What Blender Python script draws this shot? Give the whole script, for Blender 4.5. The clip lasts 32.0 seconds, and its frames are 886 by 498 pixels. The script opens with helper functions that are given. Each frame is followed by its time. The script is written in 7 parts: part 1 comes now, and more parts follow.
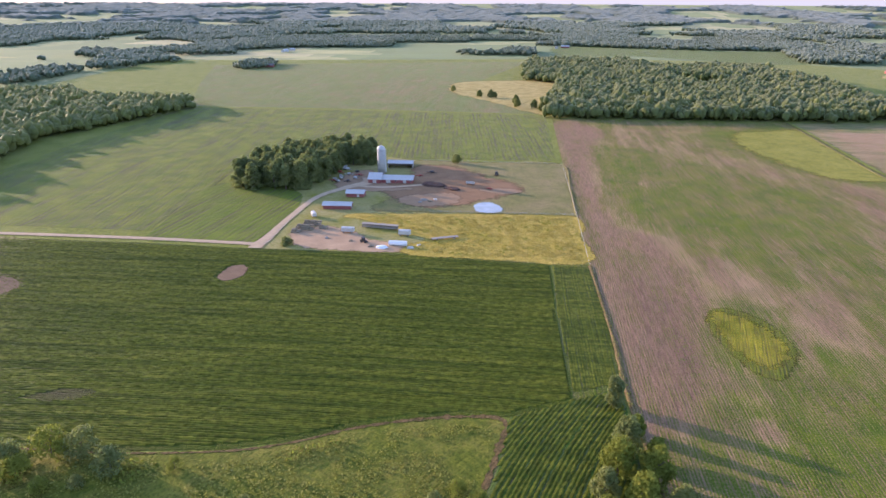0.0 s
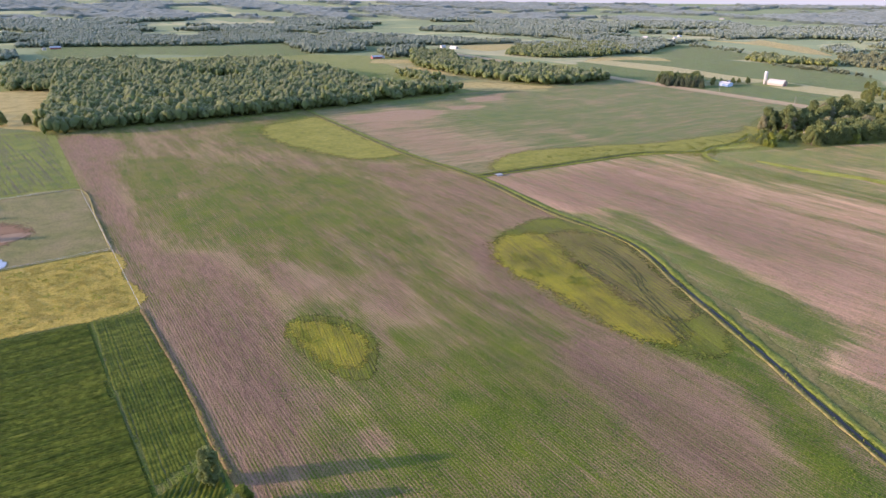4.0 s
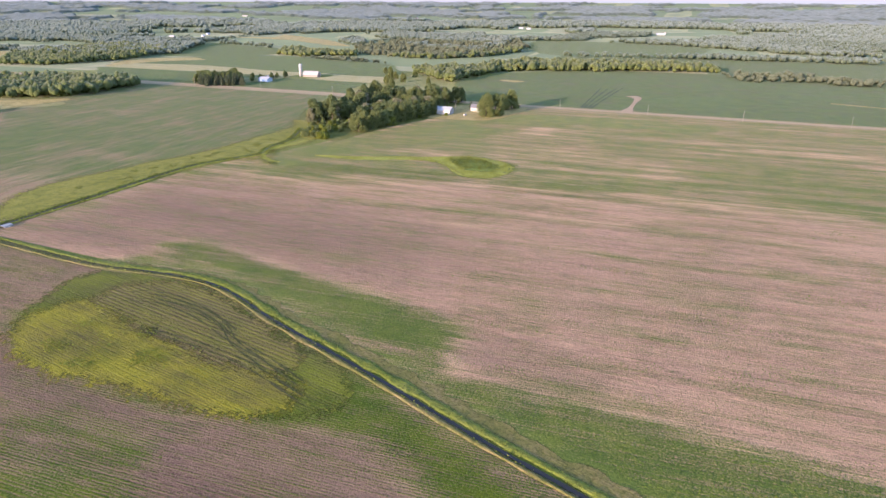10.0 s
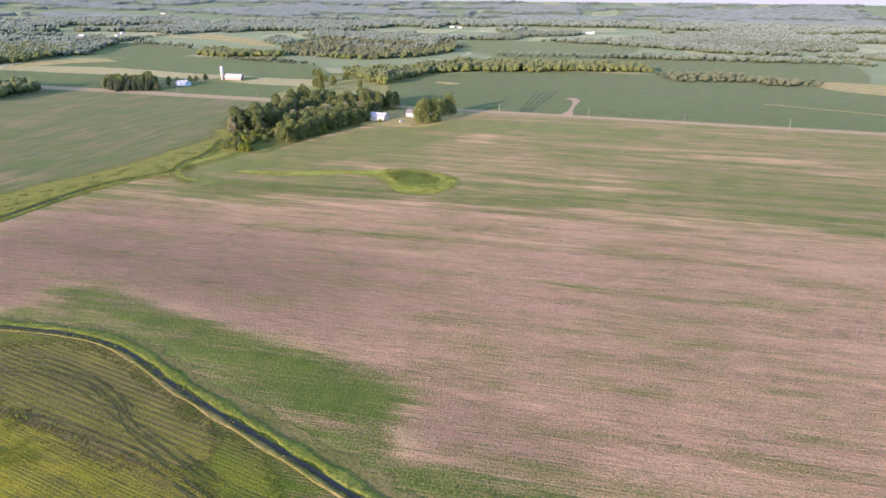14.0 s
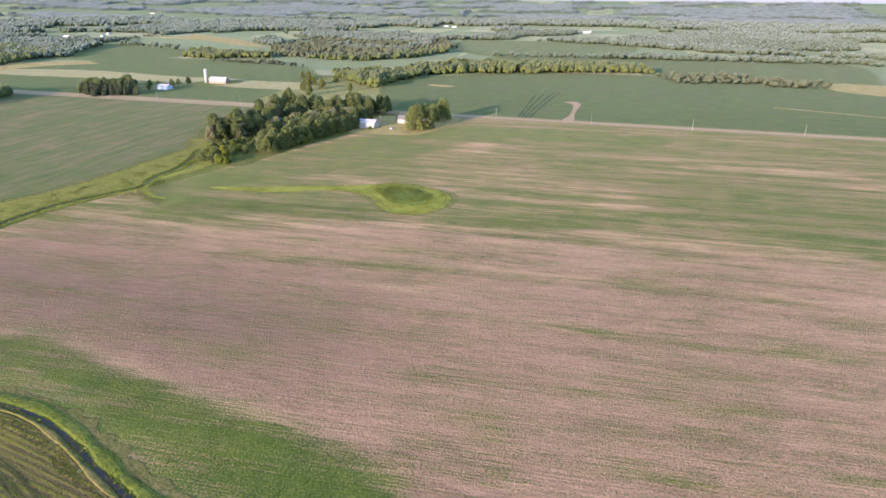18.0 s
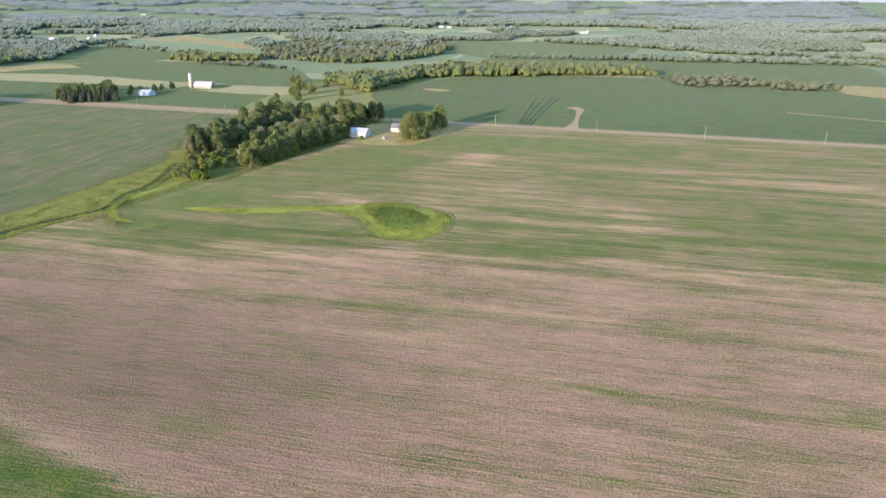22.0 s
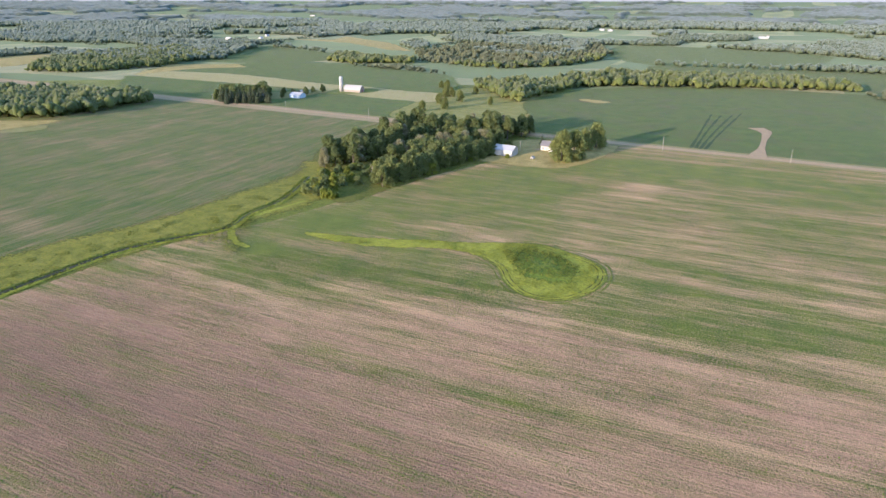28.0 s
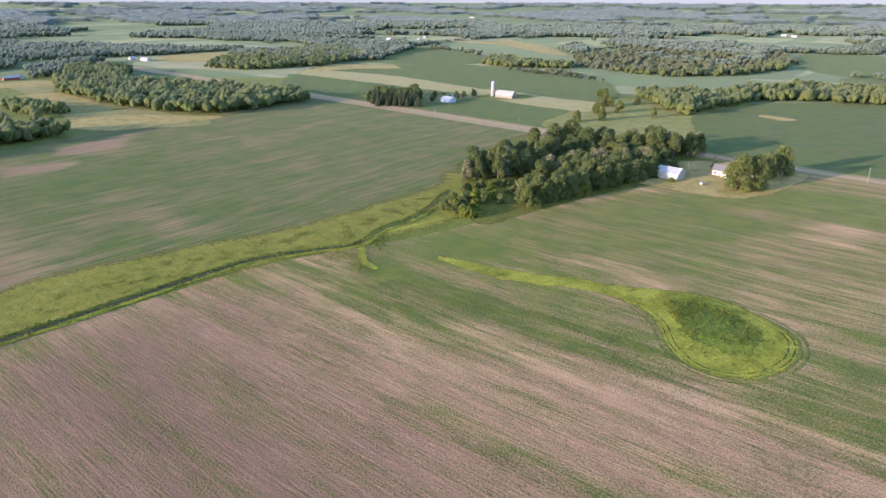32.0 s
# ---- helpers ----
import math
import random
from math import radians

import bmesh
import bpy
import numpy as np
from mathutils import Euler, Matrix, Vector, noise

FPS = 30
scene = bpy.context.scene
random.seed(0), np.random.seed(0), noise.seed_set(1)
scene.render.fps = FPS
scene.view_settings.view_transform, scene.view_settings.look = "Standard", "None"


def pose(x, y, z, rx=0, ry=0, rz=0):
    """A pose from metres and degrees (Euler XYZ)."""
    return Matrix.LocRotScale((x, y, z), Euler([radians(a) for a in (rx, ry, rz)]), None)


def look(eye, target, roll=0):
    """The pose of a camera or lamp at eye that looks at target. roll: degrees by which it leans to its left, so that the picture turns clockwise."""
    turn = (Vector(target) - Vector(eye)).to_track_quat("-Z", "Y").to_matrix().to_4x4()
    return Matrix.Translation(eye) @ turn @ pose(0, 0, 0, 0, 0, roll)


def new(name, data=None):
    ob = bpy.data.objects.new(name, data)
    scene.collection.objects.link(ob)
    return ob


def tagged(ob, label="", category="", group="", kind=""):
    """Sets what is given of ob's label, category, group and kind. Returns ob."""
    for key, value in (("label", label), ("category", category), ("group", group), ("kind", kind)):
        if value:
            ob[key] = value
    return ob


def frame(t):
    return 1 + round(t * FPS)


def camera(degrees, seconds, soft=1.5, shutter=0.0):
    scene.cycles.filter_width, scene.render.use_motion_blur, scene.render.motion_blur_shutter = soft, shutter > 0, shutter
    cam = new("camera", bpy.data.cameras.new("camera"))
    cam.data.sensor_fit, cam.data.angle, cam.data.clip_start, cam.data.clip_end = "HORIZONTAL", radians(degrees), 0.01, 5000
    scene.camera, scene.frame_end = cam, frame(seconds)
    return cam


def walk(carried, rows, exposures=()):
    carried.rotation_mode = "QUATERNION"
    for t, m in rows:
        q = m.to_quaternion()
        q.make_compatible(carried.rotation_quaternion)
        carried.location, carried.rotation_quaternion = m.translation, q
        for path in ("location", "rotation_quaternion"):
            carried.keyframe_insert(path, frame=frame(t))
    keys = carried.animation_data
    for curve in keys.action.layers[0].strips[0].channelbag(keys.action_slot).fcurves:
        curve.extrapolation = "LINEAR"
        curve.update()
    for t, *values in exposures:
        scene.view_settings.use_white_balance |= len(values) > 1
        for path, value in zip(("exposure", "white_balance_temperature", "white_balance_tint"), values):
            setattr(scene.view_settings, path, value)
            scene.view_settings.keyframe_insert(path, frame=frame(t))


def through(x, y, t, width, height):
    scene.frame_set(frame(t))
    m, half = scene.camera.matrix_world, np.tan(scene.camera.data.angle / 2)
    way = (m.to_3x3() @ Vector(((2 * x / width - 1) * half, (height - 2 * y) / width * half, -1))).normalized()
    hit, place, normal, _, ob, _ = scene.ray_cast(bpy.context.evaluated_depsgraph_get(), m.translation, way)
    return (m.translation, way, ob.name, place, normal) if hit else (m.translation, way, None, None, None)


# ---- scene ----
EXPOSURES = ((0, 1.87, 6100, 35), (4, 1.76, 6060, 34), (10, 1.78, 5940, 33), (18, 1.77, 5860, 28), (24, 1.71, 5720, 18), (32, 1.65, 5760, 25))
cam = camera(68.85, 32.0, soft=1.5)
PATH = [
    (0, (0.00, 0.00, 115.00), (0.000, 93.263, 78.916), 0.25),
    (0.5, (1.13, 3.85, 114.81), (8.829, 96.774, 78.662), 0.22),
    (1, (2.34, 7.67, 114.65), (17.992, 99.559, 78.433), 0.21),
    (1.5, (3.64, 11.46, 114.53), (27.248, 101.609, 78.259), 0.20),
    (2, (5.12, 15.19, 114.44), (36.512, 102.895, 78.082), 0.20),
    (2.5, (6.82, 18.86, 114.36), (45.777, 103.467, 77.977), 0.24),
    (3, (8.73, 22.45, 114.20), (54.986, 103.283, 77.779), 0.30),
    (3.5, (10.89, 25.98, 114.00), (64.094, 102.421, 77.581), 0.38),
    (4, (13.37, 29.40, 113.75), (73.157, 100.855, 77.417), 0.47),
    (4.5, (16.17, 32.75, 113.45), (82.044, 98.646, 77.140), 0.51),
    (6.5, (32.37, 45.87, 110.62), (116.203, 86.782, 74.586), 0.31),
    (7, (36.79, 47.90, 110.06), (123.405, 82.556, 74.057), 0.22),
    (7.5, (41.27, 49.66, 109.56), (130.120, 78.034, 73.510), 0.17),
    (8, (45.75, 51.19, 109.20), (136.398, 73.165, 73.153), 0.16),
    (8.5, (50.20, 52.52, 108.96), (141.043, 73.698, 72.918), 0.23),
    (9, (54.58, 53.75, 108.78), (145.498, 74.707, 72.796), 0.31),
    (9.5, (58.89, 54.94, 108.54), (149.942, 75.126, 72.461), 0.25),
    (10, (63.14, 56.12, 108.32), (154.354, 75.466, 72.177), 0.21),
    (10.5, (67.42, 57.24, 108.19), (158.809, 75.756, 72.051), 0.24),
    (11, (71.76, 58.33, 108.20), (163.319, 75.834, 72.009), 0.31),
    (11.5, (76.20, 59.48, 108.36), (167.975, 75.719, 72.128), 0.39),
    (12, (80.79, 60.71, 108.64), (172.784, 75.617, 72.385), 0.44),
    (12.5, (85.51, 61.96, 108.91), (177.744, 75.269, 72.642), 0.48),
    (13, (90.28, 63.15, 109.14), (182.736, 74.825, 72.867), 0.52),
    (13.5, (94.98, 64.23, 109.34), (187.596, 74.394, 73.011), 0.53),
    (14, (99.62, 65.13, 109.49), (192.273, 74.857, 73.142), 0.51),
    (14.5, (104.26, 65.86, 109.59), (196.892, 75.437, 73.164), 0.49),
    (16.5, (123.84, 66.82, 108.93), (216.539, 76.159, 72.593), 0.46),
    (17, (128.82, 67.26, 108.96), (221.488, 76.454, 72.523), 0.47),
    (17.5, (133.77, 67.87, 109.18), (226.454, 77.007, 72.749), 0.43),
    (18, (138.65, 68.50, 109.42), (231.322, 77.526, 72.950), 0.38),
    (18.5, (143.41, 69.12, 109.65), (236.059, 78.077, 73.110), 0.35),
    (19, (148.07, 69.65, 109.82), (240.708, 78.485, 73.225), 0.33),
    (19.5, (152.69, 70.07, 109.91), (245.342, 78.886, 73.336), 0.30),
    (20, (157.30, 70.49, 109.90), (249.976, 79.211, 73.367), 0.28),
    (20.5, (161.96, 70.99, 109.85), (254.651, 79.605, 73.324), 0.25),
    (21, (166.73, 71.61, 109.78), (259.442, 80.169, 73.286), 0.23),
    (21.5, (171.58, 72.33, 109.76), (264.311, 80.775, 73.304), 0.22),
    (22, (176.46, 73.11, 109.80), (269.189, 81.494, 73.330), 0.22),
    (22.5, (181.36, 73.92, 109.97), (274.091, 82.402, 73.518), 0.25),
    (23, (186.24, 74.77, 110.22), (278.919, 83.874, 73.773), 0.28),
    (23.5, (191.05, 75.73, 110.48), (283.599, 86.086, 74.038), 0.25),
    (24, (195.84, 76.72, 110.74), (288.223, 88.322, 74.270), 0.21),
    (24.5, (200.63, 77.69, 110.97), (292.855, 90.489, 74.475), 0.18),
    (26.5, (220.56, 80.92, 110.95), (311.147, 102.511, 74.512), 0.10),
    (27, (225.41, 82.14, 110.87), (315.360, 106.318, 74.477), 0.10),
    (27.5, (230.24, 83.41, 110.79), (319.464, 110.167, 74.421), 0.09),
    (28, (235.00, 84.75, 110.75), (323.429, 114.045, 74.386), 0.08),
    (28.5, (239.61, 86.23, 110.81), (327.164, 118.076, 74.468), 0.08),
    (29, (244.10, 87.84, 110.90), (330.727, 122.138, 74.570), 0.07),
    (29.5, (248.51, 89.62, 110.99), (334.102, 126.438, 74.664), 0.04),
    (30, (252.83, 91.58, 111.02), (337.313, 130.906, 74.732), -0.01),
    (30.5, (257.09, 93.66, 110.95), (340.437, 135.340, 74.677), 0.00),
    (31, (261.31, 95.92, 110.86), (343.450, 139.969, 74.624), 0.03),
    (31.5, (265.52, 98.35, 110.77), (346.378, 144.724, 74.550), 0.09),
    (32, (269.74, 100.92, 110.72), (349.242, 149.627, 74.574), 0.16),
]
walk(cam, [(t, look(eye, target, roll)) for t, eye, target, roll in PATH], EXPOSURES)

from mathutils.geometry import tessellate_polygon

SUN_AZ, SUN_EL = 300.0, 9.5          # the low sun, degrees clockwise from +y, and above the horizon

world = bpy.data.worlds.new("evening_sky")
scene.world = world
world.use_nodes = True
wn, wl = world.node_tree.nodes, world.node_tree.links
wn.clear()
sky = wn.new("ShaderNodeTexSky")
sky.sky_type, sky.sun_disc = "NISHITA", False
sky.sun_elevation, sky.sun_rotation = radians(SUN_EL), radians(SUN_AZ)
sky.altitude, sky.air_density, sky.dust_density, sky.ozone_density = 250, 1.0, 0.9, 2.0
bg = wn.new("ShaderNodeBackground")
bg.inputs["Strength"].default_value = 0.15
wout = wn.new("ShaderNodeOutputWorld")
# a milky summer haze low over the horizon
toward = wn.new("ShaderNodeTexCoord")
split = wn.new("ShaderNodeSeparateXYZ")
fade = wn.new("ShaderNodeMapRange")
fade.interpolation_type = "SMOOTHSTEP"
for k, x in enumerate((-0.02, 0.22, 0.85, 0.0)):
    fade.inputs[k + 1].default_value = x
veil = wn.new("ShaderNodeMix")
veil.data_type = "RGBA"
veil.inputs[7].default_value = (1.32, 1.44, 1.62, 1)
wl.new(toward.outputs["Generated"], split.inputs[0])
wl.new(split.outputs[2], fade.inputs[0])
wl.new(fade.outputs[0], veil.inputs[0])
wl.new(sky.outputs[0], veil.inputs[6])
wl.new(veil.outputs[2], bg.inputs[0])
wl.new(bg.outputs[0], wout.inputs[0])

sun = new("sun", bpy.data.lights.new("sun", "SUN"))
sun.data.energy, sun.data.angle, sun.data.color = 2.3, radians(0.8), (1.0, 0.80, 0.55)
sa, se = radians(SUN_AZ), radians(SUN_EL)
sun.matrix_world = look((1000 * math.sin(sa) * math.cos(se), 1000 * math.cos(sa) * math.cos(se), 1000 * math.sin(se)), (0, 0, 0))


# ---- materials ----
class Nodes:
    """A short hand for node trees."""

    def __init__(self, name):
        self.mat = bpy.data.materials.new(name)
        self.mat.use_nodes = True
        self.tree = self.mat.node_tree
        self.tree.nodes.clear()

    def add(self, kind, *, out=0, **values):
        node = self.tree.nodes.new("ShaderNode" + kind)
        for key, value in values.items():
            if key in ("operation", "data_type", "blend_type", "attribute_name", "noise_dimensions", "wave_type", "bands_direction", "distance", "feature", "wave_profile"):
                if key == "operation":
                    node.operation = value
                elif key == "data_type":
                    node.data_type = value
                elif key == "blend_type":
                    node.blend_type = value
                elif key == "attribute_name":
                    node.attribute_name = value
                elif key == "noise_dimensions":
                    node.noise_dimensions = value
                elif key == "wave_type":
                    node.wave_type = value
                elif key == "bands_direction":
                    node.bands_direction = value
                elif key == "wave_profile":
                    node.wave_profile = value
                elif key == "distance":
                    node.distance = value
                else:
                    node.feature = value
                continue
            key = int(key[1:]) if key[0] == "i" and key[1:].isdigit() else key.replace("_", " ")
            if hasattr(value, "is_output"):
                self.tree.links.new(value, node.inputs[key])
            else:
                node.inputs[key].default_value = value
        return node.outputs[out]

    def math(self, op, a, b=0.0, c=0.0):
        return self.add("Math", operation=op, i0=a, i1=b, i2=c)

    def mix(self, f, a, b):
        node = self.tree.nodes.new("ShaderNodeMix")
        node.data_type = "RGBA"
        for key, value in ((0, f), (6, a), (7, b)):
            if hasattr(value, "is_output"):
                self.tree.links.new(value, node.inputs[key])
            else:
                node.inputs[key].default_value = (*value, 1) if isinstance(value, tuple) else value
        return node.outputs[2]

    def place(self, turn=0.0, scale=(1, 1, 1)):
        coord = self.add("TexCoord", out=3)
        m = self.tree.nodes.new("ShaderNodeMapping")
        m.inputs["Rotation"].default_value = (0, 0, radians(turn))
        first = self.tree.nodes.new("ShaderNodeMapping")
        self.tree.links.new(coord, m.inputs[0])
        self.tree.links.new(m.outputs[0], first.inputs[0])
        first.inputs["Scale"].default_value = scale
        return first.outputs[0]

    def noise(self, vec, scale, detail=3.0, rough=0.55):
        return self.add("TexNoise", Vector=vec, Scale=scale, Detail=detail, Roughness=rough)

    def span(self, v, a, b, lo=0.0, hi=1.0):
        node = self.tree.nodes.new("ShaderNodeMapRange")
        for k, x in enumerate((a, b, lo, hi)):
            node.inputs[k + 1].default_value = x
        self.tree.links.new(v, node.inputs[0])
        return node.outputs[0]

    def attr(self, name):
        return self.add("Attribute", attribute_name=name, out=2)

    def island(self):
        return self.add("NewGeometry", out=8)

    def each(self):
        return self.add("ObjectInfo", out=5)

    def surface(self, colour, rough=0.85, spec=0.2, bump=None, strength=0.4, far=0.1, **more):
        b = self.tree.nodes.new("ShaderNodeBsdfPrincipled")
        for key, value in (("Base Color", colour), ("Roughness", rough), ("Specular IOR Level", spec), *more.items()):
            key = key.replace("_", " ")
            if hasattr(value, "is_output"):
                self.tree.links.new(value, b.inputs[key])
            else:
                b.inputs[key].default_value = (*value, 1) if isinstance(value, tuple) else value
        if bump is not None:
            n = self.tree.nodes.new("ShaderNodeBump")
            n.inputs["Strength"].default_value, n.inputs["Distance"].default_value = strength, far
            self.tree.links.new(bump, n.inputs["Height"])
            self.tree.links.new(n.outputs[0], b.inputs["Normal"])
        o = self.tree.nodes.new("ShaderNodeOutputMaterial")
        self.tree.links.new(b.outputs[0], o.inputs[0])
        return self.mat


def crop(name, soil, plant, lush, turn, rows=0.76, depth=0.5, streak=0.5, blot=0.35, grain=0.35, soil2=None, spec=0.06, bands=0.0, sheen=0.05, broad=0.0, tint=(0.95, 0.95, 0.78), soft=False, straw=None, bump=0.4):
    """A field: soil and plants in rows that run along turn (degrees clockwise from +y). The plant cover is a mesh attribute."""
    n = Nodes(name)
    at = n.place(turn)
    long = n.place(turn, (1, 0.10, 1))
    longer = n.place(turn, (1, 0.07, 1))
    a = n.noise(longer, 0.12, 3, 0.6)
    b = n.noise(long, 0.45, 4, 0.6)
    c = n.noise(at, 0.03, 4, 0.6)
    d = n.noise(at, 1.5, 3, 0.7)
    thin = n.noise(n.place(turn, (1, 0.05, 1)), 1.3 / rows, 2, 0.6)
    cover = n.attr("cover")
    for tex, amp in ((a, streak), (b, streak * 0.8), (c, blot), (d, grain), (thin, depth)):
        cover = n.math("MULTIPLY_ADD", n.math("SUBTRACT", tex, 0.5), amp * 3.2, cover)
    if broad:
        wide = n.noise(n.place(turn, (1, 0.11, 1)), 0.095, 6, 0.68)
        held = n.math("MULTIPLY", n.span(n.attr("cover"), 0.14, 0.42, 0.22, 1.0), n.span(n.attr("cover"), 0.90, 0.58, 0.15, 1.0))
        cover = n.math("MULTIPLY_ADD", n.math("MULTIPLY", n.math("SUBTRACT", wide, 0.5), held), broad * 3.2, cover)
    if bands:
        w = n.add("TexWave", wave_type="BANDS", bands_direction="X", Vector=at, Scale=0.314 / rows, Distortion=0.6, Detail=2.0, Detail_Scale=0.5, out=1)
        cover = n.math("MULTIPLY_ADD", n.math("SUBTRACT", w, 0.5), bands, cover)
    cover = n.span(cover, 0.0, 1.0)
    e = n.noise(at, 0.07, 3)
    f = n.noise(long, 1.1, 4, 0.65)
    green = n.mix(n.span(e, 0.35, 0.65), plant, lush)
    green = n.mix(n.span(d, 0.42, 0.68, 0.0, 0.65), green, n.mix(0.6, plant, (0.01, 0.02, 0.006)))
    soil2 = soil2 or tuple(v * 0.7 for v in soil)
    earth = n.mix(n.span(f, 0.35, 0.65), soil, soil2)
    speck = n.noise(n.place(turn, (1, 0.6, 1)), 1.5, 3, 0.7)
    earth = n.mix(n.span(speck, 0.54, 0.68, 0.0, 0.75), earth, tuple(v * 0.5 for v in soil2))
    earth = n.mix(n.span(speck, 0.44, 0.32, 0.0, 0.6), earth, tuple(min(0.8, v * 1.3) for v in soil))
    if broad:
        earth = n.mix(n.math("MULTIPLY", n.span(wide, 0.60, 0.42), n.math("MULTIPLY", held, 0.65)), earth, straw or soil)
    # soil darker where the mesh attribute is high, broken up along the rows
    earth = n.mix(n.math("MULTIPLY", n.attr("damp"), n.span(thin, 0.3, 0.6, 0.65, 1.0)), earth, (soil2[0] * 0.54, soil2[1] * 0.56, soil2[2] * 0.64))
    colour = n.mix(cover, earth, green)
    relief = n.math("ADD", n.math("MULTIPLY", thin, 0.5), n.math("ADD", n.math("MULTIPLY", cover, 0.5), n.math("MULTIPLY", d, 0.8)))
    # sheen pales the field at grazing angles, imitating haze
    return n.surface(colour, 0.8, spec, relief, 0.9, bump, Sheen_Weight=sheen, Sheen_Roughness=0.25, Sheen_Tint=tint, Alpha=feather(n, at) if soft else 1.0)


def feather(n, at):
    """A ragged, thinning edge for ground cover."""
    fine, coarse, e = n.noise(at, 0.6, 5, 0.75), n.noise(at, 0.14, 3, 0.6), n.attr("edge")
    loose = n.math("ADD", n.math("MULTIPLY", n.math("SUBTRACT", fine, 0.5), 2.2), n.math("MULTIPLY", n.math("SUBTRACT", coarse, 0.5), 0.8))
    loose = n.math("MULTIPLY", loose, n.math("MINIMUM", n.math("MULTIPLY", n.math("SUBTRACT", 1.0, e), 2.5), 1.0))
    return n.span(n.math("ADD", e, loose), 0.3, 0.65)

def grass(name, low, high, dry, turn=7.0, clump=0.35, dryness=0.5, spec=0.06, far=0.5, sheen=0.05):
    n = Nodes(name)
    at = n.place(turn)
    a, b, c = n.noise(at, 0.05, 4), n.noise(at, clump, 4, 0.65), n.noise(n.place(turn, (1, 0.25, 1)), 1.5, 4, 0.7)
    colour = n.mix(n.span(b, 0.4, 0.6), low, high)
    colour = n.mix(n.math("MULTIPLY", n.span(a, 0.5 - dryness * 0.3, 0.75 - dryness * 0.2), n.span(c, 0.35, 0.6)), colour, dry)
    colour = n.mix(n.span(n.noise(at, 1.1, 3, 0.7), 0.48, 0.68, 0.0, 0.6), colour, tuple(v * 0.35 for v in low))
    return n.surface(colour, 0.8, spec, n.math("ADD", b, n.math("MULTIPLY", c, 0.6)), 0.9, far, Sheen_Weight=sheen, Sheen_Roughness=0.25, Alpha=feather(n, at))


def dirt(name, a, b, scale=0.3, spec=0.06, soft=False):
    n = Nodes(name)
    at = n.place(0)
    x, y = n.noise(at, scale, 5, 0.6), n.noise(at, scale * 9, 4, 0.7)
    colour = n.mix(n.span(n.math("MULTIPLY_ADD", y, 0.5, x), 0.5, 1.0), a, b)
    return n.surface(colour, 0.9, spec, y, 0.5, 0.12, Alpha=feather(n, at)) if soft else n.surface(colour, 0.9, spec, y, 0.5, 0.12)


def leaves(name, dark, light, warm, spec=0.1, sheen=0.05, lift=0.0, through=0.4, along=None, mottle=0.0, veil=None):
    n = Nodes(name)
    r = n.island()
    o = n.each()
    at = n.place(0)
    big = n.noise(at, 0.09, 2) if along is None else n.noise(n.place(along, (1, 0.05, 1)), 0.32, 4, 0.65)
    colour = n.mix(n.span(r, 0.0, 1.0), dark, light)
    drift = n.span(n.math("ADD", big, n.math("MULTIPLY", o, 0.35)), 0.45, 0.9, 0.0, 0.8) if along is None else n.span(big, 0.42, 0.62, 0.0, 0.9)
    colour = n.mix(drift, colour, warm)
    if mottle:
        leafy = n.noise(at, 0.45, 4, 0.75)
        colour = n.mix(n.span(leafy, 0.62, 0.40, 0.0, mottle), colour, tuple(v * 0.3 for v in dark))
    d = n.tree.nodes.new("ShaderNodeBsdfPrincipled")
    n.tree.links.new(colour, d.inputs["Base Color"])
    d.inputs["Roughness"].default_value, d.inputs["Specular IOR Level"].default_value = 0.6, spec
    # a high sheen weight stands in for air haze, tinted by veil
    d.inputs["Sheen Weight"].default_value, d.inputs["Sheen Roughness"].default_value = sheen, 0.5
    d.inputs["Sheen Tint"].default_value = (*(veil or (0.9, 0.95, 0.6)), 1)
    if lift:
        up = n.add("VectorMath", operation="ADD", i0=n.add("VectorMath", operation="SCALE", i0=n.add("NewGeometry", out=1), i3=1 - lift), i1=(0, 0, lift))
        n.tree.links.new(n.add("VectorMath", operation="NORMALIZE", i0=up), d.inputs["Normal"])
    t = n.tree.nodes.new("ShaderNodeBsdfTranslucent")
    n.tree.links.new(n.mix(0.35, colour, (0.14, 0.20, 0.045)), t.inputs[0])
    m = n.tree.nodes.new("ShaderNodeMixShader")
    m.inputs[0].default_value = through
    n.tree.links.new(d.outputs[0], m.inputs[1])
    n.tree.links.new(t.outputs[0], m.inputs[2])
    out = n.tree.nodes.new("ShaderNodeOutputMaterial")
    n.tree.links.new(m.outputs[0], out.inputs[0])
    return n.mat


def painted(name, colour, rust=(0.25, 0.16, 0.1), rough=0.6, amount=0.3, metal=0.0, scale=0.6):
    n = Nodes(name)
    at = n.place(0)
    x, y = n.noise(at, scale, 5, 0.65), n.noise(n.place(0, (1, 1, 0.15)), scale * 4, 4)
    worn = n.span(n.math("ADD", x, y), 1.0, 1.35, 0.0, amount)
    return n.surface(n.mix(worn, colour, rust), rough, 0.4, y, 0.2, 0.03, Metallic=metal)


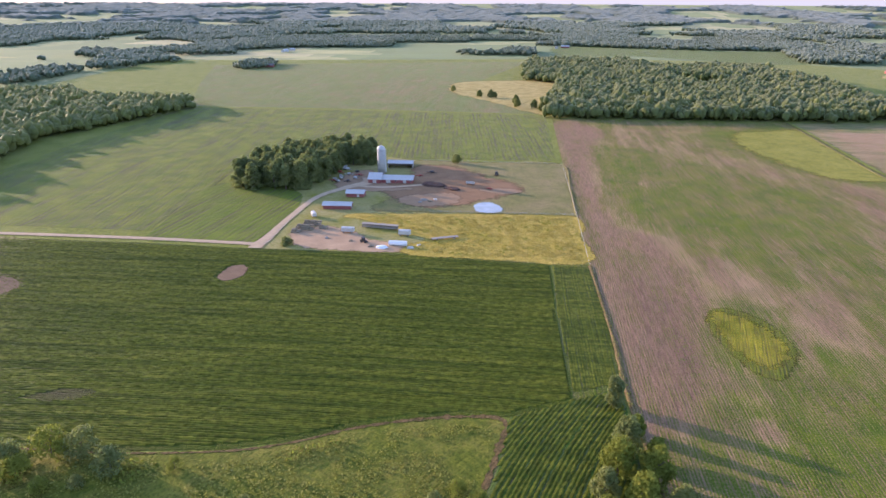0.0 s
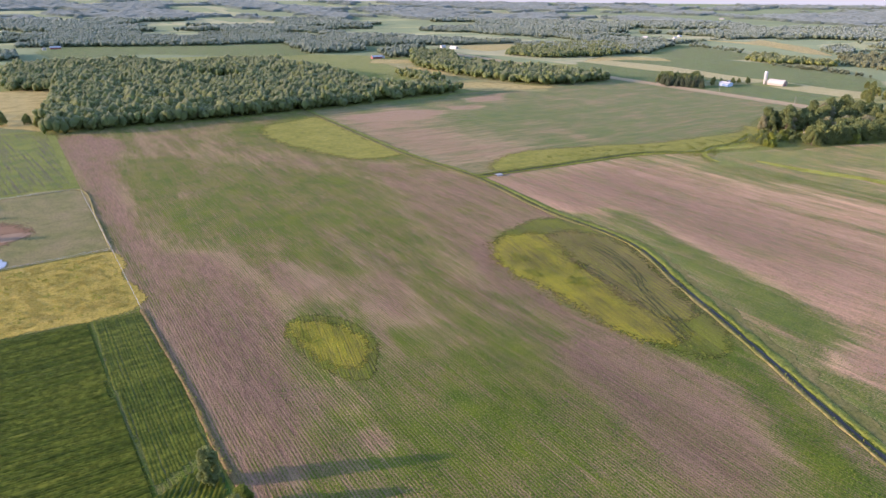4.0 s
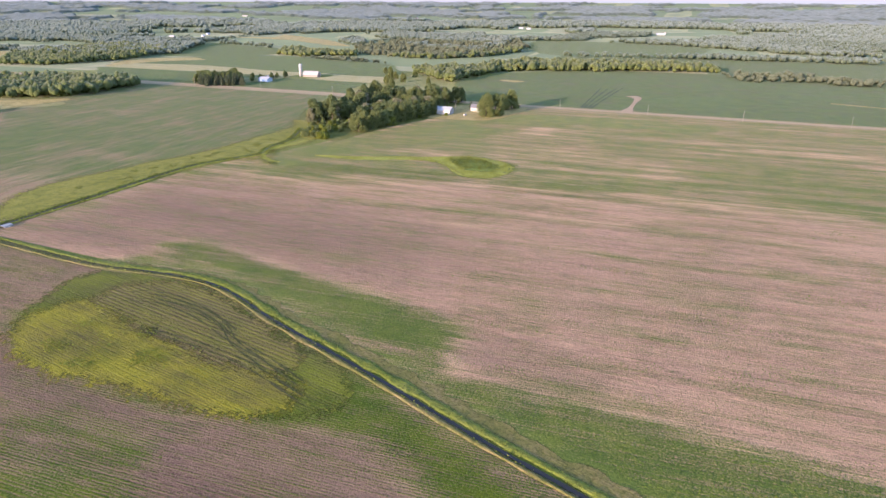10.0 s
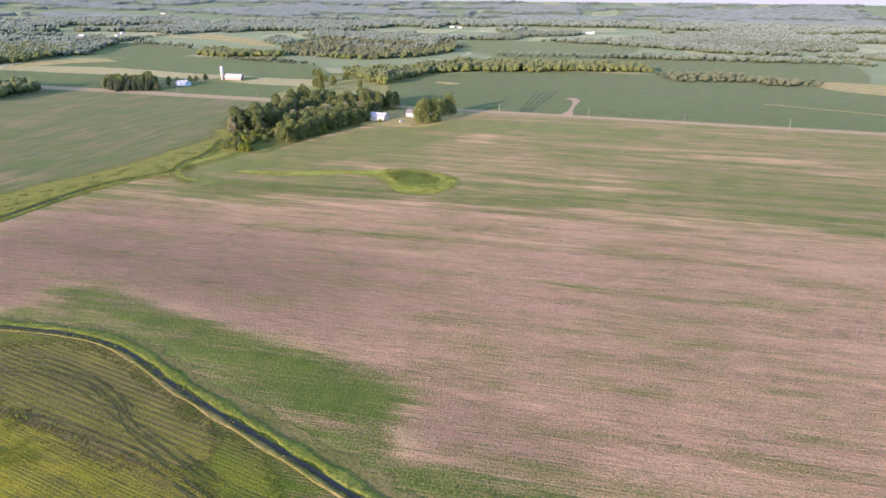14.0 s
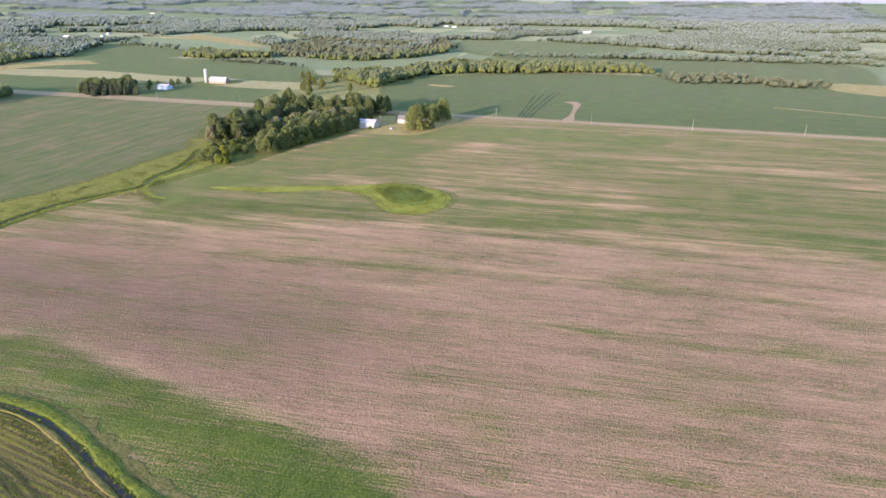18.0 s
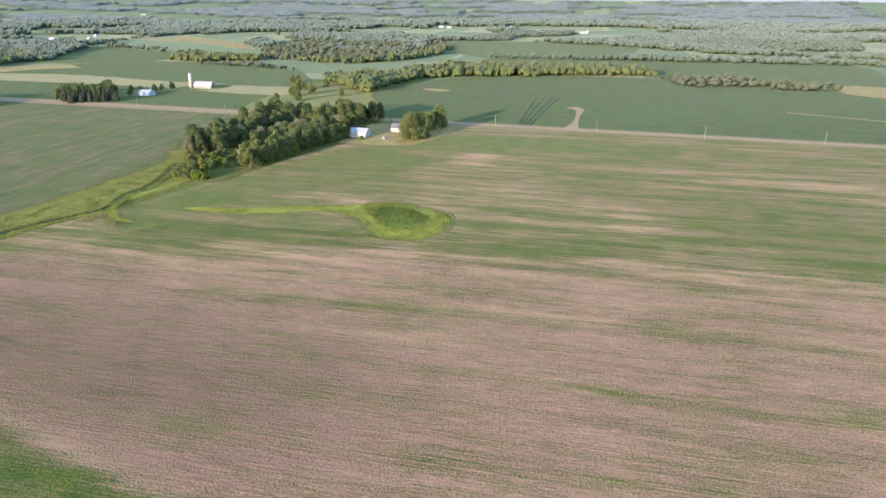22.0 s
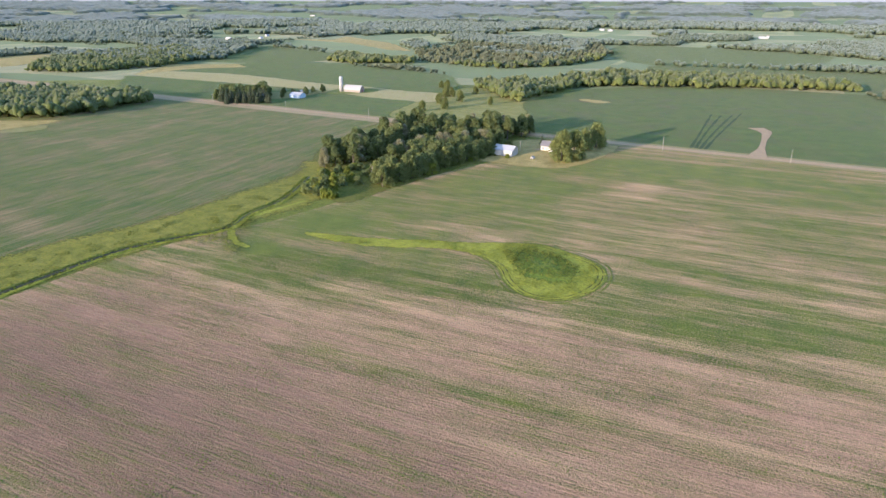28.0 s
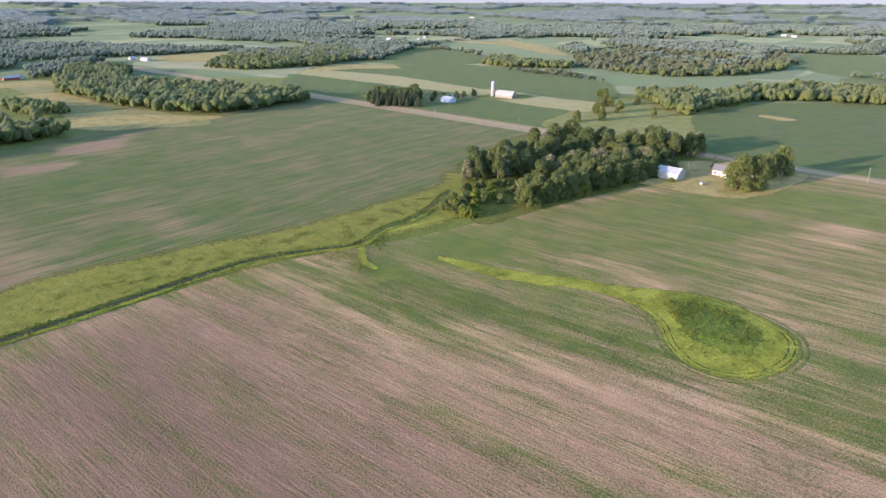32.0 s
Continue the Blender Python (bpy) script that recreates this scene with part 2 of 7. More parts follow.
SOIL, SOIL2 = (0.370, 0.216, 0.132), (0.205, 0.120, 0.076)
BEAN, LUSH = (0.106, 0.158, 0.016), (0.172, 0.210, 0.018)
m_bean_w = crop("thin_bean_rows", SOIL, BEAN, LUSH, 7.0, soil2=SOIL2, streak=0.34, depth=0.48, grain=0.8, blot=0.35, rows=0.95, bands=0.6, sheen=0.03, broad=0.3, straw=(0.45, 0.30, 0.16))
m_bean_e = crop("sparse_bean_rows", (0.640, 0.362, 0.206), (0.142, 0.190, 0.034), (0.212, 0.246, 0.038), 7.0, soil2=(0.360, 0.206, 0.120), streak=0.46, depth=0.40, grain=0.75, blot=0.25, rows=1.2, bands=0.20, sheen=0.10, broad=0.85, tint=(1.0, 0.86, 0.68), straw=(0.78, 0.50, 0.25))
m_bean_far = crop("far_bean_rows", SOIL, (0.128, 0.180, 0.041), (0.162, 0.200, 0.034), 7.0, soil2=SOIL2, streak=0.3, depth=0.3, sheen=0.13)
m_bean_n = crop("hazy_bean_rows", (0.430, 0.250, 0.145), (0.108, 0.164, 0.036), (0.155, 0.200, 0.038), 97.0, rows=2.2, bands=0.42, soil2=(0.300, 0.200, 0.100), streak=0.4, depth=0.45, blot=0.4, sheen=0.06, broad=0.35, tint=(0.95, 0.96, 0.85), straw=(0.48, 0.33, 0.17))
m_corn = crop("dense_crop_rows", (0.075, 0.066, 0.026), (0.078, 0.110, 0.010), (0.112, 0.144, 0.012), 95.0, soil2=(0.052, 0.052, 0.024), depth=0.3, streak=0.2, blot=0.12, grain=0.5, sheen=0.02)
m_corn_head = crop("headland_crop_rows", (0.200, 0.150, 0.080), (0.087, 0.145, 0.014), (0.186, 0.220, 0.020), 6.0, rows=1.52, soil2=(0.100, 0.090, 0.050), depth=0.3, streak=0.3, blot=0.1, grain=0.4, bands=0.3, sheen=0.02)
m_corn_nw = crop("far_crop_rows", (0.140, 0.125, 0.060), (0.125, 0.178, 0.020), (0.215, 0.245, 0.028), 0.5, rows=3.6, soil2=(0.070, 0.070, 0.035), depth=0.7, streak=0.6, blot=0.3, grain=0.6, bands=0.45, sheen=0.11, tint=(1.0, 0.95, 0.75))
m_corn_blk = crop("block_crop_rows", (0.140, 0.125, 0.060), (0.128, 0.185, 0.020), (0.186, 0.235, 0.024), 14.0, rows=3.6, depth=0.7, streak=0.5, blot=0.12, grain=0.35, bands=0.7)
m_meadow = grass("creek_meadow_grass", (0.225, 0.220, 0.034), (0.320, 0.295, 0.042), (0.410, 0.350, 0.066), 112, 0.2, 0.4, sheen=0.02)
m_soy_e = crop("even_soy", (0.220, 0.170, 0.090), (0.104, 0.164, 0.036), (0.160, 0.212, 0.040), 8.0, depth=0.25, streak=0.2, blot=0.45, grain=0.4, sheen=0.06, tint=(0.95, 0.97, 0.88))
m_oats = grass("pale_cut_grain", (0.400, 0.340, 0.100), (0.470, 0.400, 0.160), (0.540, 0.430, 0.190), 100)
m_weed = grass("yellow_weeds", (0.268, 0.290, 0.036), (0.420, 0.405, 0.046), (0.540, 0.490, 0.066), 20, 0.22, 0.65)
m_weed_tracks = crop("weed_rows", (0.120, 0.095, 0.034), (0.152, 0.178, 0.018), (0.240, 0.250, 0.024), 20.0, rows=1.2, bands=0.5, depth=0.45, streak=0.4, blot=0.4, grain=0.55, soil2=(0.110, 0.100, 0.038), soft=True)
m_weed_heart = crop("weed_heart_rows", (0.180, 0.140, 0.040), (0.275, 0.250, 0.022), (0.450, 0.380, 0.030), 20.0, rows=0.95, bands=0.35, depth=0.5, streak=0.5, blot=0.6, grain=0.7, soil2=(0.130, 0.110, 0.032), soft=True)
m_weed_brown = crop("brown_weed_rows", (0.220, 0.165, 0.062), (0.200, 0.190, 0.028), (0.290, 0.250, 0.036), 20.0, rows=1.9, bands=0.9, depth=0.5, streak=0.5, blot=0.4, grain=0.6, soil2=(0.130, 0.095, 0.042), soft=True)
m_rough = grass("rough_ditch_verge", (0.140, 0.146, 0.030), (0.205, 0.192, 0.046), (0.310, 0.235, 0.090), 31, 0.35, 0.7)
m_gold = grass("golden_tall_weeds", (0.340, 0.265, 0.036), (0.480, 0.350, 0.056), (0.580, 0.395, 0.085), 95, 0.3, 0.6)
m_lush = grass("lush_grass", (0.145, 0.180, 0.027), (0.232, 0.250, 0.031), (0.290, 0.290, 0.070), 7, 0.4, 0.35)
m_brush = grass("brushy_meadow", (0.100, 0.128, 0.016), (0.180, 0.190, 0.024), (0.290, 0.235, 0.055), 40, 0.3, 0.3)
m_verge = grass("roadside_grass", (0.290, 0.250, 0.062), (0.380, 0.315, 0.110), (0.480, 0.370, 0.170), 8, 0.3, 0.5)
m_creek = grass("creek_pasture_grass", (0.215, 0.225, 0.040), (0.300, 0.285, 0.060), (0.380, 0.330, 0.100), 30, 0.1, 0.5)
m_hollow = dirt("bare_crop_hollow", (0.200, 0.130, 0.078), (0.270, 0.175, 0.105), 0.3, soft=True)
m_pasture = grass("grazed_pasture", (0.195, 0.185, 0.058), (0.260, 0.228, 0.074), (0.345, 0.250, 0.120), 95, 0.15, 0.4, far=0.1)
m_lawn = grass("mown_grass", (0.240, 0.235, 0.040), (0.310, 0.285, 0.085), (0.420, 0.350, 0.160), 7, 0.15, 0.5, far=0.1)
m_wild = grass("dry_wild_grass", (0.390, 0.300, 0.090), (0.530, 0.400, 0.130), (0.630, 0.465, 0.170), 7, 0.1, 0.5, sheen=0.02)
m_spoil = grass("dry_brown_bank", (0.130, 0.115, 0.035), (0.210, 0.150, 0.060), (0.300, 0.200, 0.090), 30, 0.3, 0.6)
m_edge = grass("bare_brown_field_edge", (0.090, 0.072, 0.022), (0.165, 0.110, 0.045), (0.240, 0.150, 0.065), 30, 0.3, 0.6)
m_pressed = grass("pressed_dark_soy", (0.030, 0.066, 0.018), (0.050, 0.100, 0.028), (0.080, 0.120, 0.040), 30, 0.5, 0.3)
# dark pressed weeds in ruts; also the painted shade of ditch and creek
m_rut_and_shade = grass("flattened_weeds_and_trench_shade", (0.075, 0.080, 0.024), (0.115, 0.115, 0.030), (0.160, 0.130, 0.060), 30, 0.5, 0.3)
m_reed = grass("dark_green_reeds", (0.125, 0.195, 0.030), (0.220, 0.280, 0.036), (0.340, 0.350, 0.042), 7, 0.5, 0.35)
m_road = dirt("pale_gravel", (0.620, 0.425, 0.235), (0.470, 0.320, 0.175), soft=True)
m_track = dirt("worn_brown_gravel", (0.620, 0.450, 0.290), (0.470, 0.340, 0.215), soft=True)
m_yard = dirt("bare_brown_earth", (0.560, 0.375, 0.225), (0.400, 0.262, 0.155), 0.12, soft=True)
m_mud = dirt("trampled_dark_mud", (0.240, 0.138, 0.075), (0.340, 0.205, 0.110), 0.1, soft=True)
m_worn = dirt("worn_brown_earth", (0.400, 0.262, 0.155), (0.300, 0.192, 0.112), 0.2, soft=True)
m_manure = dirt("dark_manure", (0.100, 0.065, 0.050), (0.160, 0.100, 0.080), 0.5)
m_leaf = leaves("broad_leaves", (0.130, 0.172, 0.060), (0.245, 0.290, 0.098), (0.320, 0.340, 0.106), 0.12, 0.26, 0.45, 0.55, veil=(0.88, 0.94, 0.74))
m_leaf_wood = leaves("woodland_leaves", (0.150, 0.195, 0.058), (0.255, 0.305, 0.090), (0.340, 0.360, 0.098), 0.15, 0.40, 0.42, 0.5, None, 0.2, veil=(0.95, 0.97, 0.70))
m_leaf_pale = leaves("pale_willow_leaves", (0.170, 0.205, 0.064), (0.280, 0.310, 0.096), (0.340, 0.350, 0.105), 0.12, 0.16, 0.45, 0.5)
# far woods: paler, bluer leaves with distance haze put into colour and sheen
m_leaf_far = leaves("haze_tinted_leaves", (0.155, 0.210, 0.104), (0.220, 0.270, 0.134), (0.262, 0.292, 0.142), 0.1, 0.46, 0.55, 0.4, None, 0.1, veil=(0.79, 0.90, 0.92))
m_canopy = leaves("haze_tinted_treetops", (0.120, 0.170, 0.108), (0.175, 0.218, 0.132), (0.225, 0.250, 0.144), 0.1, 0.21, 0.1, 0.35, None, 0.35, veil=(0.76, 0.87, 0.94))
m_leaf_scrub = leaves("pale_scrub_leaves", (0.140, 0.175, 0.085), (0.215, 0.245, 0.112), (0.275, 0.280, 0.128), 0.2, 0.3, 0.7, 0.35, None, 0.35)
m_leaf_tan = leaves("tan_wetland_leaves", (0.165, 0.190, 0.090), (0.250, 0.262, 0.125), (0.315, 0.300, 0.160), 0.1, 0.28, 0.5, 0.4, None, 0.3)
m_spruce = leaves("spruce_needles", (0.060, 0.085, 0.045), (0.120, 0.145, 0.075), (0.140, 0.160, 0.080), 0.3, 0.2, 0.5)
m_brushleaf = leaves("shrub_leaves", (0.140, 0.180, 0.026), (0.250, 0.285, 0.040), (0.330, 0.335, 0.050), 0.12, 0.05, 0.5)
m_tan_leaf = leaves("drying_leaves", (0.230, 0.220, 0.110), (0.370, 0.345, 0.180), (0.420, 0.370, 0.190), 0.2, 0.2, 0.45)
m_bark = dirt("grey_bark", (0.220, 0.180, 0.140), (0.120, 0.095, 0.075), 2.0)
m_dead = dirt("bleached_dead_wood", (0.420, 0.380, 0.320), (0.300, 0.260, 0.210), 2.0)
m_white = painted("white_painted_boards", (0.52, 0.50, 0.46), (0.5, 0.45, 0.38))
m_tin = painted("galvanised_roof_sheet", (0.56, 0.55, 0.53), (0.38, 0.32, 0.27), 0.6, 0.5, 0.0)
m_red = painted("faded_barn_red", (0.30, 0.085, 0.075), (0.26, 0.15, 0.13), 0.7, 0.6)
m_stave = painted("concrete_staves", (0.42, 0.41, 0.38), (0.30, 0.28, 0.25), 0.8, 0.5)
m_dome = painted("white_silo_dome", (0.54, 0.53, 0.51), (0.6, 0.58, 0.55), 0.35)
m_plastic = painted("white_bale_plastic", (0.85, 0.86, 0.88), (0.6, 0.6, 0.6), 0.35, 0.15)
m_greywood = painted("weathered_grey_wood", (0.34, 0.30, 0.25), (0.2, 0.165, 0.13), 0.9, 0.7)
m_dark = painted("dark_machine_steel", (0.06, 0.06, 0.065), (0.16, 0.09, 0.06), 0.6, 0.5)
# near-black paint for the shade inside an opening
m_shade = painted("dark_doorway_shade", (0.05, 0.045, 0.04), (0.08, 0.07, 0.06), 0.9)
m_blue = painted("pale_blue_siding", (0.52, 0.62, 0.74), (0.5, 0.5, 0.5), 0.6)
m_shingle = painted("grey_shingles", (0.20, 0.19, 0.185), (0.3, 0.27, 0.24), 0.9, 0.5)
m_tyre = painted("black_rubber", (0.025, 0.025, 0.025), (0.06, 0.05, 0.045), 0.85)
m_rustred = painted("red_machine_paint", (0.38, 0.06, 0.04), (0.22, 0.11, 0.07), 0.55)
m_hay = dirt("grey_weathered_hay", (0.34, 0.28, 0.19), (0.22, 0.18, 0.13), 1.2)

n = Nodes("still_water")
m_water = n.surface((0.040, 0.040, 0.036), 0.5, 0.15, n.noise(n.place(0), 0.8, 2), 0.05, 0.02)
# part of the sky's reflection is put into this pale base colour
n = Nodes("sky_painted_pond_water")
m_pond = n.surface(n.mix(n.span(n.noise(n.place(0), 0.15, 3), 0.35, 0.65), (0.42, 0.43, 0.44), (0.33, 0.34, 0.34)), 0.1, 0.6, n.noise(n.place(0), 0.8, 2), 0.03, 0.02)
m_margin = dirt("dry_tan_roadside", (0.54, 0.39, 0.22), (0.40, 0.32, 0.15), 0.12, soft=True)
n = Nodes("window_glass")
m_glass = n.surface((0.05, 0.06, 0.07), 0.1, 0.6)

# the countryside beyond: a patchwork of fields
n = Nodes("patchwork_of_fields")
at = n.place(8, (1, 0.55, 1))
warp = n.add("TexVoronoi", distance="CHEBYCHEV", Vector=at, Scale=0.0046, Randomness=0.8, out=1)
sep = n.add("SeparateColor", Color=warp)
sep2 = sep.node.outputs[1]
g = n.mix(n.span(sep, 0.0, 1.0), (0.075, 0.120, 0.036), (0.175, 0.205, 0.066))
g = n.mix(n.span(sep2, 0.80, 0.84), g, (0.42, 0.34, 0.17))
strips = n.add("TexVoronoi", distance="CHEBYCHEV", Vector=n.place(97, (1, 0.3, 1)), Scale=0.009, Randomness=0.6, out=1)
tone = n.add("SeparateColor", Color=strips)
g = n.mix(n.span(tone, 0.0, 1.0, 0.0, 0.55), g, (0.12, 0.18, 0.06))
g = n.mix(n.span(tone.node.outputs[1], 0.82, 0.86, 0.0, 0.8), g, (0.36, 0.33, 0.13))
g = n.mix(n.span(n.noise(n.place(8), 0.012, 5), 0.42, 0.7, 0, 0.6), g, (0.10, 0.14, 0.06))
fine = n.noise(n.place(8), 0.3, 4)
g = n.mix(n.span(fine, 0.3, 0.8, 0, 0.35), g, (0.07, 0.10, 0.03))
# the tinted sheen lightens far ground in place of real haze
m_ground = n.surface(g, 0.8, 0.1, fine, 0.3, 0.3, Sheen_Weight=0.10, Sheen_Roughness=0.25, Sheen_Tint=(0.82, 0.98, 0.74))


# ---- building blocks ----
def smooth_line(points, n, closed=False):
    """n points evenly spaced along a smooth curve through the given ones."""
    p = np.array(points, float)
    k = len(p)
    out = []
    for i in range(k if closed else k - 1):
        if closed:
            a, b, c, d = p[(i - 1) % k], p[i], p[(i + 1) % k], p[(i + 2) % k]
        else:
            b, c = p[i], p[i + 1]
            a = p[i - 1] if i else 2 * b - c
            d = p[i + 2] if i + 2 < k else 2 * c - b
        for s in np.linspace(0, 1, 16, endpoint=False):
            out.append(0.5 * (2 * b + (c - a) * s + (2 * a - 5 * b + 4 * c - d) * s * s + (3 * b - a - 3 * c + d) * s ** 3))
    out.append(p[0] if closed else p[-1])
    out = np.array(out)
    run = np.r_[0, np.cumsum(np.hypot(*np.diff(out, axis=0).T))]
    s = np.linspace(0, run[-1], n, endpoint=not closed)
    return np.stack([np.interp(s, run, out[:, 0]), np.interp(s, run, out[:, 1])], -1)


def straight_line(points, n):
    p = np.array(points, float)
    run = np.r_[0, np.cumsum(np.hypot(*np.diff(p, axis=0).T))]
    s = np.linspace(0, run[-1], n)
    return np.stack([np.interp(s, run, p[:, 0]), np.interp(s, run, p[:, 1])], -1)


def mesh_of(name, verts, faces, material, shade=False):
    me = bpy.data.meshes.new(name)
    me.from_pydata([tuple(v) for v in verts], [], faces)
    for m in material if isinstance(material, (list, tuple)) else [material]:
        me.materials.append(m)
    if shade:
        me.polygons.foreach_set("use_smooth", [True] * len(me.polygons))
    me.update()
    return me


def up_faces(me):
    bm = bmesh.new()
    bm.from_mesh(me)
    for f in bm.faces:
        f.normal_update()
        if f.normal.z < 0:
            f.normal_flip()
    bm.to_mesh(me)
    bm.free()


def set_cover(me, value, edge=None, damp=None):
    at = me.attributes.new("damp", "FLOAT", "POINT")
    at.data.foreach_set("value", np.asarray(np.zeros(len(value)) if damp is None else damp, np.float32))
    at = me.attributes.new("cover", "FLOAT", "POINT")
    at.data.foreach_set("value", np.asarray(value, np.float32))
    at = me.attributes.new("edge", "FLOAT", "POINT")
    at.data.foreach_set("value", np.asarray(np.ones(len(value)) if edge is None else edge, np.float32))


def blobs(x, y, base, spots):
    """A value over the plan: base, plus soft ovals (x, y, radius along the rows, radius across, amount, turn)."""
    v = np.full(np.shape(x), float(base))
    for bx, by, along, across, amount, turn in spots:
        a = radians(turn)
        u = ((x - bx) * math.sin(a) + (y - by) * math.cos(a)) / along
        w = ((x - bx) * math.cos(a) - (y - by) * math.sin(a)) / across
        v += amount * np.exp(-(u * u + w * w))
    return v


def within(x, y, outline, soft, smooth=True):
    """How far inside a smooth outline a place lies: 0 outside, 1 inside, soft metres between."""
    p = smooth_line(outline, 90, True) if smooth else np.asarray(outline)
    q = np.roll(p, -1, 0)
    d = np.full(np.shape(x), 1e9)
    for (ax, ay), (bx, by) in zip(p, q):
        ux, uy = bx - ax, by - ay
        s = np.clip(((x - ax) * ux + (y - ay) * uy) / (ux * ux + uy * uy + 1e-9), 0, 1)
        d = np.minimum(d, np.hypot(x - ax - s * ux, y - ay - s * uy))
    v = np.clip(np.where(inside(x, y, p), d, -d) / soft + 0.5, 0, 1)
    return v * v * (3 - 2 * v)


def sheet(name, one, two, nu, nv, z, material, label, category="field", base=0.7, spots=(), kind="structure", rough=0.0, curve=smooth_line):
    """Ground cover between two lines of the plan, a little above the ground."""
    a, b = curve(one, nu), curve(two, nu)
    s = np.linspace(0, 1, nv)[:, None, None]
    p = (a[None] * (1 - s) + b[None] * s).reshape(-1, 2)
    h = np.array([noise.noise((x * 0.05, y * 0.05, 3.3)) for x, y in p]) * rough if rough else np.zeros(len(p))
    verts = np.c_[p, h + z]
    k = np.arange(nu * nv).reshape(nv, nu)
    faces = np.stack([k[:-1, :-1], k[:-1, 1:], k[1:, 1:], k[1:, :-1]], -1).reshape(-1, 4).tolist()
    me = mesh_of(name, verts, faces, material)
    set_cover(me, blobs(p[:, 0], p[:, 1], base, spots))
    if me.polygons and me.polygons[0].normal.z < 0:
        me.flip_normals()
    return tagged(new(name, me), label, category, kind=kind)


LAID = []


def patch(name, outline, z, material, label, category="ground", base=0.7, spots=(), ragged=1.0, rings=6, kind="structure", dome=0.0, seed=1, fringe=2.5, straight=False):
    """A patch of ground cover inside a smooth closed outline with a ragged edge that thins out."""
    k = 110
    LAID.append(name)
    z = z + 0.0007 * len(LAID)
    edge = straight_line([*outline, outline[0]], k + 1)[:-1] if straight else smooth_line(outline, k, True)
    if sum(a[0] * b[1] - b[0] * a[1] for a, b in zip(edge, np.roll(edge, -1, 0))) < 0:
        edge = edge[::-1]
    d = np.roll(edge, -1, 0) - np.roll(edge, 1, 0)
    out = np.c_[d[:, 1], -d[:, 0]] / np.maximum(np.hypot(*d.T), 0.01)[:, None]
    jag = np.array([noise.noise((i * 0.55, seed * 7.1, 0.5)) + 0.6 * noise.noise((i * 1.7, seed * 3.3, 2.5)) for i in range(k)]) * ragged
    edge = edge + out * jag[:, None]
    inner = edge - out * fringe
    edge = edge + out * fringe * 0.4
    if not (spots or dome):
        lo, hi = edge.min(0) - 1, edge.max(0) + 1
        step = max(0.6, (hi - lo).max() / 90)
        gx, gy = np.meshgrid(np.arange(lo[0], hi[0] + step, step), np.arange(lo[1], hi[1] + step, step))
        keep = within(gx, gy, edge, 2 * fringe, False)
        k = np.arange(gx.size).reshape(gx.shape)
        some = np.maximum.reduce([keep[:-1, :-1], keep[:-1, 1:], keep[1:, 1:], keep[1:, :-1]]) > 0
        used, faces = np.unique(np.stack([k[:-1, :-1], k[:-1, 1:], k[1:, 1:], k[1:, :-1]], -1)[some], return_inverse=True)
        me = mesh_of(name, np.c_[gx.ravel(), gy.ravel(), np.full(gx.size, z)][used], faces.reshape(-1, 4).tolist(), material)
        set_cover(me, np.full(len(used), float(base)), keep.ravel()[used])
        return tagged(new(name, me), label, category, kind=kind)
    mid = inner.mean(0)
    pts = [edge] + [mid + (inner - mid) * (1 - r / rings) for r in range(rings)] + [mid[None]]
    hs = [np.full(k, z)] + [np.full(k, z + dome * (1 - (1 - r / rings) ** 2)) for r in range(rings)] + [np.array([z + dome])]
    faces = [(r * k + i, r * k + (i + 1) % k, (r + 1) * k + (i + 1) % k, (r + 1) * k + i) for r in range(rings) for i in range(k)]
    faces += [(rings * k + i, rings * k + (i + 1) % k, (rings + 1) * k) for i in range(k)]
    p, h = np.concatenate(pts), np.concatenate(hs)
    me = mesh_of(name, np.c_[p, h], faces, material)
    up_faces(me)
    set_cover(me, blobs(p[:, 0], p[:, 1], base, spots), np.r_[np.zeros(k), np.ones(len(p) - k)])
    return tagged(new(name, me), label, category, kind=kind)


def strip(name, line, width, z, material, label, category="road", n=60, crown=0.0, wobble=0.0):
    """A ribbon of ground along a line: a road, a track, a bank."""
    LAID.append(name)
    z = z + 0.0007 * len(LAID)
    p = smooth_line(line, n)
    d = np.gradient(p, axis=0)
    d /= np.hypot(*d.T)[:, None]
    side = np.c_[d[:, 1], -d[:, 0]]
    wide = np.full(n, float(width)) if np.isscalar(width) else np.interp(np.linspace(0, 1, n), np.linspace(0, 1, len(width)), width)
    wide = wide * (1 + wobble * np.array([noise.noise((i * 0.37, width if np.isscalar(width) else 1.0, 1.1)) for i in range(n)]))
    rows = [(-0.6, 0.0), (-0.42, 0.0), (-0.25, crown * 0.8), (0, crown), (0.25, crown * 0.8), (0.42, 0.0), (0.6, 0.0)]
    verts = np.concatenate([np.c_[p + side * (o * wide)[:, None], np.full(n, z + h)] for o, h in rows])
    k = np.arange(7 * n).reshape(7, n)
    faces = np.stack([k[:-1, :-1], k[:-1, 1:], k[1:, 1:], k[1:, :-1]], -1).reshape(-1, 4).tolist()
    me = mesh_of(name, verts, faces, material)
    if sum(f.normal.z for f in me.polygons) < 0:
        me.flip_normals()
    set_cover(me, np.full(len(verts), 0.7), np.r_[np.zeros(n), np.ones(5 * n), np.zeros(n)])
    return tagged(new(name, me), label, category, kind="structure")


def part(name, bm, material, parent, label=""):
    me = bpy.data.meshes.new(name)
    bm.to_mesh(me)
    bm.free()
    me.materials.append(material)
    ob = new(name, me)
    ob.parent = parent
    if label:
        tagged(ob, label)
    return ob


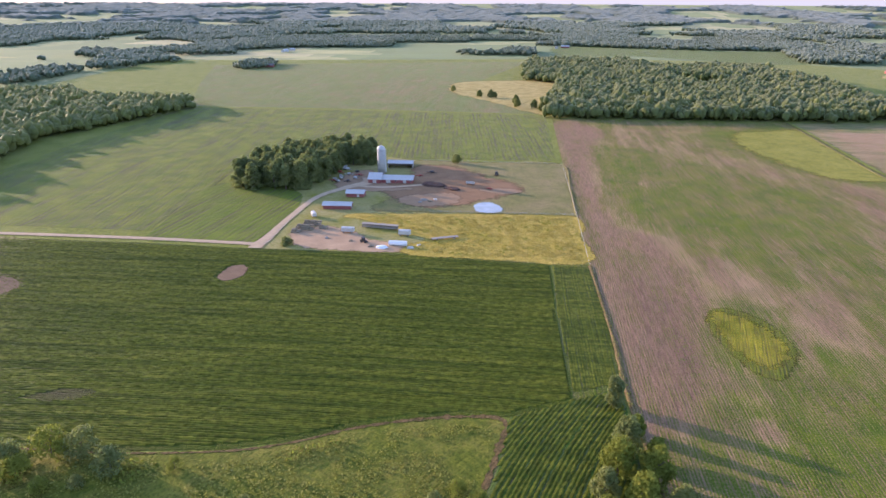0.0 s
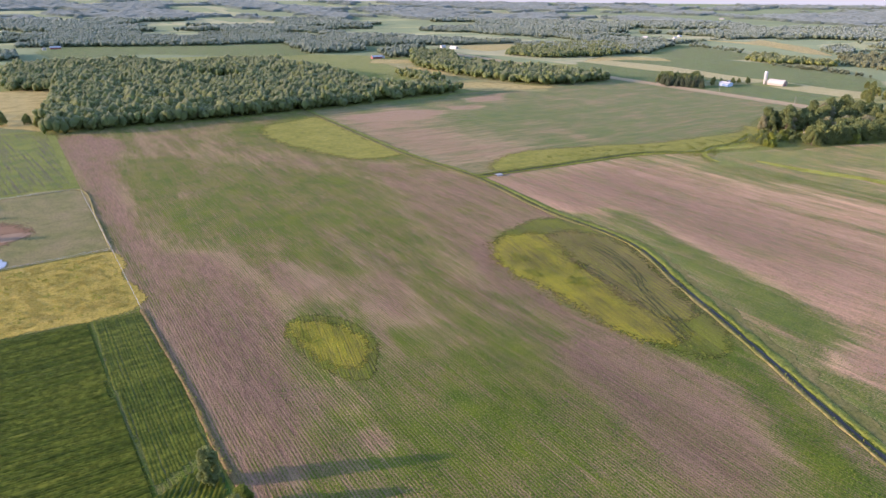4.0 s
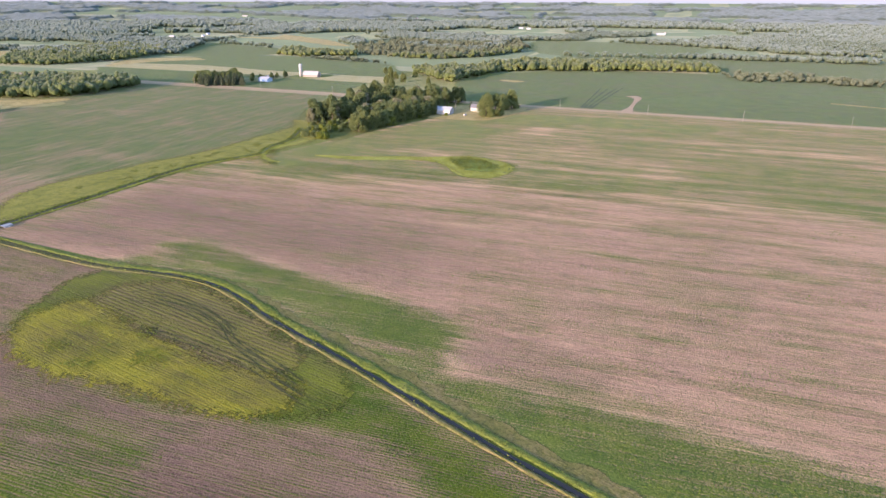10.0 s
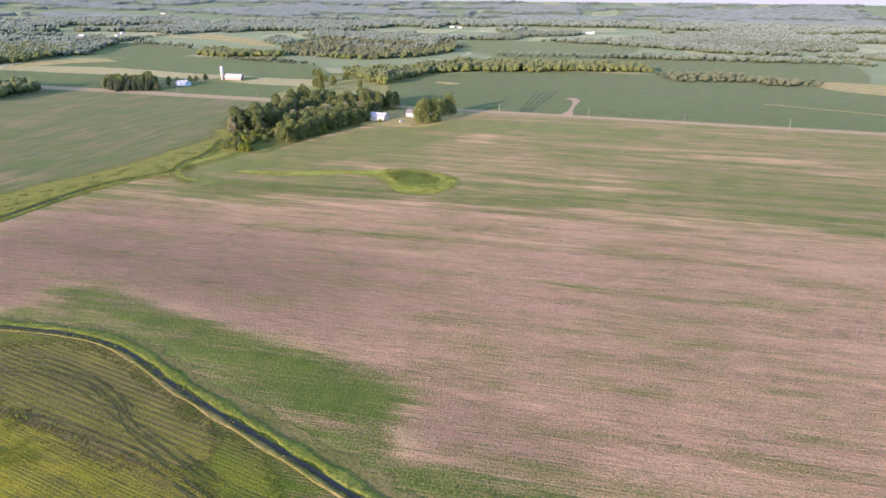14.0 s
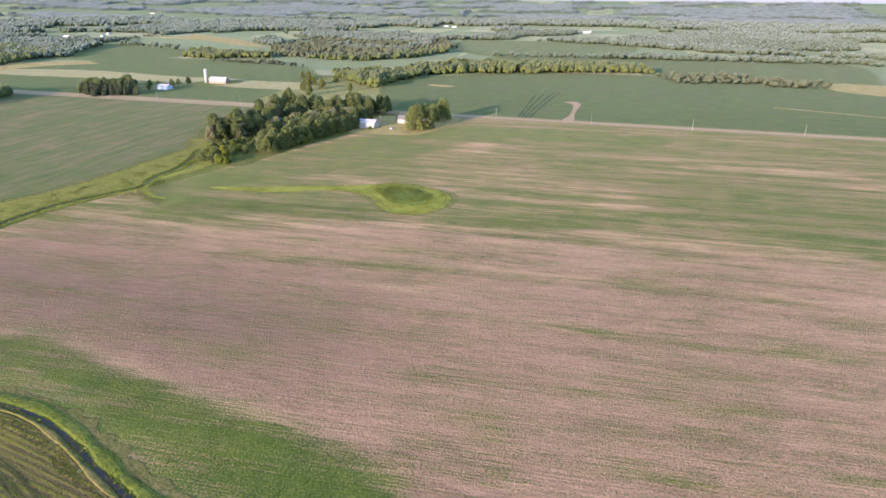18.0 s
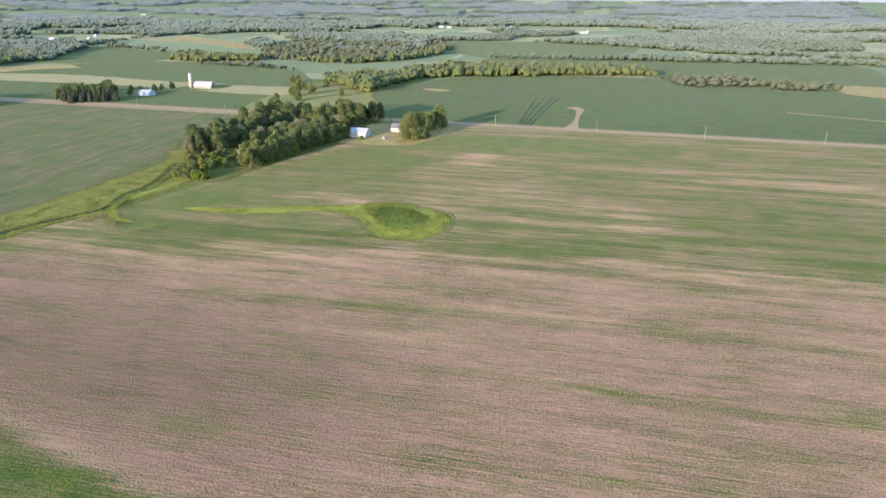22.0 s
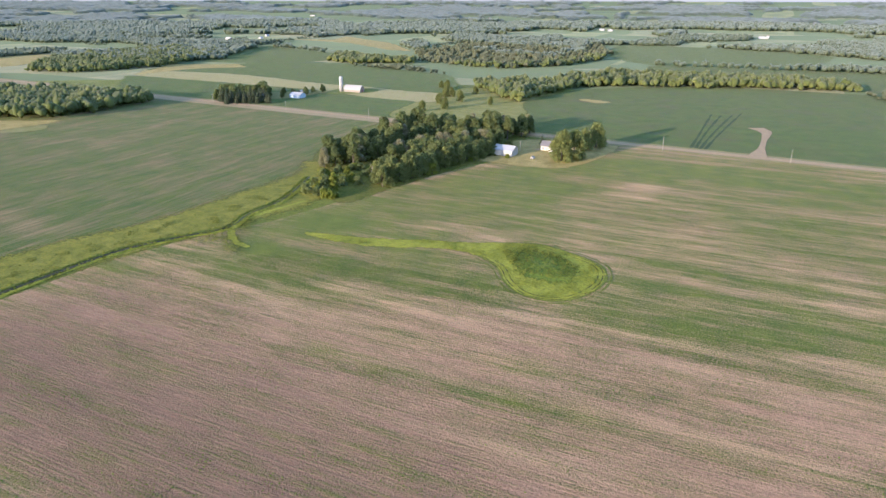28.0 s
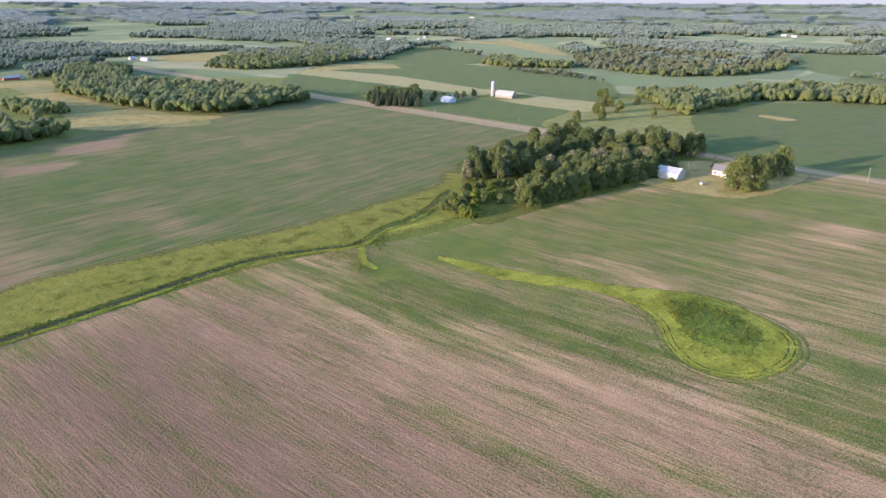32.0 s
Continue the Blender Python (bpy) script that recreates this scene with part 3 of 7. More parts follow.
def empty(name, x, y, z=0.0, turn=0.0, label="", category="", group=""):
    ob = new(name)
    ob.matrix_basis = pose(x, y, z, 0, 0, -turn)
    return tagged(ob, label, category, group)


def box(bm, x0, y0, z0, x1, y1, z1, bevel=0.0):
    g = bmesh.ops.create_cube(bm, size=1.0, matrix=Matrix.Translation(((x0 + x1) / 2, (y0 + y1) / 2, (z0 + z1) / 2)) @ Matrix.Diagonal((x1 - x0, y1 - y0, z1 - z0, 1)))
    if bevel:
        edges = list({e for v in g["verts"] for e in v.link_edges})
        bmesh.ops.bevel(bm, geom=edges, offset=bevel, segments=1, affect="EDGES")
    return bm


def rod(bm, a, b, r0, r1=None, n=8):
    a, b = Vector(a), Vector(b)
    d = b - a
    m = Matrix.Translation((a + b) / 2) @ d.to_track_quat("Z", "Y").to_matrix().to_4x4()
    bmesh.ops.create_cone(bm, cap_ends=True, segments=n, radius1=r0, radius2=r0 if r1 is None else r1, depth=d.length, matrix=m)
    return bm


def prism(bm, profile, y0, y1):
    """A profile of (x, z) pulled along y."""
    a = [bm.verts.new((x, y0, z)) for x, z in profile]
    b = [bm.verts.new((x, y1, z)) for x, z in profile]
    bm.faces.new(a[::-1])
    bm.faces.new(b)
    k = len(a)
    for i in range(k):
        bm.faces.new((a[i], a[(i + 1) % k], b[(i + 1) % k], b[i]))
    bmesh.ops.recalc_face_normals(bm, faces=bm.faces)
    return bm


# ---- trees ----
def quads(centres, normals, size, rng):
    """Loose leaf clumps: one uneven four-cornered leaf mass at each centre, facing its normal."""
    k = len(centres)
    t = np.cross(normals, rng.normal(size=(k, 3)))
    t /= np.linalg.norm(t, axis=1)[:, None] + 1e-9
    b = np.cross(normals, t)
    s = size * rng.uniform(0.55, 1.25, (k, 1))
    out = []
    for ct, cb in ((1, 0.15), (-0.1, 0.8), (-1, -0.2), (0.15, -0.75)):
        j = rng.uniform(0.75, 1.25, (k, 2))
        out.append(centres + s * (ct * j[:, :1] * t + cb * j[:, 1:] * b) + normals * s * rng.uniform(-0.25, 0.25, (k, 1)))
    return np.stack(out, 1).reshape(-1, 3)


def crown_points(rng, n, lumps, lift=0.25):
    """Leaf places and facings on a bunch of lumps (x, y, z, r, rz)."""
    lumps = np.array(lumps)
    share = lumps[:, 3] ** 2
    pick = rng.choice(len(lumps), n, p=share / share.sum())
    d = rng.normal(size=(n, 3))
    d[:, 2] += lift
    d /= np.linalg.norm(d, axis=1)[:, None]
    f = rng.uniform(0.5, 1.12, n) ** 0.6
    L = lumps[pick]
    c = L[:, :3] + d * np.c_[L[:, 3], L[:, 3], L[:, 4]] * f[:, None]
    nrm = d + rng.normal(size=(n, 3)) * 0.6
    return c, nrm / np.linalg.norm(nrm, axis=1)[:, None]


def make_lumps(rng, h, r, k, low=0.3, flat=1.05):
    """A crown as k overlapping lumps round a leader: height h, radius r."""
    out = [(0, 0, h * 0.72, r * 0.6, (h * 0.28))]
    for i in range(k):
        a = i * 2.4 + rng.uniform(-0.5, 0.5)
        u = rng.uniform(0, 1)
        z = h * (low + (0.9 - low) * u)
        wide = r * (0.72 - 0.5 * max(0, u - 0.45) / 0.55) * rng.uniform(0.7, 1.05)
        s = r * rng.uniform(0.30, 0.52) * (14 / k) ** 0.5 * 1.05
        out.append((wide * math.cos(a), wide * math.sin(a), min(z, h - s * 0.7), s, s * flat))
    return out


def crown_arrays(seed, h, r, k, n, size, low=0.3, cone=False):
    rng = np.random.default_rng(seed)
    if cone:
        lumps = [(rng.normal() * 0.15 * r, rng.normal() * 0.15 * r, h * (0.1 + 0.86 * i / k), r * (1.02 - i / k) * 0.95 + 0.15, h / k * 0.8) for i in range(k)]
    else:
        lumps = make_lumps(rng, h, r, k, low)
    c, nrm = crown_points(rng, n, lumps)
    return quads(c, nrm, size, rng)


def trunk_mesh(seed, h, r, limbs=5, lean=0.05, name="trunk"):
    rng = np.random.default_rng(seed)
    bm = bmesh.new()
    w = h * 0.017 + 0.06
    top = Vector((rng.normal() * lean * h, rng.normal() * lean * h, h * 0.6))
    rod(bm, (0, 0, -0.2), top * 0.5, w * 1.25, w * 0.85)
    rod(bm, top * 0.5, top, w * 0.85, w * 0.5)
    for i in range(limbs):
        a = i * 2.4
        s = top * rng.uniform(0.45, 0.95)
        rod(bm, s, s + Vector((math.cos(a) * r * 0.65, math.sin(a) * r * 0.65, h * rng.uniform(0.12, 0.3))), w * 0.45, w * 0.12, 5)
    me = bpy.data.meshes.new(name)
    bm.to_mesh(me)
    bm.free()
    me.materials.append(m_bark)
    return me


def leaf_mesh(name, verts, material):
    k = len(verts) // 4
    me = bpy.data.meshes.new(name)
    me.vertices.add(4 * k)
    me.vertices.foreach_set("co", np.asarray(verts, np.float32).ravel())
    me.loops.add(4 * k)
    me.loops.foreach_set("vertex_index", np.arange(4 * k, dtype=np.int32))
    me.polygons.add(k)
    me.polygons.foreach_set("loop_start", np.arange(0, 4 * k, 4, dtype=np.int32))
    me.materials.append(material)
    me.update(calc_edges=True)
    return me


TREE_KINDS = {}


def tree(name, x, y, h, r, seed, material=None, label="", category="tree", group="", leaves_n=700, size=0.5, low=0.25, lumps=14, cone=False, limbs=5):
    """One tree: trunk with limbs, and a crown of loose leaf masses. Trees of one kind share their meshes."""
    material = material or m_leaf
    key = (name, seed, material.name, leaves_n, cone)
    if key not in TREE_KINDS:
        H, R = 10.0, 10.0 * r / h
        TREE_KINDS[key] = (trunk_mesh(seed, H, R, limbs), leaf_mesh("crown", crown_arrays(seed, H, R, lumps, leaves_n, size * 10.0 / h, low, cone), material))
    t, c = TREE_KINDS[key]
    ob = new(name)
    ob.matrix_basis = Matrix.Translation((x, y, 0)) @ Matrix.Rotation(random.uniform(0, 6.28), 4, "Z") @ Matrix.Diagonal((h / 10, h / 10, h / 10, 1))
    for nm, me in (("trunk", t), ("crown", c)):
        o = new(nm, me)
        o.parent = ob
    return tagged(ob, label, category, group)


def clumped_crown(seed, k, spread, low, top, wide, n, size):
    """The tops of a few trees: k tall uneven leaf clumps and n loose leaf masses round them, as corners and triangles."""
    rng = np.random.default_rng(seed)
    bm = bmesh.new()
    bmesh.ops.create_icosphere(bm, subdivisions=1, radius=1.0)
    bm.verts.index_update()
    ball = np.array([v.co for v in bm.verts])
    tri = np.array([[v.index for v in f.verts] for f in bm.faces])
    bm.free()
    vs, fs, lumps = [], [], []
    for i in range(k):
        a, d = i * 2.4 + rng.uniform(-0.4, 0.4), spread * math.sqrt((i + 0.4) / k)
        z = rng.uniform(low, top)
        s = wide * rng.uniform(0.75, 1.25)
        deep = min(z * 0.5, s * rng.uniform(0.9, 1.5))
        lumps.append((d * math.cos(a), d * math.sin(a), z - deep, s, deep))
        vs.append(ball * rng.uniform(0.6, 1.3, (len(ball), 1)) * (s, s, deep) + lumps[-1][:3])
        fs.append(tri + i * len(ball))
    if n:
        c, nrm = crown_points(rng, n, lumps, 0.8)
        vs.append(quads(c, nrm, size, rng))
        q = k * len(ball) + 4 * np.arange(n)[:, None]
        fs += [q + (0, 1, 2), q + (0, 2, 3)]
    return np.concatenate(vs), np.concatenate(fs)


FAR_CROWNS = [clumped_crown(100 + i, 6, 5.6, 4.5, 10, 2.05, 5, 0.7) for i in range(8)]
FAR_FINE = [clumped_crown(200 + i, 5, 3.1, 6.2, 10, 2.3, 44, 0.5) for i in range(8)]
FAR_MID = [clumped_crown(300 + i, 4, 4.6, 6, 10, 2.9, 3, 0.9) for i in range(8)]
FAR_COARSE = [clumped_crown(400 + i, 3, 4.8, 7, 10, 3.4, 0, 1.0) for i in range(8)]


def ground_z(x, y):
    """The land is flat near by and swells into low ridges far off."""
    r = np.hypot(np.asarray(x) - 200, np.asarray(y) - 250)
    s = np.clip((r - 2300) / 2250, 0, 1)
    return 84 * s ** 1.6


def wood(name, spots, material, label, fine=False, coarse=False, mid=False, category="woodland", high=(14, 20)):
    """A wood too large to count: many crowns and trunks in one mesh."""
    kinds = FAR_FINE if fine else FAR_COARSE if coarse else FAR_MID if mid else FAR_CROWNS
    rng = np.random.default_rng(len(spots) + 5)
    out, tris, at = [], [], 0
    zs = ground_z(np.array([p[0] for p in spots]), np.array([p[1] for p in spots])) if len(spots) else []
    for (x, y), z in zip(spots, zs):
        h = rng.uniform(*high) / 10
        w = h * rng.uniform(0.85, 1.2)
        a = rng.uniform(0, 6.28)
        v, f = kinds[rng.integers(8)]
        tris.append(f + at)
        at += len(v)
        c, s = math.cos(a) * w, math.sin(a) * w
        out.append(np.stack([v[:, 0] * c - v[:, 1] * s + x, v[:, 0] * s + v[:, 1] * c + y, v[:, 2] * h + z - 0.3], -1))
    tris = np.concatenate(tris)
    me = bpy.data.meshes.new(name)
    me.vertices.add(at)
    me.vertices.foreach_set("co", np.concatenate(out).astype(np.float32).ravel())
    me.loops.add(3 * len(tris))
    me.loops.foreach_set("vertex_index", tris.astype(np.int32).ravel())
    me.polygons.add(len(tris))
    me.polygons.foreach_set("loop_start", np.arange(0, 3 * len(tris), 3, dtype=np.int32))
    me.polygons.foreach_set("use_smooth", np.ones(len(tris), bool))
    me.materials.append(material)
    me.update(calc_edges=True)
    return tagged(new(name, me), label, category, kind="stuff")


def inside(x, y, poly):
    p = np.array(poly, float)
    q = np.roll(p, -1, axis=0)
    hit = np.zeros(np.shape(x), bool)
    for (ax, ay), (bx, by) in zip(p, q):
        if ay == by:
            continue
        cross = ((ay > y) != (by > y)) & (x < (bx - ax) * (y - ay) / (by - ay) + ax)
        hit ^= cross
    return hit


def scatter(poly, gap, seed, keep=1.0, holes=()):
    """Places about gap apart inside an outline, leaving out the holes."""
    rng = np.random.default_rng(seed)
    p = np.array(poly, float)
    lo, hi = p.min(0), p.max(0)
    gx, gy = np.meshgrid(np.arange(lo[0], hi[0], gap), np.arange(lo[1], hi[1], gap * 0.87))
    gx[1::2] += gap / 2
    x, y = gx.ravel() + rng.normal(0, gap * 0.22, gx.size), gy.ravel() + rng.normal(0, gap * 0.22, gx.size)
    ok = inside(x, y, poly) & (rng.uniform(size=x.size) < keep)
    for h in holes:
        ok &= ~inside(x, y, h)
    return list(zip(x[ok], y[ok]))


# ---- the land ----
def sheet4(name, south, north, west, east, nu, nv, z, material, label, category="field", base=0.7, spots=(), wet=(), areas=(), dark_areas=()):
    """A field between four boundary lines; south and north run from west to east, west and east from south to north."""
    s, n_, w, e = straight_line(south, nu), straight_line(north, nu), straight_line(west, nv), straight_line(east, nv)
    u, v = np.linspace(0, 1, nu)[None, :, None], np.linspace(0, 1, nv)[:, None, None]
    p = (1 - v) * s[None] + v * n_[None] + (1 - u) * w[:, None] + u * e[:, None]
    p -= (1 - u) * (1 - v) * s[0] + u * (1 - v) * s[-1] + (1 - u) * v * n_[0] + u * v * n_[-1]
    p = p.reshape(-1, 2)
    k = np.arange(nu * nv).reshape(nv, nu)
    faces = np.stack([k[:-1, :-1], k[:-1, 1:], k[1:, 1:], k[1:, :-1]], -1).reshape(-1, 4).tolist()
    me = mesh_of(name, np.c_[p, np.full(len(p), z)], faces, material)
    # the ovals in wet and the last outlines set where soil is darker
    cover, damp = blobs(p[:, 0], p[:, 1], base, spots), blobs(p[:, 0], p[:, 1], 0, wet)
    for outline, amount, soft in areas:
        cover += amount * within(p[:, 0], p[:, 1], outline, soft)
    for outline, amount, soft in dark_areas:
        damp += amount * within(p[:, 0], p[:, 1], outline, soft)
    set_cover(me, cover, None, np.clip(damp, 0, 1))
    return tagged(new(name, me), label, category, kind="structure")


rings = np.r_[0, 400, 900, 1400, 1900, 2300:4560:14j]
turns = np.linspace(0, 2 * math.pi, 120, endpoint=False)
gv = [(200, 250, -0.02)]
for r in rings[1:]:
    for a in turns:
        x, y = 200 + r * math.sin(a), 250 + r * math.cos(a)
        gv.append((x, y, float(ground_z(x, y)) - 0.02))
gf = [(0, 1 + i, 1 + (i + 1) % 120) for i in range(120)]
for k in range(len(rings) - 2):
    gf += [(1 + k * 120 + i, 1 + (k + 1) * 120 + i, 1 + (k + 1) * 120 + (i + 1) % 120, 1 + k * 120 + (i + 1) % 120) for i in range(120)]
gm = mesh_of("ground", gv, gf, m_ground, True)
if gm.polygons[0].normal.z < 0:
    gm.flip_normals()
tagged(new("ground", gm), "flat farmland patchwork of green and tan fields", "ground", kind="structure")

sheet("field_margins", [(-560, -640), (640, -640), (1090, -500)], [(-560, 1330), (600, 1330), (1090, 640)], 30, 30, 0.0, m_lush, "rough green grass between the fields", "grass")

FENCE = [(44, -60), (50, 40), (55, 127), (58, 175), (62, 207), (68, 276), (76, 350), (89, 472), (112, 676)]
DITCH = [(60, -160), (120, -60), (177, 32), (203, 76), (227, 114), (252, 156), (279, 201), (286, 262), (304, 343), (309, 440), (338, 611), (344, 655)]
ROAD = [(752 + 0.185 * (y - 2), y) for y in (-640, -300, 0, 300, 650, 1000, 1500)]

# plant cover: more (+) and less (-) along the rows
M_SPOTS = [(126, 191, 8, 4, -0.35, 7), (135, 421, 12, 8, -0.25, 7), (240, 470, 40, 30, -0.25, 7), (147, 211, 18, 5, -0.3, 7), (172, 168, 22, 5, -0.25, 7), (160, 250, 40, 6, -0.2, 7), (185, 215, 22, 7, -0.25, 12),
           (151, 336, 45, 20, 0.12, 7), (143, 273, 30, 18, 0.12, 7), (142, 150, 24, 14, 0.22, 7), (110, 130, 34, 14, 0.15, 7), (84, 175, 16, 4, 0.25, 7), (92, 129, 22, 10, 0.15, 7), (160, 195, 30, 8, 0.2, 7), (130, 190, 20, 10, 0.15, 7), (225, 590, 30, 30, 0.2, 7)]
M_AREAS = [
    ([(90, 159), (97, 156), (96, 147), (89, 149)], -0.5, 2.5),
    ([(128, 212), (133, 208), (131, 196), (127, 194)], -0.4, 4),
    ([(112, 649), (146, 612), (115, 491), (96, 340), (112, 319), (111, 243), (97, 213), (93, 187), (106, 169), (83, 171), (72, 156), (59, 149), (54, 100), (48, 60), (60, 200), (70, 287), (84, 391)], -0.50, 14),
    ([(267, 412), (299, 361), (308, 313), (279, 250), (229, 251), (201, 225), (210, 273), (231, 333)], -0.38, 20),
    ([(111, 641), (257, 587), (228, 481), (287, 419), (264, 393), (188, 496), (126, 584)], -0.22, 34),
    ([(127, 300), (145, 255), (173, 243), (140, 205), (133, 235), (116, 253)], -0.35, 14),
    ([(179, 156), (190, 141), (196, 120), (190, 100), (162, 74), (141, 88), (155, 118), (158, 137)], -0.45, 12),
    ([(219, 250), (226, 246), (206, 207), (197, 170), (197, 141), (182, 146), (185, 175), (189, 211)], -0.45, 8),
    ([(129, 545), (184, 487), (241, 373), (205, 267), (176, 307), (103, 345), (109, 428)], 0.16, 30),
    ([(228, 245), (246, 252), (272, 255), (283, 244), (280, 219), (275, 197), (239, 141), (208, 96), (178, 55), (150, 10), (120, -40), (112, -20), (150, 40), (174, 71), (187, 86), (198, 103), (200, 119), (198, 134), (200, 154), (207, 179), (207, 202), (211, 222)], 0.42, 6),
    ([(240, 590), (335, 620), (305, 430), (262, 440), (225, 520)], 0.4, 30)]
Q_SPOTS = [(500, 5, 16, 20, -0.35, 7), (640, 95, 18, 26, -0.35, 7), (560, -150, 40, 30, -0.3, 7), (345, 195, 150, 60, -0.08, 7), (388, 28, 60, 6, 0.2, 7), (336, -33, 12, 5, 0.54, 7), (417, 150, 60, 5, 0.15, 7), (671, 60, 14, 10, -0.47, 7), (700, -40, 30, 7, -0.34, 7), (650, 130, 18, 9, -0.41, 7), (573, 66, 20, 14, -0.4, 7), (600, -60, 60, 20, -0.25, 7), (530, 40, 60, 9, -0.2, 7),
           (455, 10, 120, 5, 0.15, 7), (372, 110, 30, 3, 0.3, 7), (398, 150, 60, 4, 0.2, 7), (345, 40, 16, 3, 0.25, 7), (520, 248, 24, 40, 0.3, 100), (480, -80, 160, 60, 0.12, 7)]
Q_AREAS = [
    ([(286, 262), (300, 232), (285, 195), (262, 152), (236, 104), (216, 70), (190, 30), (150, -40), (120, -60), (177, 32), (227, 114), (279, 201)], 0.62, 9),
    ([(311, 243), (320, 236), (318, 218), (307, 191), (293, 160), (282, 130), (270, 106), (256, 91), (247, 95), (236, 90), (231, 95), (236, 104), (244, 118), (255, 139), (266, 158), (275, 177), (285, 195), (297, 216)], 0.80, 14),
    ([(226, 87), (226, 72), (224, 55), (222, 39), (219, 26), (215, 15), (211, -4), (203, -30), (180, -70), (150, -120), (130, -120), (160, -40), (178, 10), (189, 36), (206, 60), (216, 74)], 0.74, 14),
    ([(340, 330), (430, 316), (480, 296), (470, 285), (433, 237), (449, 138), (439, 38), (430, -111), (420, -300), (600, -500), (720, -300), (768, 90), (694, 150), (692, 196), (600, 240), (515, 276), (440, 312), (345, 326)], 0.43, 60),
    ([(430, -111), (470, -60), (560, 60), (600, 150), (692, 190), (768, 110), (730, -100), (680, -420), (560, -400)], 0.14, 60),
    ([(501, 288), (525, 262), (592, 238), (674, 175), (721, 112), (712, 31), (700, -60), (655, -46), (665, 34), (643, 102), (562, 165), (519, 225), (494, 245), (468, 255)], 0.34, 16),
    ([(438, 310), (470, 292), (488, 250), (501, 211), (497, 154), (463, 142), (467, 183), (447, 225), (434, 263)], 0.24, 14),
    ([(463, 115), (463, 85), (473, 49), (472, 1), (455, 5), (449, 51), (447, 88)], 0.24, 8),
    ([(528, 160), (532, 128), (520, 104), (500, 92), (476, 92), (460, 108), (460, 126), (476, 142), (495, 152), (500, 170)], -0.10, 14)]
Q_DARK = [([(309, 335), (420, 318), (455, 300), (440, 240), (420, 160), (395, 60), (330, -40), (280, 60), (292, 180)], 0.12, 50),
          ([(398, 317), (404, 286), (393, 237), (383, 197), (366, 150), (350, 120), (312, 130), (306, 195), (317, 250), (330, 320)], 0.65, 95),
          ([(316, 330), (330, 330), (322, 262), (306, 258)], 0.3, 16), ([(240, 88), (262, 92), (256, 60), (236, 40), (228, 60)], 0.35, 12)]
sheet4("bean_field_west", [(40, -160), (60, -160)], [(112, 672), (206, 662), (303, 649), (344, 651)], [(40, -160)] + FENCE[:-1] + [(112, 672)], DITCH[:-1] + [(344, 651)],
       90, 230, 0.05, m_bean_w, "patchy bean field with green plants and pinkish bare soil", base=0.63, spots=M_SPOTS, areas=M_AREAS, wet=[(84, 230, 60, 16, 0.3, 7), (75, 170, 60, 10, 0.2, 7), (165, 120, 50, 14, 0.5, 7), (200, 205, 50, 10, 0.4, 12)])
sheet4("bean_field_east", [(66, -160), (640, -640)], [(309, 340), (364, 329), (448, 313), (488, 294), (515, 276), (560, 258), (600, 240), (640, 224), (692, 196), (694, 150), (768, 118)],
       [(66, -160), (126, -62), (182, 29), (208, 73), (232, 111), (257, 153), (285, 198), (292, 260), (309, 340)], [(626, -640)] + [(x - 8, y) for x, y in ROAD if -500 < y < 100] + [(764, 110)],
       190, 190, 0.05, m_bean_e, "sparse bean field with streaks of dry pale soil", base=0.20, spots=Q_SPOTS, areas=Q_AREAS, dark_areas=Q_DARK)
sheet4("bean_field_north", [(309, 352), (364, 338), (448, 322), (500, 302), (573, 288), (620, 308), (710, 340), (806, 322)], [(344, 651), (570, 655), (700, 648), (866, 640)],
       DITCH[8:10] + [(338, 611), (344, 651)], [(x - 8, y) for x, y in ((814, 322), (836, 455), (872, 640))], 90, 60, 0.05, m_bean_n, "green bean field with bare brown patches", base=0.80, spots=[
           (350, 460, 130, 50, -0.7, 5), (423, 579, 20, 50, -0.45, 100), (360, 560, 40, 20, -0.35, 7), (485, 579, 16, 30, -0.35, 100), (386, 380, 16, 60, -0.3, 105), (470, 400, 12, 60, -0.3, 108), (560, 600, 20, 30, -0.3, 100), (640, 520, 12, 50, -0.2, 108), (510, 500, 50, 60, 0.2, 7)], areas=[
           ([(430, 596), (462, 566), (412, 540), (370, 562), (362, 596)], -0.8, 14), ([(544, 618), (609, 626), (570, 590), (528, 592)], -0.7, 12), ([(482, 584), (525, 572), (498, 552), (478, 562)], -0.6, 10)])
sheet4("crop_field", [(-260, 146), (-121, 146), (-89, 144), (-59, 145), (-41, 149), (-26, 155), (-10, 159), (6, 161), (20, 160), (40, 168)], [(-300, 316), (-231, 311), (-151, 304), (-95, 297), (-79, 296), (-23, 291), (50, 278)],
       [(-260, 146), (-300, 316)], [(40, 168), (44, 225), (50, 278)], 110, 70, 0.12, m_corn, "dense dark green row crop field", base=0.84, spots=[
           (-119, 171, 5, 16, -0.6, 5), (-150, 160, 4, 14, -0.45, 60), (-185, 250, 10, 14, -0.4, 30)])
sheet4("crop_headland", [(40, 168), (57, 176)], [(50, 278), (67, 276)], [(40, 168), (44, 225), (50, 278)], [(57, 176), (61, 207), (67, 276)], 10, 40, 0.13, m_corn_head, "headland crop rows along the field edge", base=0.72)
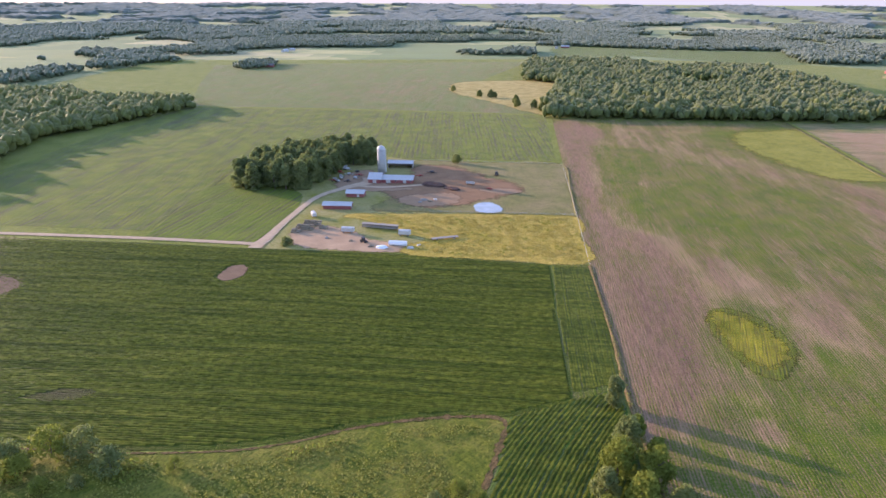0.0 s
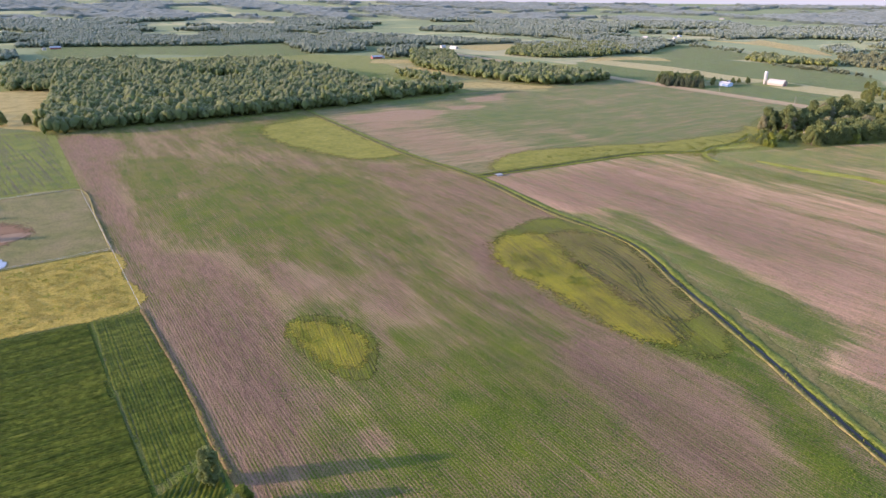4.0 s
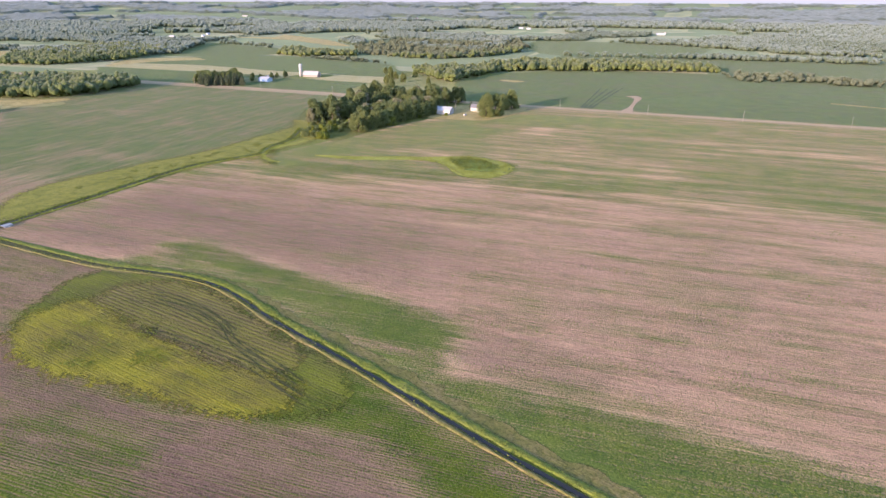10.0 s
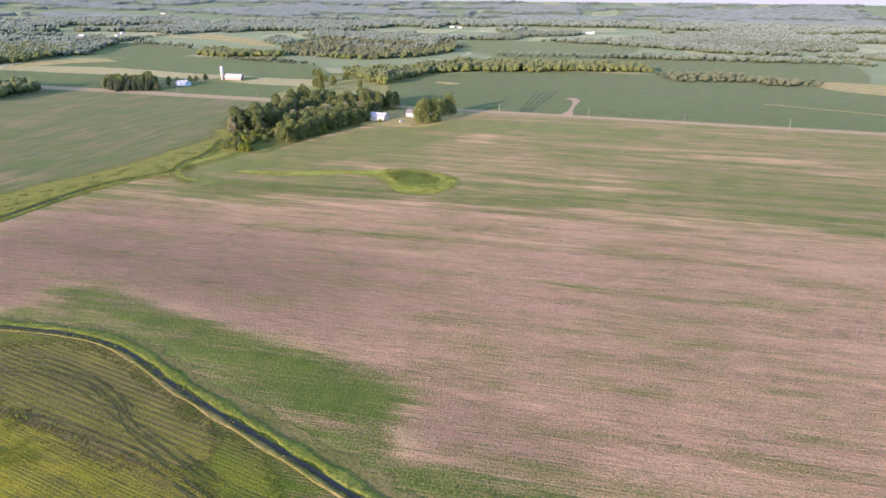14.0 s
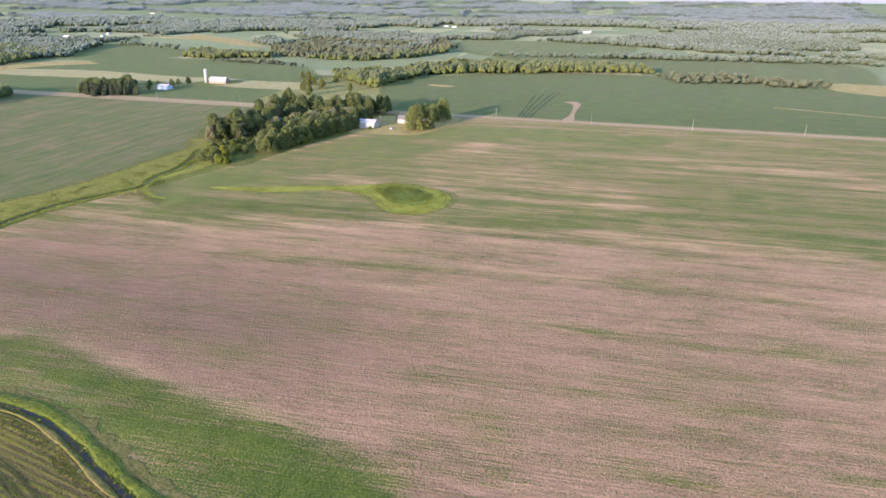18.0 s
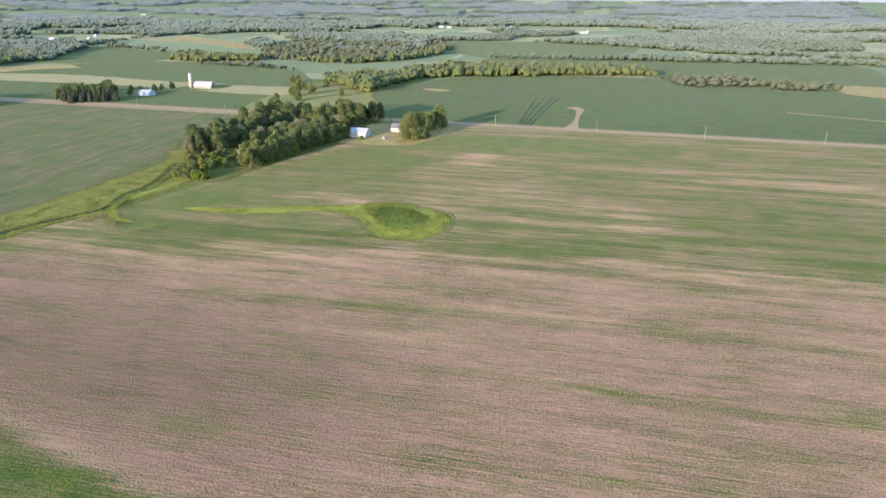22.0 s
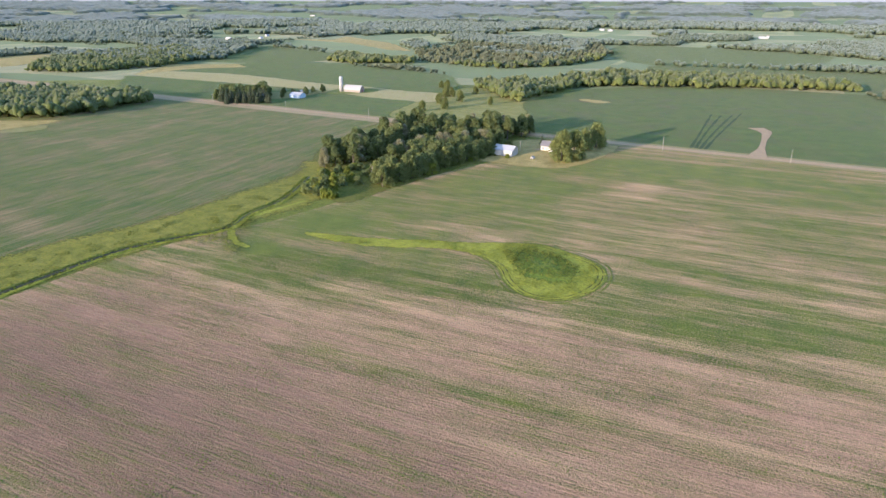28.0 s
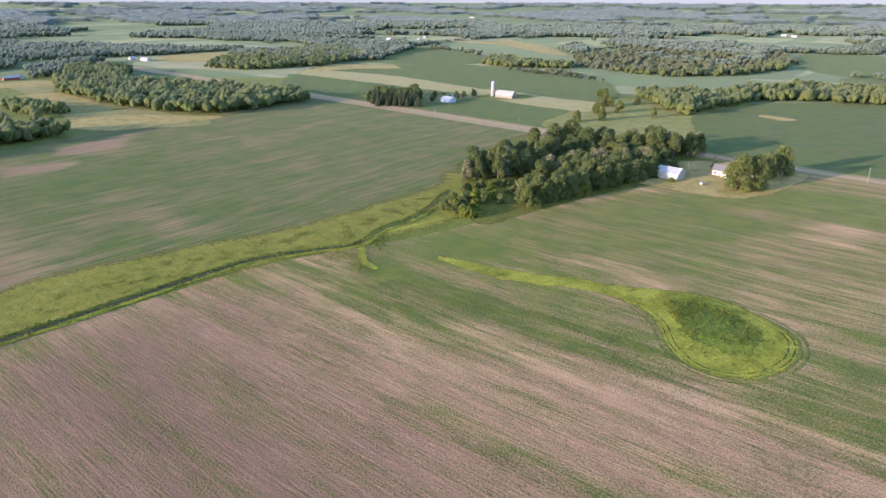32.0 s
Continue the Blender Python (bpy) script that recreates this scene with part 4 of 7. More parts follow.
sheet4("crop_corner", [(-6, 80), (46, 80)], [(20, 160), (40, 168), (57, 176)], [(-6, 80), (12, 131), (20, 160)], [(46, 80), (51, 127), (57, 176)], 14, 24, 0.11, crop("corner_crop_rows", (0.17, 0.13, 0.075), (0.07, 0.14, 0.02), (0.125, 0.2, 0.03), 20.0, rows=1.52, soil2=(0.09, 0.08, 0.05), depth=0.7, streak=0.35, blot=0.15, grain=0.4), "curving crop rows at the field corner", base=0.75)
sheet4("crop_field_northwest", [(-322, 326), (-240, 330), (-156, 322)], [(-289, 738), (-200, 730), (-110, 722)], [(-322, 326), (-314, 443), (-309, 550), (-289, 738)], [(-156, 322), (-150, 416), (-146, 535), (-110, 722)], 40, 60, 0.06, m_corn_nw, "green row crop field beside the wood", base=0.82)
sheet4("crop_field_behind_farm", [(-152, 520), (-24, 490), (86, 484)], [(-110, 722), (0, 708), (108, 690)], [(-152, 520), (-110, 722)], [(86, 484), (108, 690)], 50, 40, 0.07, m_corn_nw, "green crop rows behind the farmyard", base=0.78)
patch("crop_block", [(-150, 316), (-120, 311), (-98, 309), (-90, 330), (-90, 372), (-98, 396), (-133, 403), (-146, 410)], 0.16, m_corn_blk, "small block of green crop rows", "field", base=0.85, ragged=0.4)
sheet4("bean_field_far", [(-289, 745), (-100, 730), (106, 698)], [(-420, 1230), (-100, 1290), (170, 1330)], [(-289, 745), (-350, 950), (-420, 1230)], [(106, 698), (20, 900), (170, 1330)], 50, 40, 0.05, m_bean_far, "broad hazy green field", base=0.9, spots=[(-60, 900, 120, 60, -0.25, 7), (60, 740, 20, 60, -0.3, 100)])
sheet4("soy_field_across_road", [(640, -640), (1000, -560)], [(800, 205), (870, 215), (956, 238), (1093, 186)], [(640, -640), (694, -300), (764, 20), (800, 205)], [(1000, -560), (1040, -417), (1060, -364), (1150, -192), (1180, 0), (1170, 71), (1093, 186)], 40, 60, 0.05, m_soy_e, "even dark green soybean field", base=0.86,
       spots=[(990, 160, 8, 22, -0.8, 100), (983, 80, 6, 14, -0.7, 100), (860, -60, 60, 40, 0.2, 7)])
patch("soy_field_by_farm", [(1030, 840), (999, 631), (980, 520), (940, 422), (926, 328), (851, 326), (816, 335), (832, 399), (868, 560), (884, 650), (930, 760)], 0.06, m_soy_e, "dark green soybean field beside a farm", "field", base=0.95, ragged=1, straight=True)
patch("creek_pasture", [(802, 206), (826, 330), (900, 345), (965, 340), (1040, 300), (1060, 212), (960, 230), (870, 208)], 0.07, m_creek, "bright green creekside pasture", ragged=2)
patch("cut_grain_strip", [(1121, 891), (1106, 695), (1052, 541), (1034, 443), (1003, 346), (961, 324), (928, 331), (943, 407), (982, 507), (1006, 635), (1037, 836)], 0.08, m_oats, "pale cut grain strip", "field", ragged=1, straight=True)
patch("stubble_strip", [(1045, 846), (1196, 904), (1235, 795), (1198, 753), (1149, 816), (1112, 830)], 0.09, m_wild, "golden stubble strip", "field", ragged=2, straight=True)
patch("long_stubble", [(1900, 1104), (1915, 957), (2063, 992), (1835, 757), (1606, 612), (1628, 676), (1806, 857)], 0.1, m_wild, "tan stubble field", "field", ragged=3, straight=True)
patch("broad_soy_field", [(268, 1489), (437, 1467), (665, 1283), (792, 1486), (819, 1618), (653, 1609), (580, 1759), (312, 1742)], 0.09, m_soy_e, "broad green soybean field", "field", base=0.95, ragged=3, fringe=5)
patch("hedge_soy_field", [(1460, 90), (1446, -71), (1425, -247), (1500, -150), (1790, -210), (1940, 60), (1930, 180), (1640, 185)], 0.09, m_soy_e, "green soybean field behind the hedge", "field", base=0.95, ragged=3, fringe=5)
patch("middle_soy_field", [(1010, 345), (1038, 443), (1056, 541), (1110, 695), (1124, 880), (1230, 800), (1290, 690), (1262, 560), (1190, 410), (1120, 370), (1060, 345)], 0.08, m_soy_e, "green field behind the white farm", "field", base=0.95, ragged=3, fringe=5)
patch("north_soy_field", [(1260, 860), (1330, 700), (1470, 720), (1560, 880), (1640, 1010), (1560, 1040), (1420, 950)], 0.08, m_soy_e, "green field beyond the grove", "field", base=0.9, ragged=3, fringe=5)
patch("scrub_side_field", [(1180, -170), (1245, -60), (1260, 20), (1430, 90), (1400, -345), (1380, -520), (1060, -400), (1130, -310)], 0.07, m_soy_e, "pale green strip behind the scrub", "field", base=0.85, ragged=3, fringe=5)
patch("golden_corner", [(1030, -345), (985, -371), (960, -430), (1060, -450), (1098, -400), (1090, -365)], 0.12, m_wild, "golden grass corner", "field", ragged=3, fringe=5)
patch("bare_soy_spot", [(985, 150), (1000, 172), (1010, 168), (998, 140)], 0.13, m_wild, "tan bare spot in the soybeans", ragged=1.5, fringe=3)
patch("golden_yard", [(700, 1050), (757, 1017), (791, 1062), (742, 1102)], 0.1, m_wild, "golden grass by a house", "field", ragged=3, fringe=5)
patch("golden_hill", [(1090, 1235), (1073, 1139), (1189, 1182), (1250, 1261)], 0.1, m_wild, "golden stubble plot", "field", ragged=3, fringe=5)
patch("golden_wood_edge", [(594, 721), (654, 728), (691, 664), (704, 628), (658, 640), (609, 656)], 0.12, m_wild, "golden dry grass at the wood edge", ragged=3, fringe=10)
patch("golden_glade", [(716, 937), (690, 810), (668, 835), (678, 947)], 0.12, m_wild, "golden dry grass in the glade", ragged=3, fringe=8)
patch("far_stubble_plot", [(1067, 1212), (1203, 1190), (1280, 1288), (1158, 1308)], 0.1, m_wild, "tan stubble field", "field", ragged=4)
patch("meadow_by_wood", [(722, 1084), (759, 1027), (706, 907), (688, 641), (653, 613), (612, 704), (643, 808), (693, 972)], 0.07, m_lawn, "yellowed meadow between woods", ragged=3)
patch("wild_grass_field", [(12, 922), (38, 988), (169, 993), (150, 850), (116, 705), (95, 716), (58, 790), (15, 864)], 0.08, m_wild, "dry golden wild grass field", ragged=4, fringe=5)
patch("brush_meadow", [(-150, 140), (-121, 144), (-89, 142), (-59, 143), (-41, 147), (-26, 153), (-10, 157), (6, 159), (18, 157), (14, 144), (11, 131), (-4, 82), (-80, 75), (-160, 90)], 0.05, m_brush, "overgrown brushy meadow", ragged=0.6)
strip("dry_field_edge", [(-121, 145), (-89, 143), (-59, 144), (-41, 148), (-26, 154), (-10, 158), (6, 160), (18, 158), (15, 144), (11, 131), (2, 105)], [0.6, 0.6, 0.8, 1.2, 1.6, 1.2], 0.14, m_edge, "ragged strip of dry brown grass along the crop", "grass", 260, wobble=1.6)
patch("farmyard_grass", [(-95, 300), (-20, 293), (66, 278), (76, 350), (88, 470), (30, 478), (-21, 484), (-60, 500), (-110, 470), (-92, 392), (-88, 350)], 0.03, m_lawn, "worn farmyard grass", ragged=0.5)
patch("pasture", [(-21, 480), (30, 476), (86, 470), (80, 410), (74, 352), (40, 356), (0, 358), (-40, 362), (-20, 400), (-10, 440)], 0.08, m_pasture, "grazed brownish pasture", ragged=1.5, fringe=4)
patch("golden_weed_field", [(-55, 350), (-8, 352), (37, 351), (74, 348), (71, 312), (67, 280), (20, 285), (-20, 292), (-8, 312), (-22, 322), (-40, 340)], 0.14, m_gold, "golden waist-high weed field", ragged=1.2)
patch("bare_yard", [(-78, 320), (-66, 330), (-50, 322), (-35, 308), (-12, 300), (-23, 294), (-50, 296), (-72, 302)], 0.1, m_yard, "bare pinkish earth yard", ragged=1.5, fringe=2.5)
patch("trampled_lot", [(-40, 412), (-20, 430), (-18, 462), (6, 462), (22, 440), (48, 408), (28, 388), (-5, 368), (-28, 386)], 0.13, m_mud, "trampled brown cattle lot", ragged=3.0, fringe=8)
patch("red_earth", [(24, 402), (40, 406), (50, 400), (38, 394)], 0.17, m_worn, "reddish bare earth", ragged=1.0, fringe=1.5)
patch("barn_apron", [(-66, 440), (-52, 452), (-36, 412), (-20, 405), (-50, 400), (-70, 412)], 0.15, m_worn, "dusty barn apron", ragged=1.5, fringe=2.5)
patch("worn_lot", [(-22, 388), (5, 394), (8, 376), (-10, 368), (-26, 376)], 0.16, m_worn, "pale worn earth", ragged=1.5, fringe=2.5)
patch("pond", [(18.5, 367), (22, 374), (29, 374.5), (34, 366), (33.5, 358), (27, 355), (20, 357)], 0.22, m_pond, "small pale farm pond reflecting the sky", "pond", ragged=0.8, dome=0.001, fringe=0.5)
patch("bare_spot", [(-99, 262), (-97, 273), (-91, 274), (-89, 264), (-95, 258)], 0.16, m_hollow, "bare brown washed-out spot", ragged=0.5, fringe=1.0)
patch("bare_corner", [(-262, 316), (-222, 309), (-206, 304), (-208, 290), (-222, 286), (-262, 296)], 0.17, m_pasture, "worn earth at the crop edge", ragged=1.5)
patch("bare_hollow", [(-215, 268), (-186, 258), (-180, 250), (-186, 238), (-215, 232)], 0.17, m_hollow, "bare wet hollow in the crop", ragged=1.5)
patch("oval_weeds", [(105, 227), (114, 231), (123, 220), (124, 201), (113, 184), (106, 183), (102, 197), (101, 213)], 0.1, m_weed_tracks, "oval island of yellow-green weeds", "weeds", ragged=0.6, base=0.8, fringe=2.5)
patch("oval_weed_core", [(106, 224), (112, 226), (119, 215), (120, 202), (113, 191), (108, 192), (105, 205)], 0.15, m_weed_heart, "yellow weed core", "weeds", ragged=0.8, base=0.85, fringe=5)
patch("weed_island", [(216, 205), (224, 236), (242, 248), (268, 252), (280, 242), (277, 214), (262, 184), (238, 146), (222, 122), (208, 122), (202, 138), (204, 160), (208, 190)], 0.1, m_weed_tracks, "long island of green weeds by the ditch", "weeds", ragged=1.5, fringe=7.0, base=0.72)
patch("weed_island_core", [(228, 240), (248, 240), (252, 228), (241, 214), (232, 193), (226, 167), (219, 148), (209, 134), (201, 146), (206, 172), (209, 195), (212, 220)], 0.15, m_weed_heart, "yellow flowering weed heart", "weeds", ragged=2.0, fringe=9, base=0.74)
patch("weed_island_stubble", [(258, 230), (272, 216), (264, 188), (244, 158), (228, 140), (224, 152), (234, 180), (244, 206)], 0.19, m_weed_brown, "brown weed stubble in old rows", "weeds", ragged=2.0, fringe=9, base=0.5)
for rut in ([(256, 223), (257, 207), (249, 187), (237, 168), (226, 148), (214, 130)], [(236, 209), (234, 189), (227, 165), (220, 149), (207, 127)], [(262, 215), (255, 191), (245, 175), (234, 164), (222, 146)], [(264, 224), (262, 205), (252, 184), (240, 167)]):
    for off in (0.0, 2.3):
        strip("wheel_rut", [(x + off, y - off * 0.4) for x, y in rut], 0.5, 0.24, m_rut_and_shade, "dark rut pressed through the weeds", "track", 60, 0, 1.4)
patch("green_tip", [(272, 588), (318, 604), (330, 606), (316, 520), (303, 440), (272, 444), (256, 529)], 0.1, m_meadow, "bright green field corner", ragged=3, fringe=14)
POTHOLE = [(503, 247), (505, 225), (508, 202), (513, 184), (515, 165), (521, 148), (524, 131), (517, 116), (508, 103), (498, 99), (485, 100), (471, 107), (465, 117), (467, 128), (477, 137), (491, 144), (502, 156), (505, 176), (499, 198), (497, 221)]
patch("weed_pothole", POTHOLE, 0.13, m_weed, "yellow weed pothole with a long tail", "weeds", ragged=0.8, fringe=1.5)
patch("reed_core", [(497, 139), (513, 140), (516, 129), (510, 118), (501, 110), (487, 110), (481, 120), (485, 133)], 0.2, m_reed, "dark green reed clump", "reeds", ragged=1.5, dome=0.4, fringe=5)
for wide_, out_, m_ in ((0.3, -2.6, m_rut_and_shade), (0.3, -0.6, m_rut_and_shade), (0.8, 0.8, m_lush), (0.6, 3.0, m_lush)):
    ring = smooth_line(POTHOLE[5:17], 60)
    d = np.gradient(ring, axis=0)
    d /= np.hypot(*d.T)[:, None]
    strip("wheel_track", ring - np.c_[d[:, 1], -d[:, 0]] * out_ * (1 if inside(*(ring[30] - (d[30][1] * -3, d[30][0] * 3)), POTHOLE) else -1), wide_, 0.17, m_, "curved wheel track round the pothole", "track", 150, 0, 1.4)
patch("creek_meadow", [(378, 372), (446, 350), (494, 328), (556, 314), (609, 306), (640, 318), (600, 285), (560, 272), (520, 284), (490, 298), (448, 316), (372, 338), (330, 350)], 0.12, m_meadow, "yellow-green meadow along the creek", ragged=2.0, fringe=11)
strip("bend_grass_rim", [(477, 262), (482, 273), (495, 284), (510, 288), (525, 284), (552, 274)], 3.2, 0.17, m_weed, "bright grass rim of the creek bend", "grass", 80, 0, 1.0)
patch("grove_floor", [(556, 254), (590, 238), (640, 220), (695, 198), (760, 190), (800, 210), (812, 320), (712, 335), (640, 318), (600, 290)], 0.1, m_brush, "rough grass under the grove", ragged=1.5)
patch("homestead_lawn", [(684, 204), (712, 190), (760, 190), (772, 118), (720, 122), (680, 142), (674, 165), (676, 185)], 0.14, m_wild, "dry homestead lawn", ragged=1.0)

# roads, drives and the ditch
strip("gravel_road", ROAD, 10, 0.25, m_road, "pale straight gravel road", "road", 80, 0.1)
strip("dry_road_margin", [(x - 6, y) for x, y in ROAD if y > 250], 22, 0.2, m_margin, "wide dry grass margin of the gravel road", "verge", 50)
strip("road_verge", [(x + 8, y) for x, y in ROAD], 6, 0.18, m_verge, "grassy road verge", "verge", 80)
strip("road_verge_west", [(x - 8, y) for x, y in ROAD], 6, 0.18, m_verge, "grassy road verge", "verge", 80)
strip("farm_lane", [(-330, 324), (-231, 317), (-151, 310), (-95, 303)], 3.6, 0.2, m_track, "pale dirt farm lane", "road", 40, 0.05)
strip("farm_drive", [(-93, 297), (-92, 304), (-90, 313), (-86, 345), (-78, 385), (-62, 408), (-50, 420), (-50, 432)], [7, 5, 4, 4, 4, 5, 8, 11], 0.24, m_track, "pale curved farm driveway", "driveway", 50, 0.05)
strip("yard_lane", [(-58, 412), (-40, 408), (-22, 412), (-5, 418)], 3.4, 0.2, m_track, "dusty yard lane", "driveway", 20)
strip("field_drive", [(756, 12), (785, 6), (820, 0), (860, -6), (880, 0)], [14, 5, 4, 7, 15], 0.3, m_road, "pale field approach", "driveway", 30)
strip("field_track", [(870, -215), (845, -260), (800, -330)], [6, 5, 5], 0.12, m_wild, "tan grassy track", "track", 30)
for line in ([(772, 58), (860, 46), (948, 34)], [(770, 55), (853, 42), (945, 25)], [(768, 52), (851, 36), (951, 14)], [(769, 48), (845, 32), (961, 5)]):
    strip("wet_rut", line, 1.6, 0.12, m_pressed, "dark wet rut through the soybeans", "track", 60, 0, 1.4)
strip("home_drive", [(760, 140), (745, 155), (728, 172)], 5, 0.2, m_road, "worn home drive", "driveway", 20)
strip("fence_row_grass", [(53, 100)] + FENCE[2:6], 1.6, 0.18, m_spoil, "weedy fence row", "grass", 80, 0.2, 0.5)
strip("ditch_water", DITCH[:8] + [(291, 285)], [1.3, 1.3, 1.2, 1.1, 1.0, 0.8, 0.5], 0.16, m_water, "narrow dark drainage ditch water", "ditch", 300, 0, 0.7)
for side, wide in ((1, 3.6), (-1, 1.8)):
    line = smooth_line(DITCH, 60)
    d = np.gradient(line, axis=0)
    d /= np.hypot(*d.T)[:, None]
    strip("ditch_bank", line + side * np.c_[d[:, 1], -d[:, 0]] * (1.0 + wide / 2), wide, 0.1, m_lush if side > 0 else m_rough, "grassy ditch bank", "bank", 240, 0.3, 1.0)
strip("ditch_verge", [(x + 5.0, y - 3.2) for x, y in [(60, -160), (120, -60), (177, 32), (203, 76), (227, 114), (252, 156), (276, 201), (284, 262)]], 6.5, 0.08, m_rough, "rough grassy verge between ditch and beans", "verge", 260, 0, 0.9)
# flat dark strip painted where the sunken ditch would lie in shade
strip("ditch_trench", DITCH[6:], [2.2, 3.0, 3.2, 2.6], 0.19, m_rut_and_shade, "dark strip painted for the shade in the ditch", "ditch", 200, 0, 0.8)
strip("ditch_rim", [(x - 3.4, y + 0.6) for x, y in DITCH[5:10]], 0.6, 0.12, m_pasture, "pale trodden rim of the ditch", "track", 200, 0, 1.4)
# the creek's trench shade, likewise a flat dark strip
strip("creek_trench", [(304, 343), (364, 332), (420, 323), (454, 316), (479, 301), (498, 288)], 3.0, 0.19, m_rut_and_shade, "dark strip painted for the shade in the creek", "ditch", 160, 0, 0.8)
ob = empty("culvert", 319, 335, 0, 15, "small pale concrete culvert over the creek", "culvert")
part("headwall", box(bmesh.new(), -2.2, -1.0, 0, 2.2, -0.6, 1.0, 0.05), m_stave, ob)
part("deck_slab", box(bmesh.new(), -2.4, -0.6, 0.75, 2.4, 2.6, 1.0, 0.05), m_stave, ob)
part("pipe", rod(bmesh.new(), (0, -1.4, 0.4), (0, 2.8, 0.4), 0.45, 0.45, 14), m_tin, ob)
strip("creek_line", [(304, 343), (364, 332), (420, 323), (454, 316), (479, 301), (498, 288), (521, 291), (550, 288), (600, 298)], 0.55, 0.2, m_water, "narrow dark creek channel", "ditch", 60)
for off, m in ((2.8, m_lush), (-2.8, m_weed)):
    strip("creek_bank", [(x, y + off) for x, y in ((308, 343), (364, 332), (420, 323), (454, 316), (479, 301), (498, 288), (521, 291), (550, 288), (600, 298))], 2.6, 0.1, m, "grassy creek bank", "bank", 120, 0.3, 1.0)


# ---- woods ----
BIG_WOOD = [(104, 672), (206, 667), (300, 657), (385, 652), (508, 664), (576, 666), (570, 695), (545, 722), (505, 735), (512, 800), (528, 880), (550, 1010), (520, 1040), (560, 1150), (480, 1190), (400, 1150), (341, 1262), (270, 1300), (165, 1300), (130, 1080), (122, 1000), (175, 965), (150, 890), (118, 750)]
wood("big_wood", scatter(BIG_WOOD, 9.8, 1, holes=[[(335, 930), (395, 905), (400, 985), (345, 1020)]]), m_leaf_wood, "large dense green deciduous wood", fine=True, high=(11, 20))
LEFT_WOOD = [(-322, 326), (-330, 443), (-345, 540), (-319, 624), (-278, 722), (-300, 765), (-372, 755), (-412, 780), (-474, 825), (-545, 830), (-640, 780), (-640, 420)]
wood("west_wood", scatter(LEFT_WOOD, 9.8, 2), m_leaf_wood, "dense sunlit deciduous wood", fine=True, high=(11, 20))
wood("woodlot", scatter([(852, 628), (751, 634), (707, 642), (697, 700), (690, 780), (705, 850), (712, 915), (760, 1020), (800, 1060), (890, 1190), (920, 1090), (860, 1010), (820, 960), (800, 930), (840, 790), (862, 745), (836, 690)], 9.8, 3, holes=[[(818, 785), (846, 785), (846, 812), (818, 812)]]), m_leaf_wood, "dense green woodlot by the road", fine=True, high=(11, 19))
wood("clearing_trees", scatter([(600, 770), (640, 770), (655, 880), (618, 890)], 11, 13, 0.8), m_leaf_wood, "loose group of trees in a clearing", fine=True, high=(9, 15))
wood("tree_belt", scatter([(1085, 325), (1012, 277), (956, 238), (1040, 214), (1110, 192), (1134, 150), (1150, 68), (1178, -65), (1175, -150), (1205, -152), (1240, -69), (1262, 22), (1262, 150), (1200, 200), (1113, 232), (1120, 270)], 9.8, 4), m_leaf_wood, "belt of deciduous trees beyond the soybean field", fine=True, high=(9, 18))
wood("scrub_belt", scatter([(1140, -145), (1053, -167), (1070, -247), (1035, -287), (1035, -344), (1080, -365), (1123, -300), (1170, -259), (1165, -170)], 9, 5, 0.7), m_leaf_scrub, "straggling pale scrub belt", fine=True, high=(4, 10))
wood("wetland_scrub", scatter([(1397, 520), (1325, 424), (1311, 331), (1379, 256), (1539, 194), (1660, 190), (1920, 242), (1840, 540), (1569, 590)], 13, 6, 0.72), m_leaf_tan, "greyish tan wetland scrub", fine=True, high=(6, 13))
wood("wetland_edge_trees", scatter([(1320, 425), (1306, 335), (1379, 250), (1545, 188), (1560, 215), (1400, 285), (1335, 345), (1345, 420)], 12, 16, 0.8), m_leaf_wood, "dark trees edging the wetland", fine=True, high=(8, 15))
wood("far_grove", scatter([(1335, 672), (1298, 603), (1331, 556), (1330, 505), (1410, 530), (1395, 590), (1460, 690), (1440, 715)], 10, 7), m_leaf_wood, "small grove in open fields", fine=True, high=(9, 15))
wood("hedge_row", scatter([(1267, 590), (1194, 404), (1206, 402), (1290, 500), (1280, 586)], 10, 8, 0.7), m_leaf_scrub, "hedge row of small trees", fine=True, high=(5, 9))
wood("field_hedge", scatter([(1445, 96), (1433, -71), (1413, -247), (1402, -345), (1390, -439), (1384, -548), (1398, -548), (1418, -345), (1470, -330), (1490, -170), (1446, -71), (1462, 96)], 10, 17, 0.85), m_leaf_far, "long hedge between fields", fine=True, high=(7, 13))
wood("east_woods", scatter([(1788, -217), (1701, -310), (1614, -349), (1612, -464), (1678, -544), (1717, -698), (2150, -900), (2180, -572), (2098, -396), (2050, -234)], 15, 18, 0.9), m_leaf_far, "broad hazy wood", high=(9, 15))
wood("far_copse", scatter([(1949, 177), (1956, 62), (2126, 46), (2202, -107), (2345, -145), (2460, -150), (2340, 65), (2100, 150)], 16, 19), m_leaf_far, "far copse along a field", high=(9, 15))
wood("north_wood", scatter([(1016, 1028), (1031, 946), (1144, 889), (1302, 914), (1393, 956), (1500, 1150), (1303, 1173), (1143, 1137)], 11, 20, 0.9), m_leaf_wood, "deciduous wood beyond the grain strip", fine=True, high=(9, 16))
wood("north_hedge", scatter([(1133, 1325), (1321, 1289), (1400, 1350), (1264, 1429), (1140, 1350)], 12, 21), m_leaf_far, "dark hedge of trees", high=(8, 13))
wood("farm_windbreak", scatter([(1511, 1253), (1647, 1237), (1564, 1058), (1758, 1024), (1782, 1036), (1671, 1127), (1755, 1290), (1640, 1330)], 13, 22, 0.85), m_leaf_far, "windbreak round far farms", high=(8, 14))
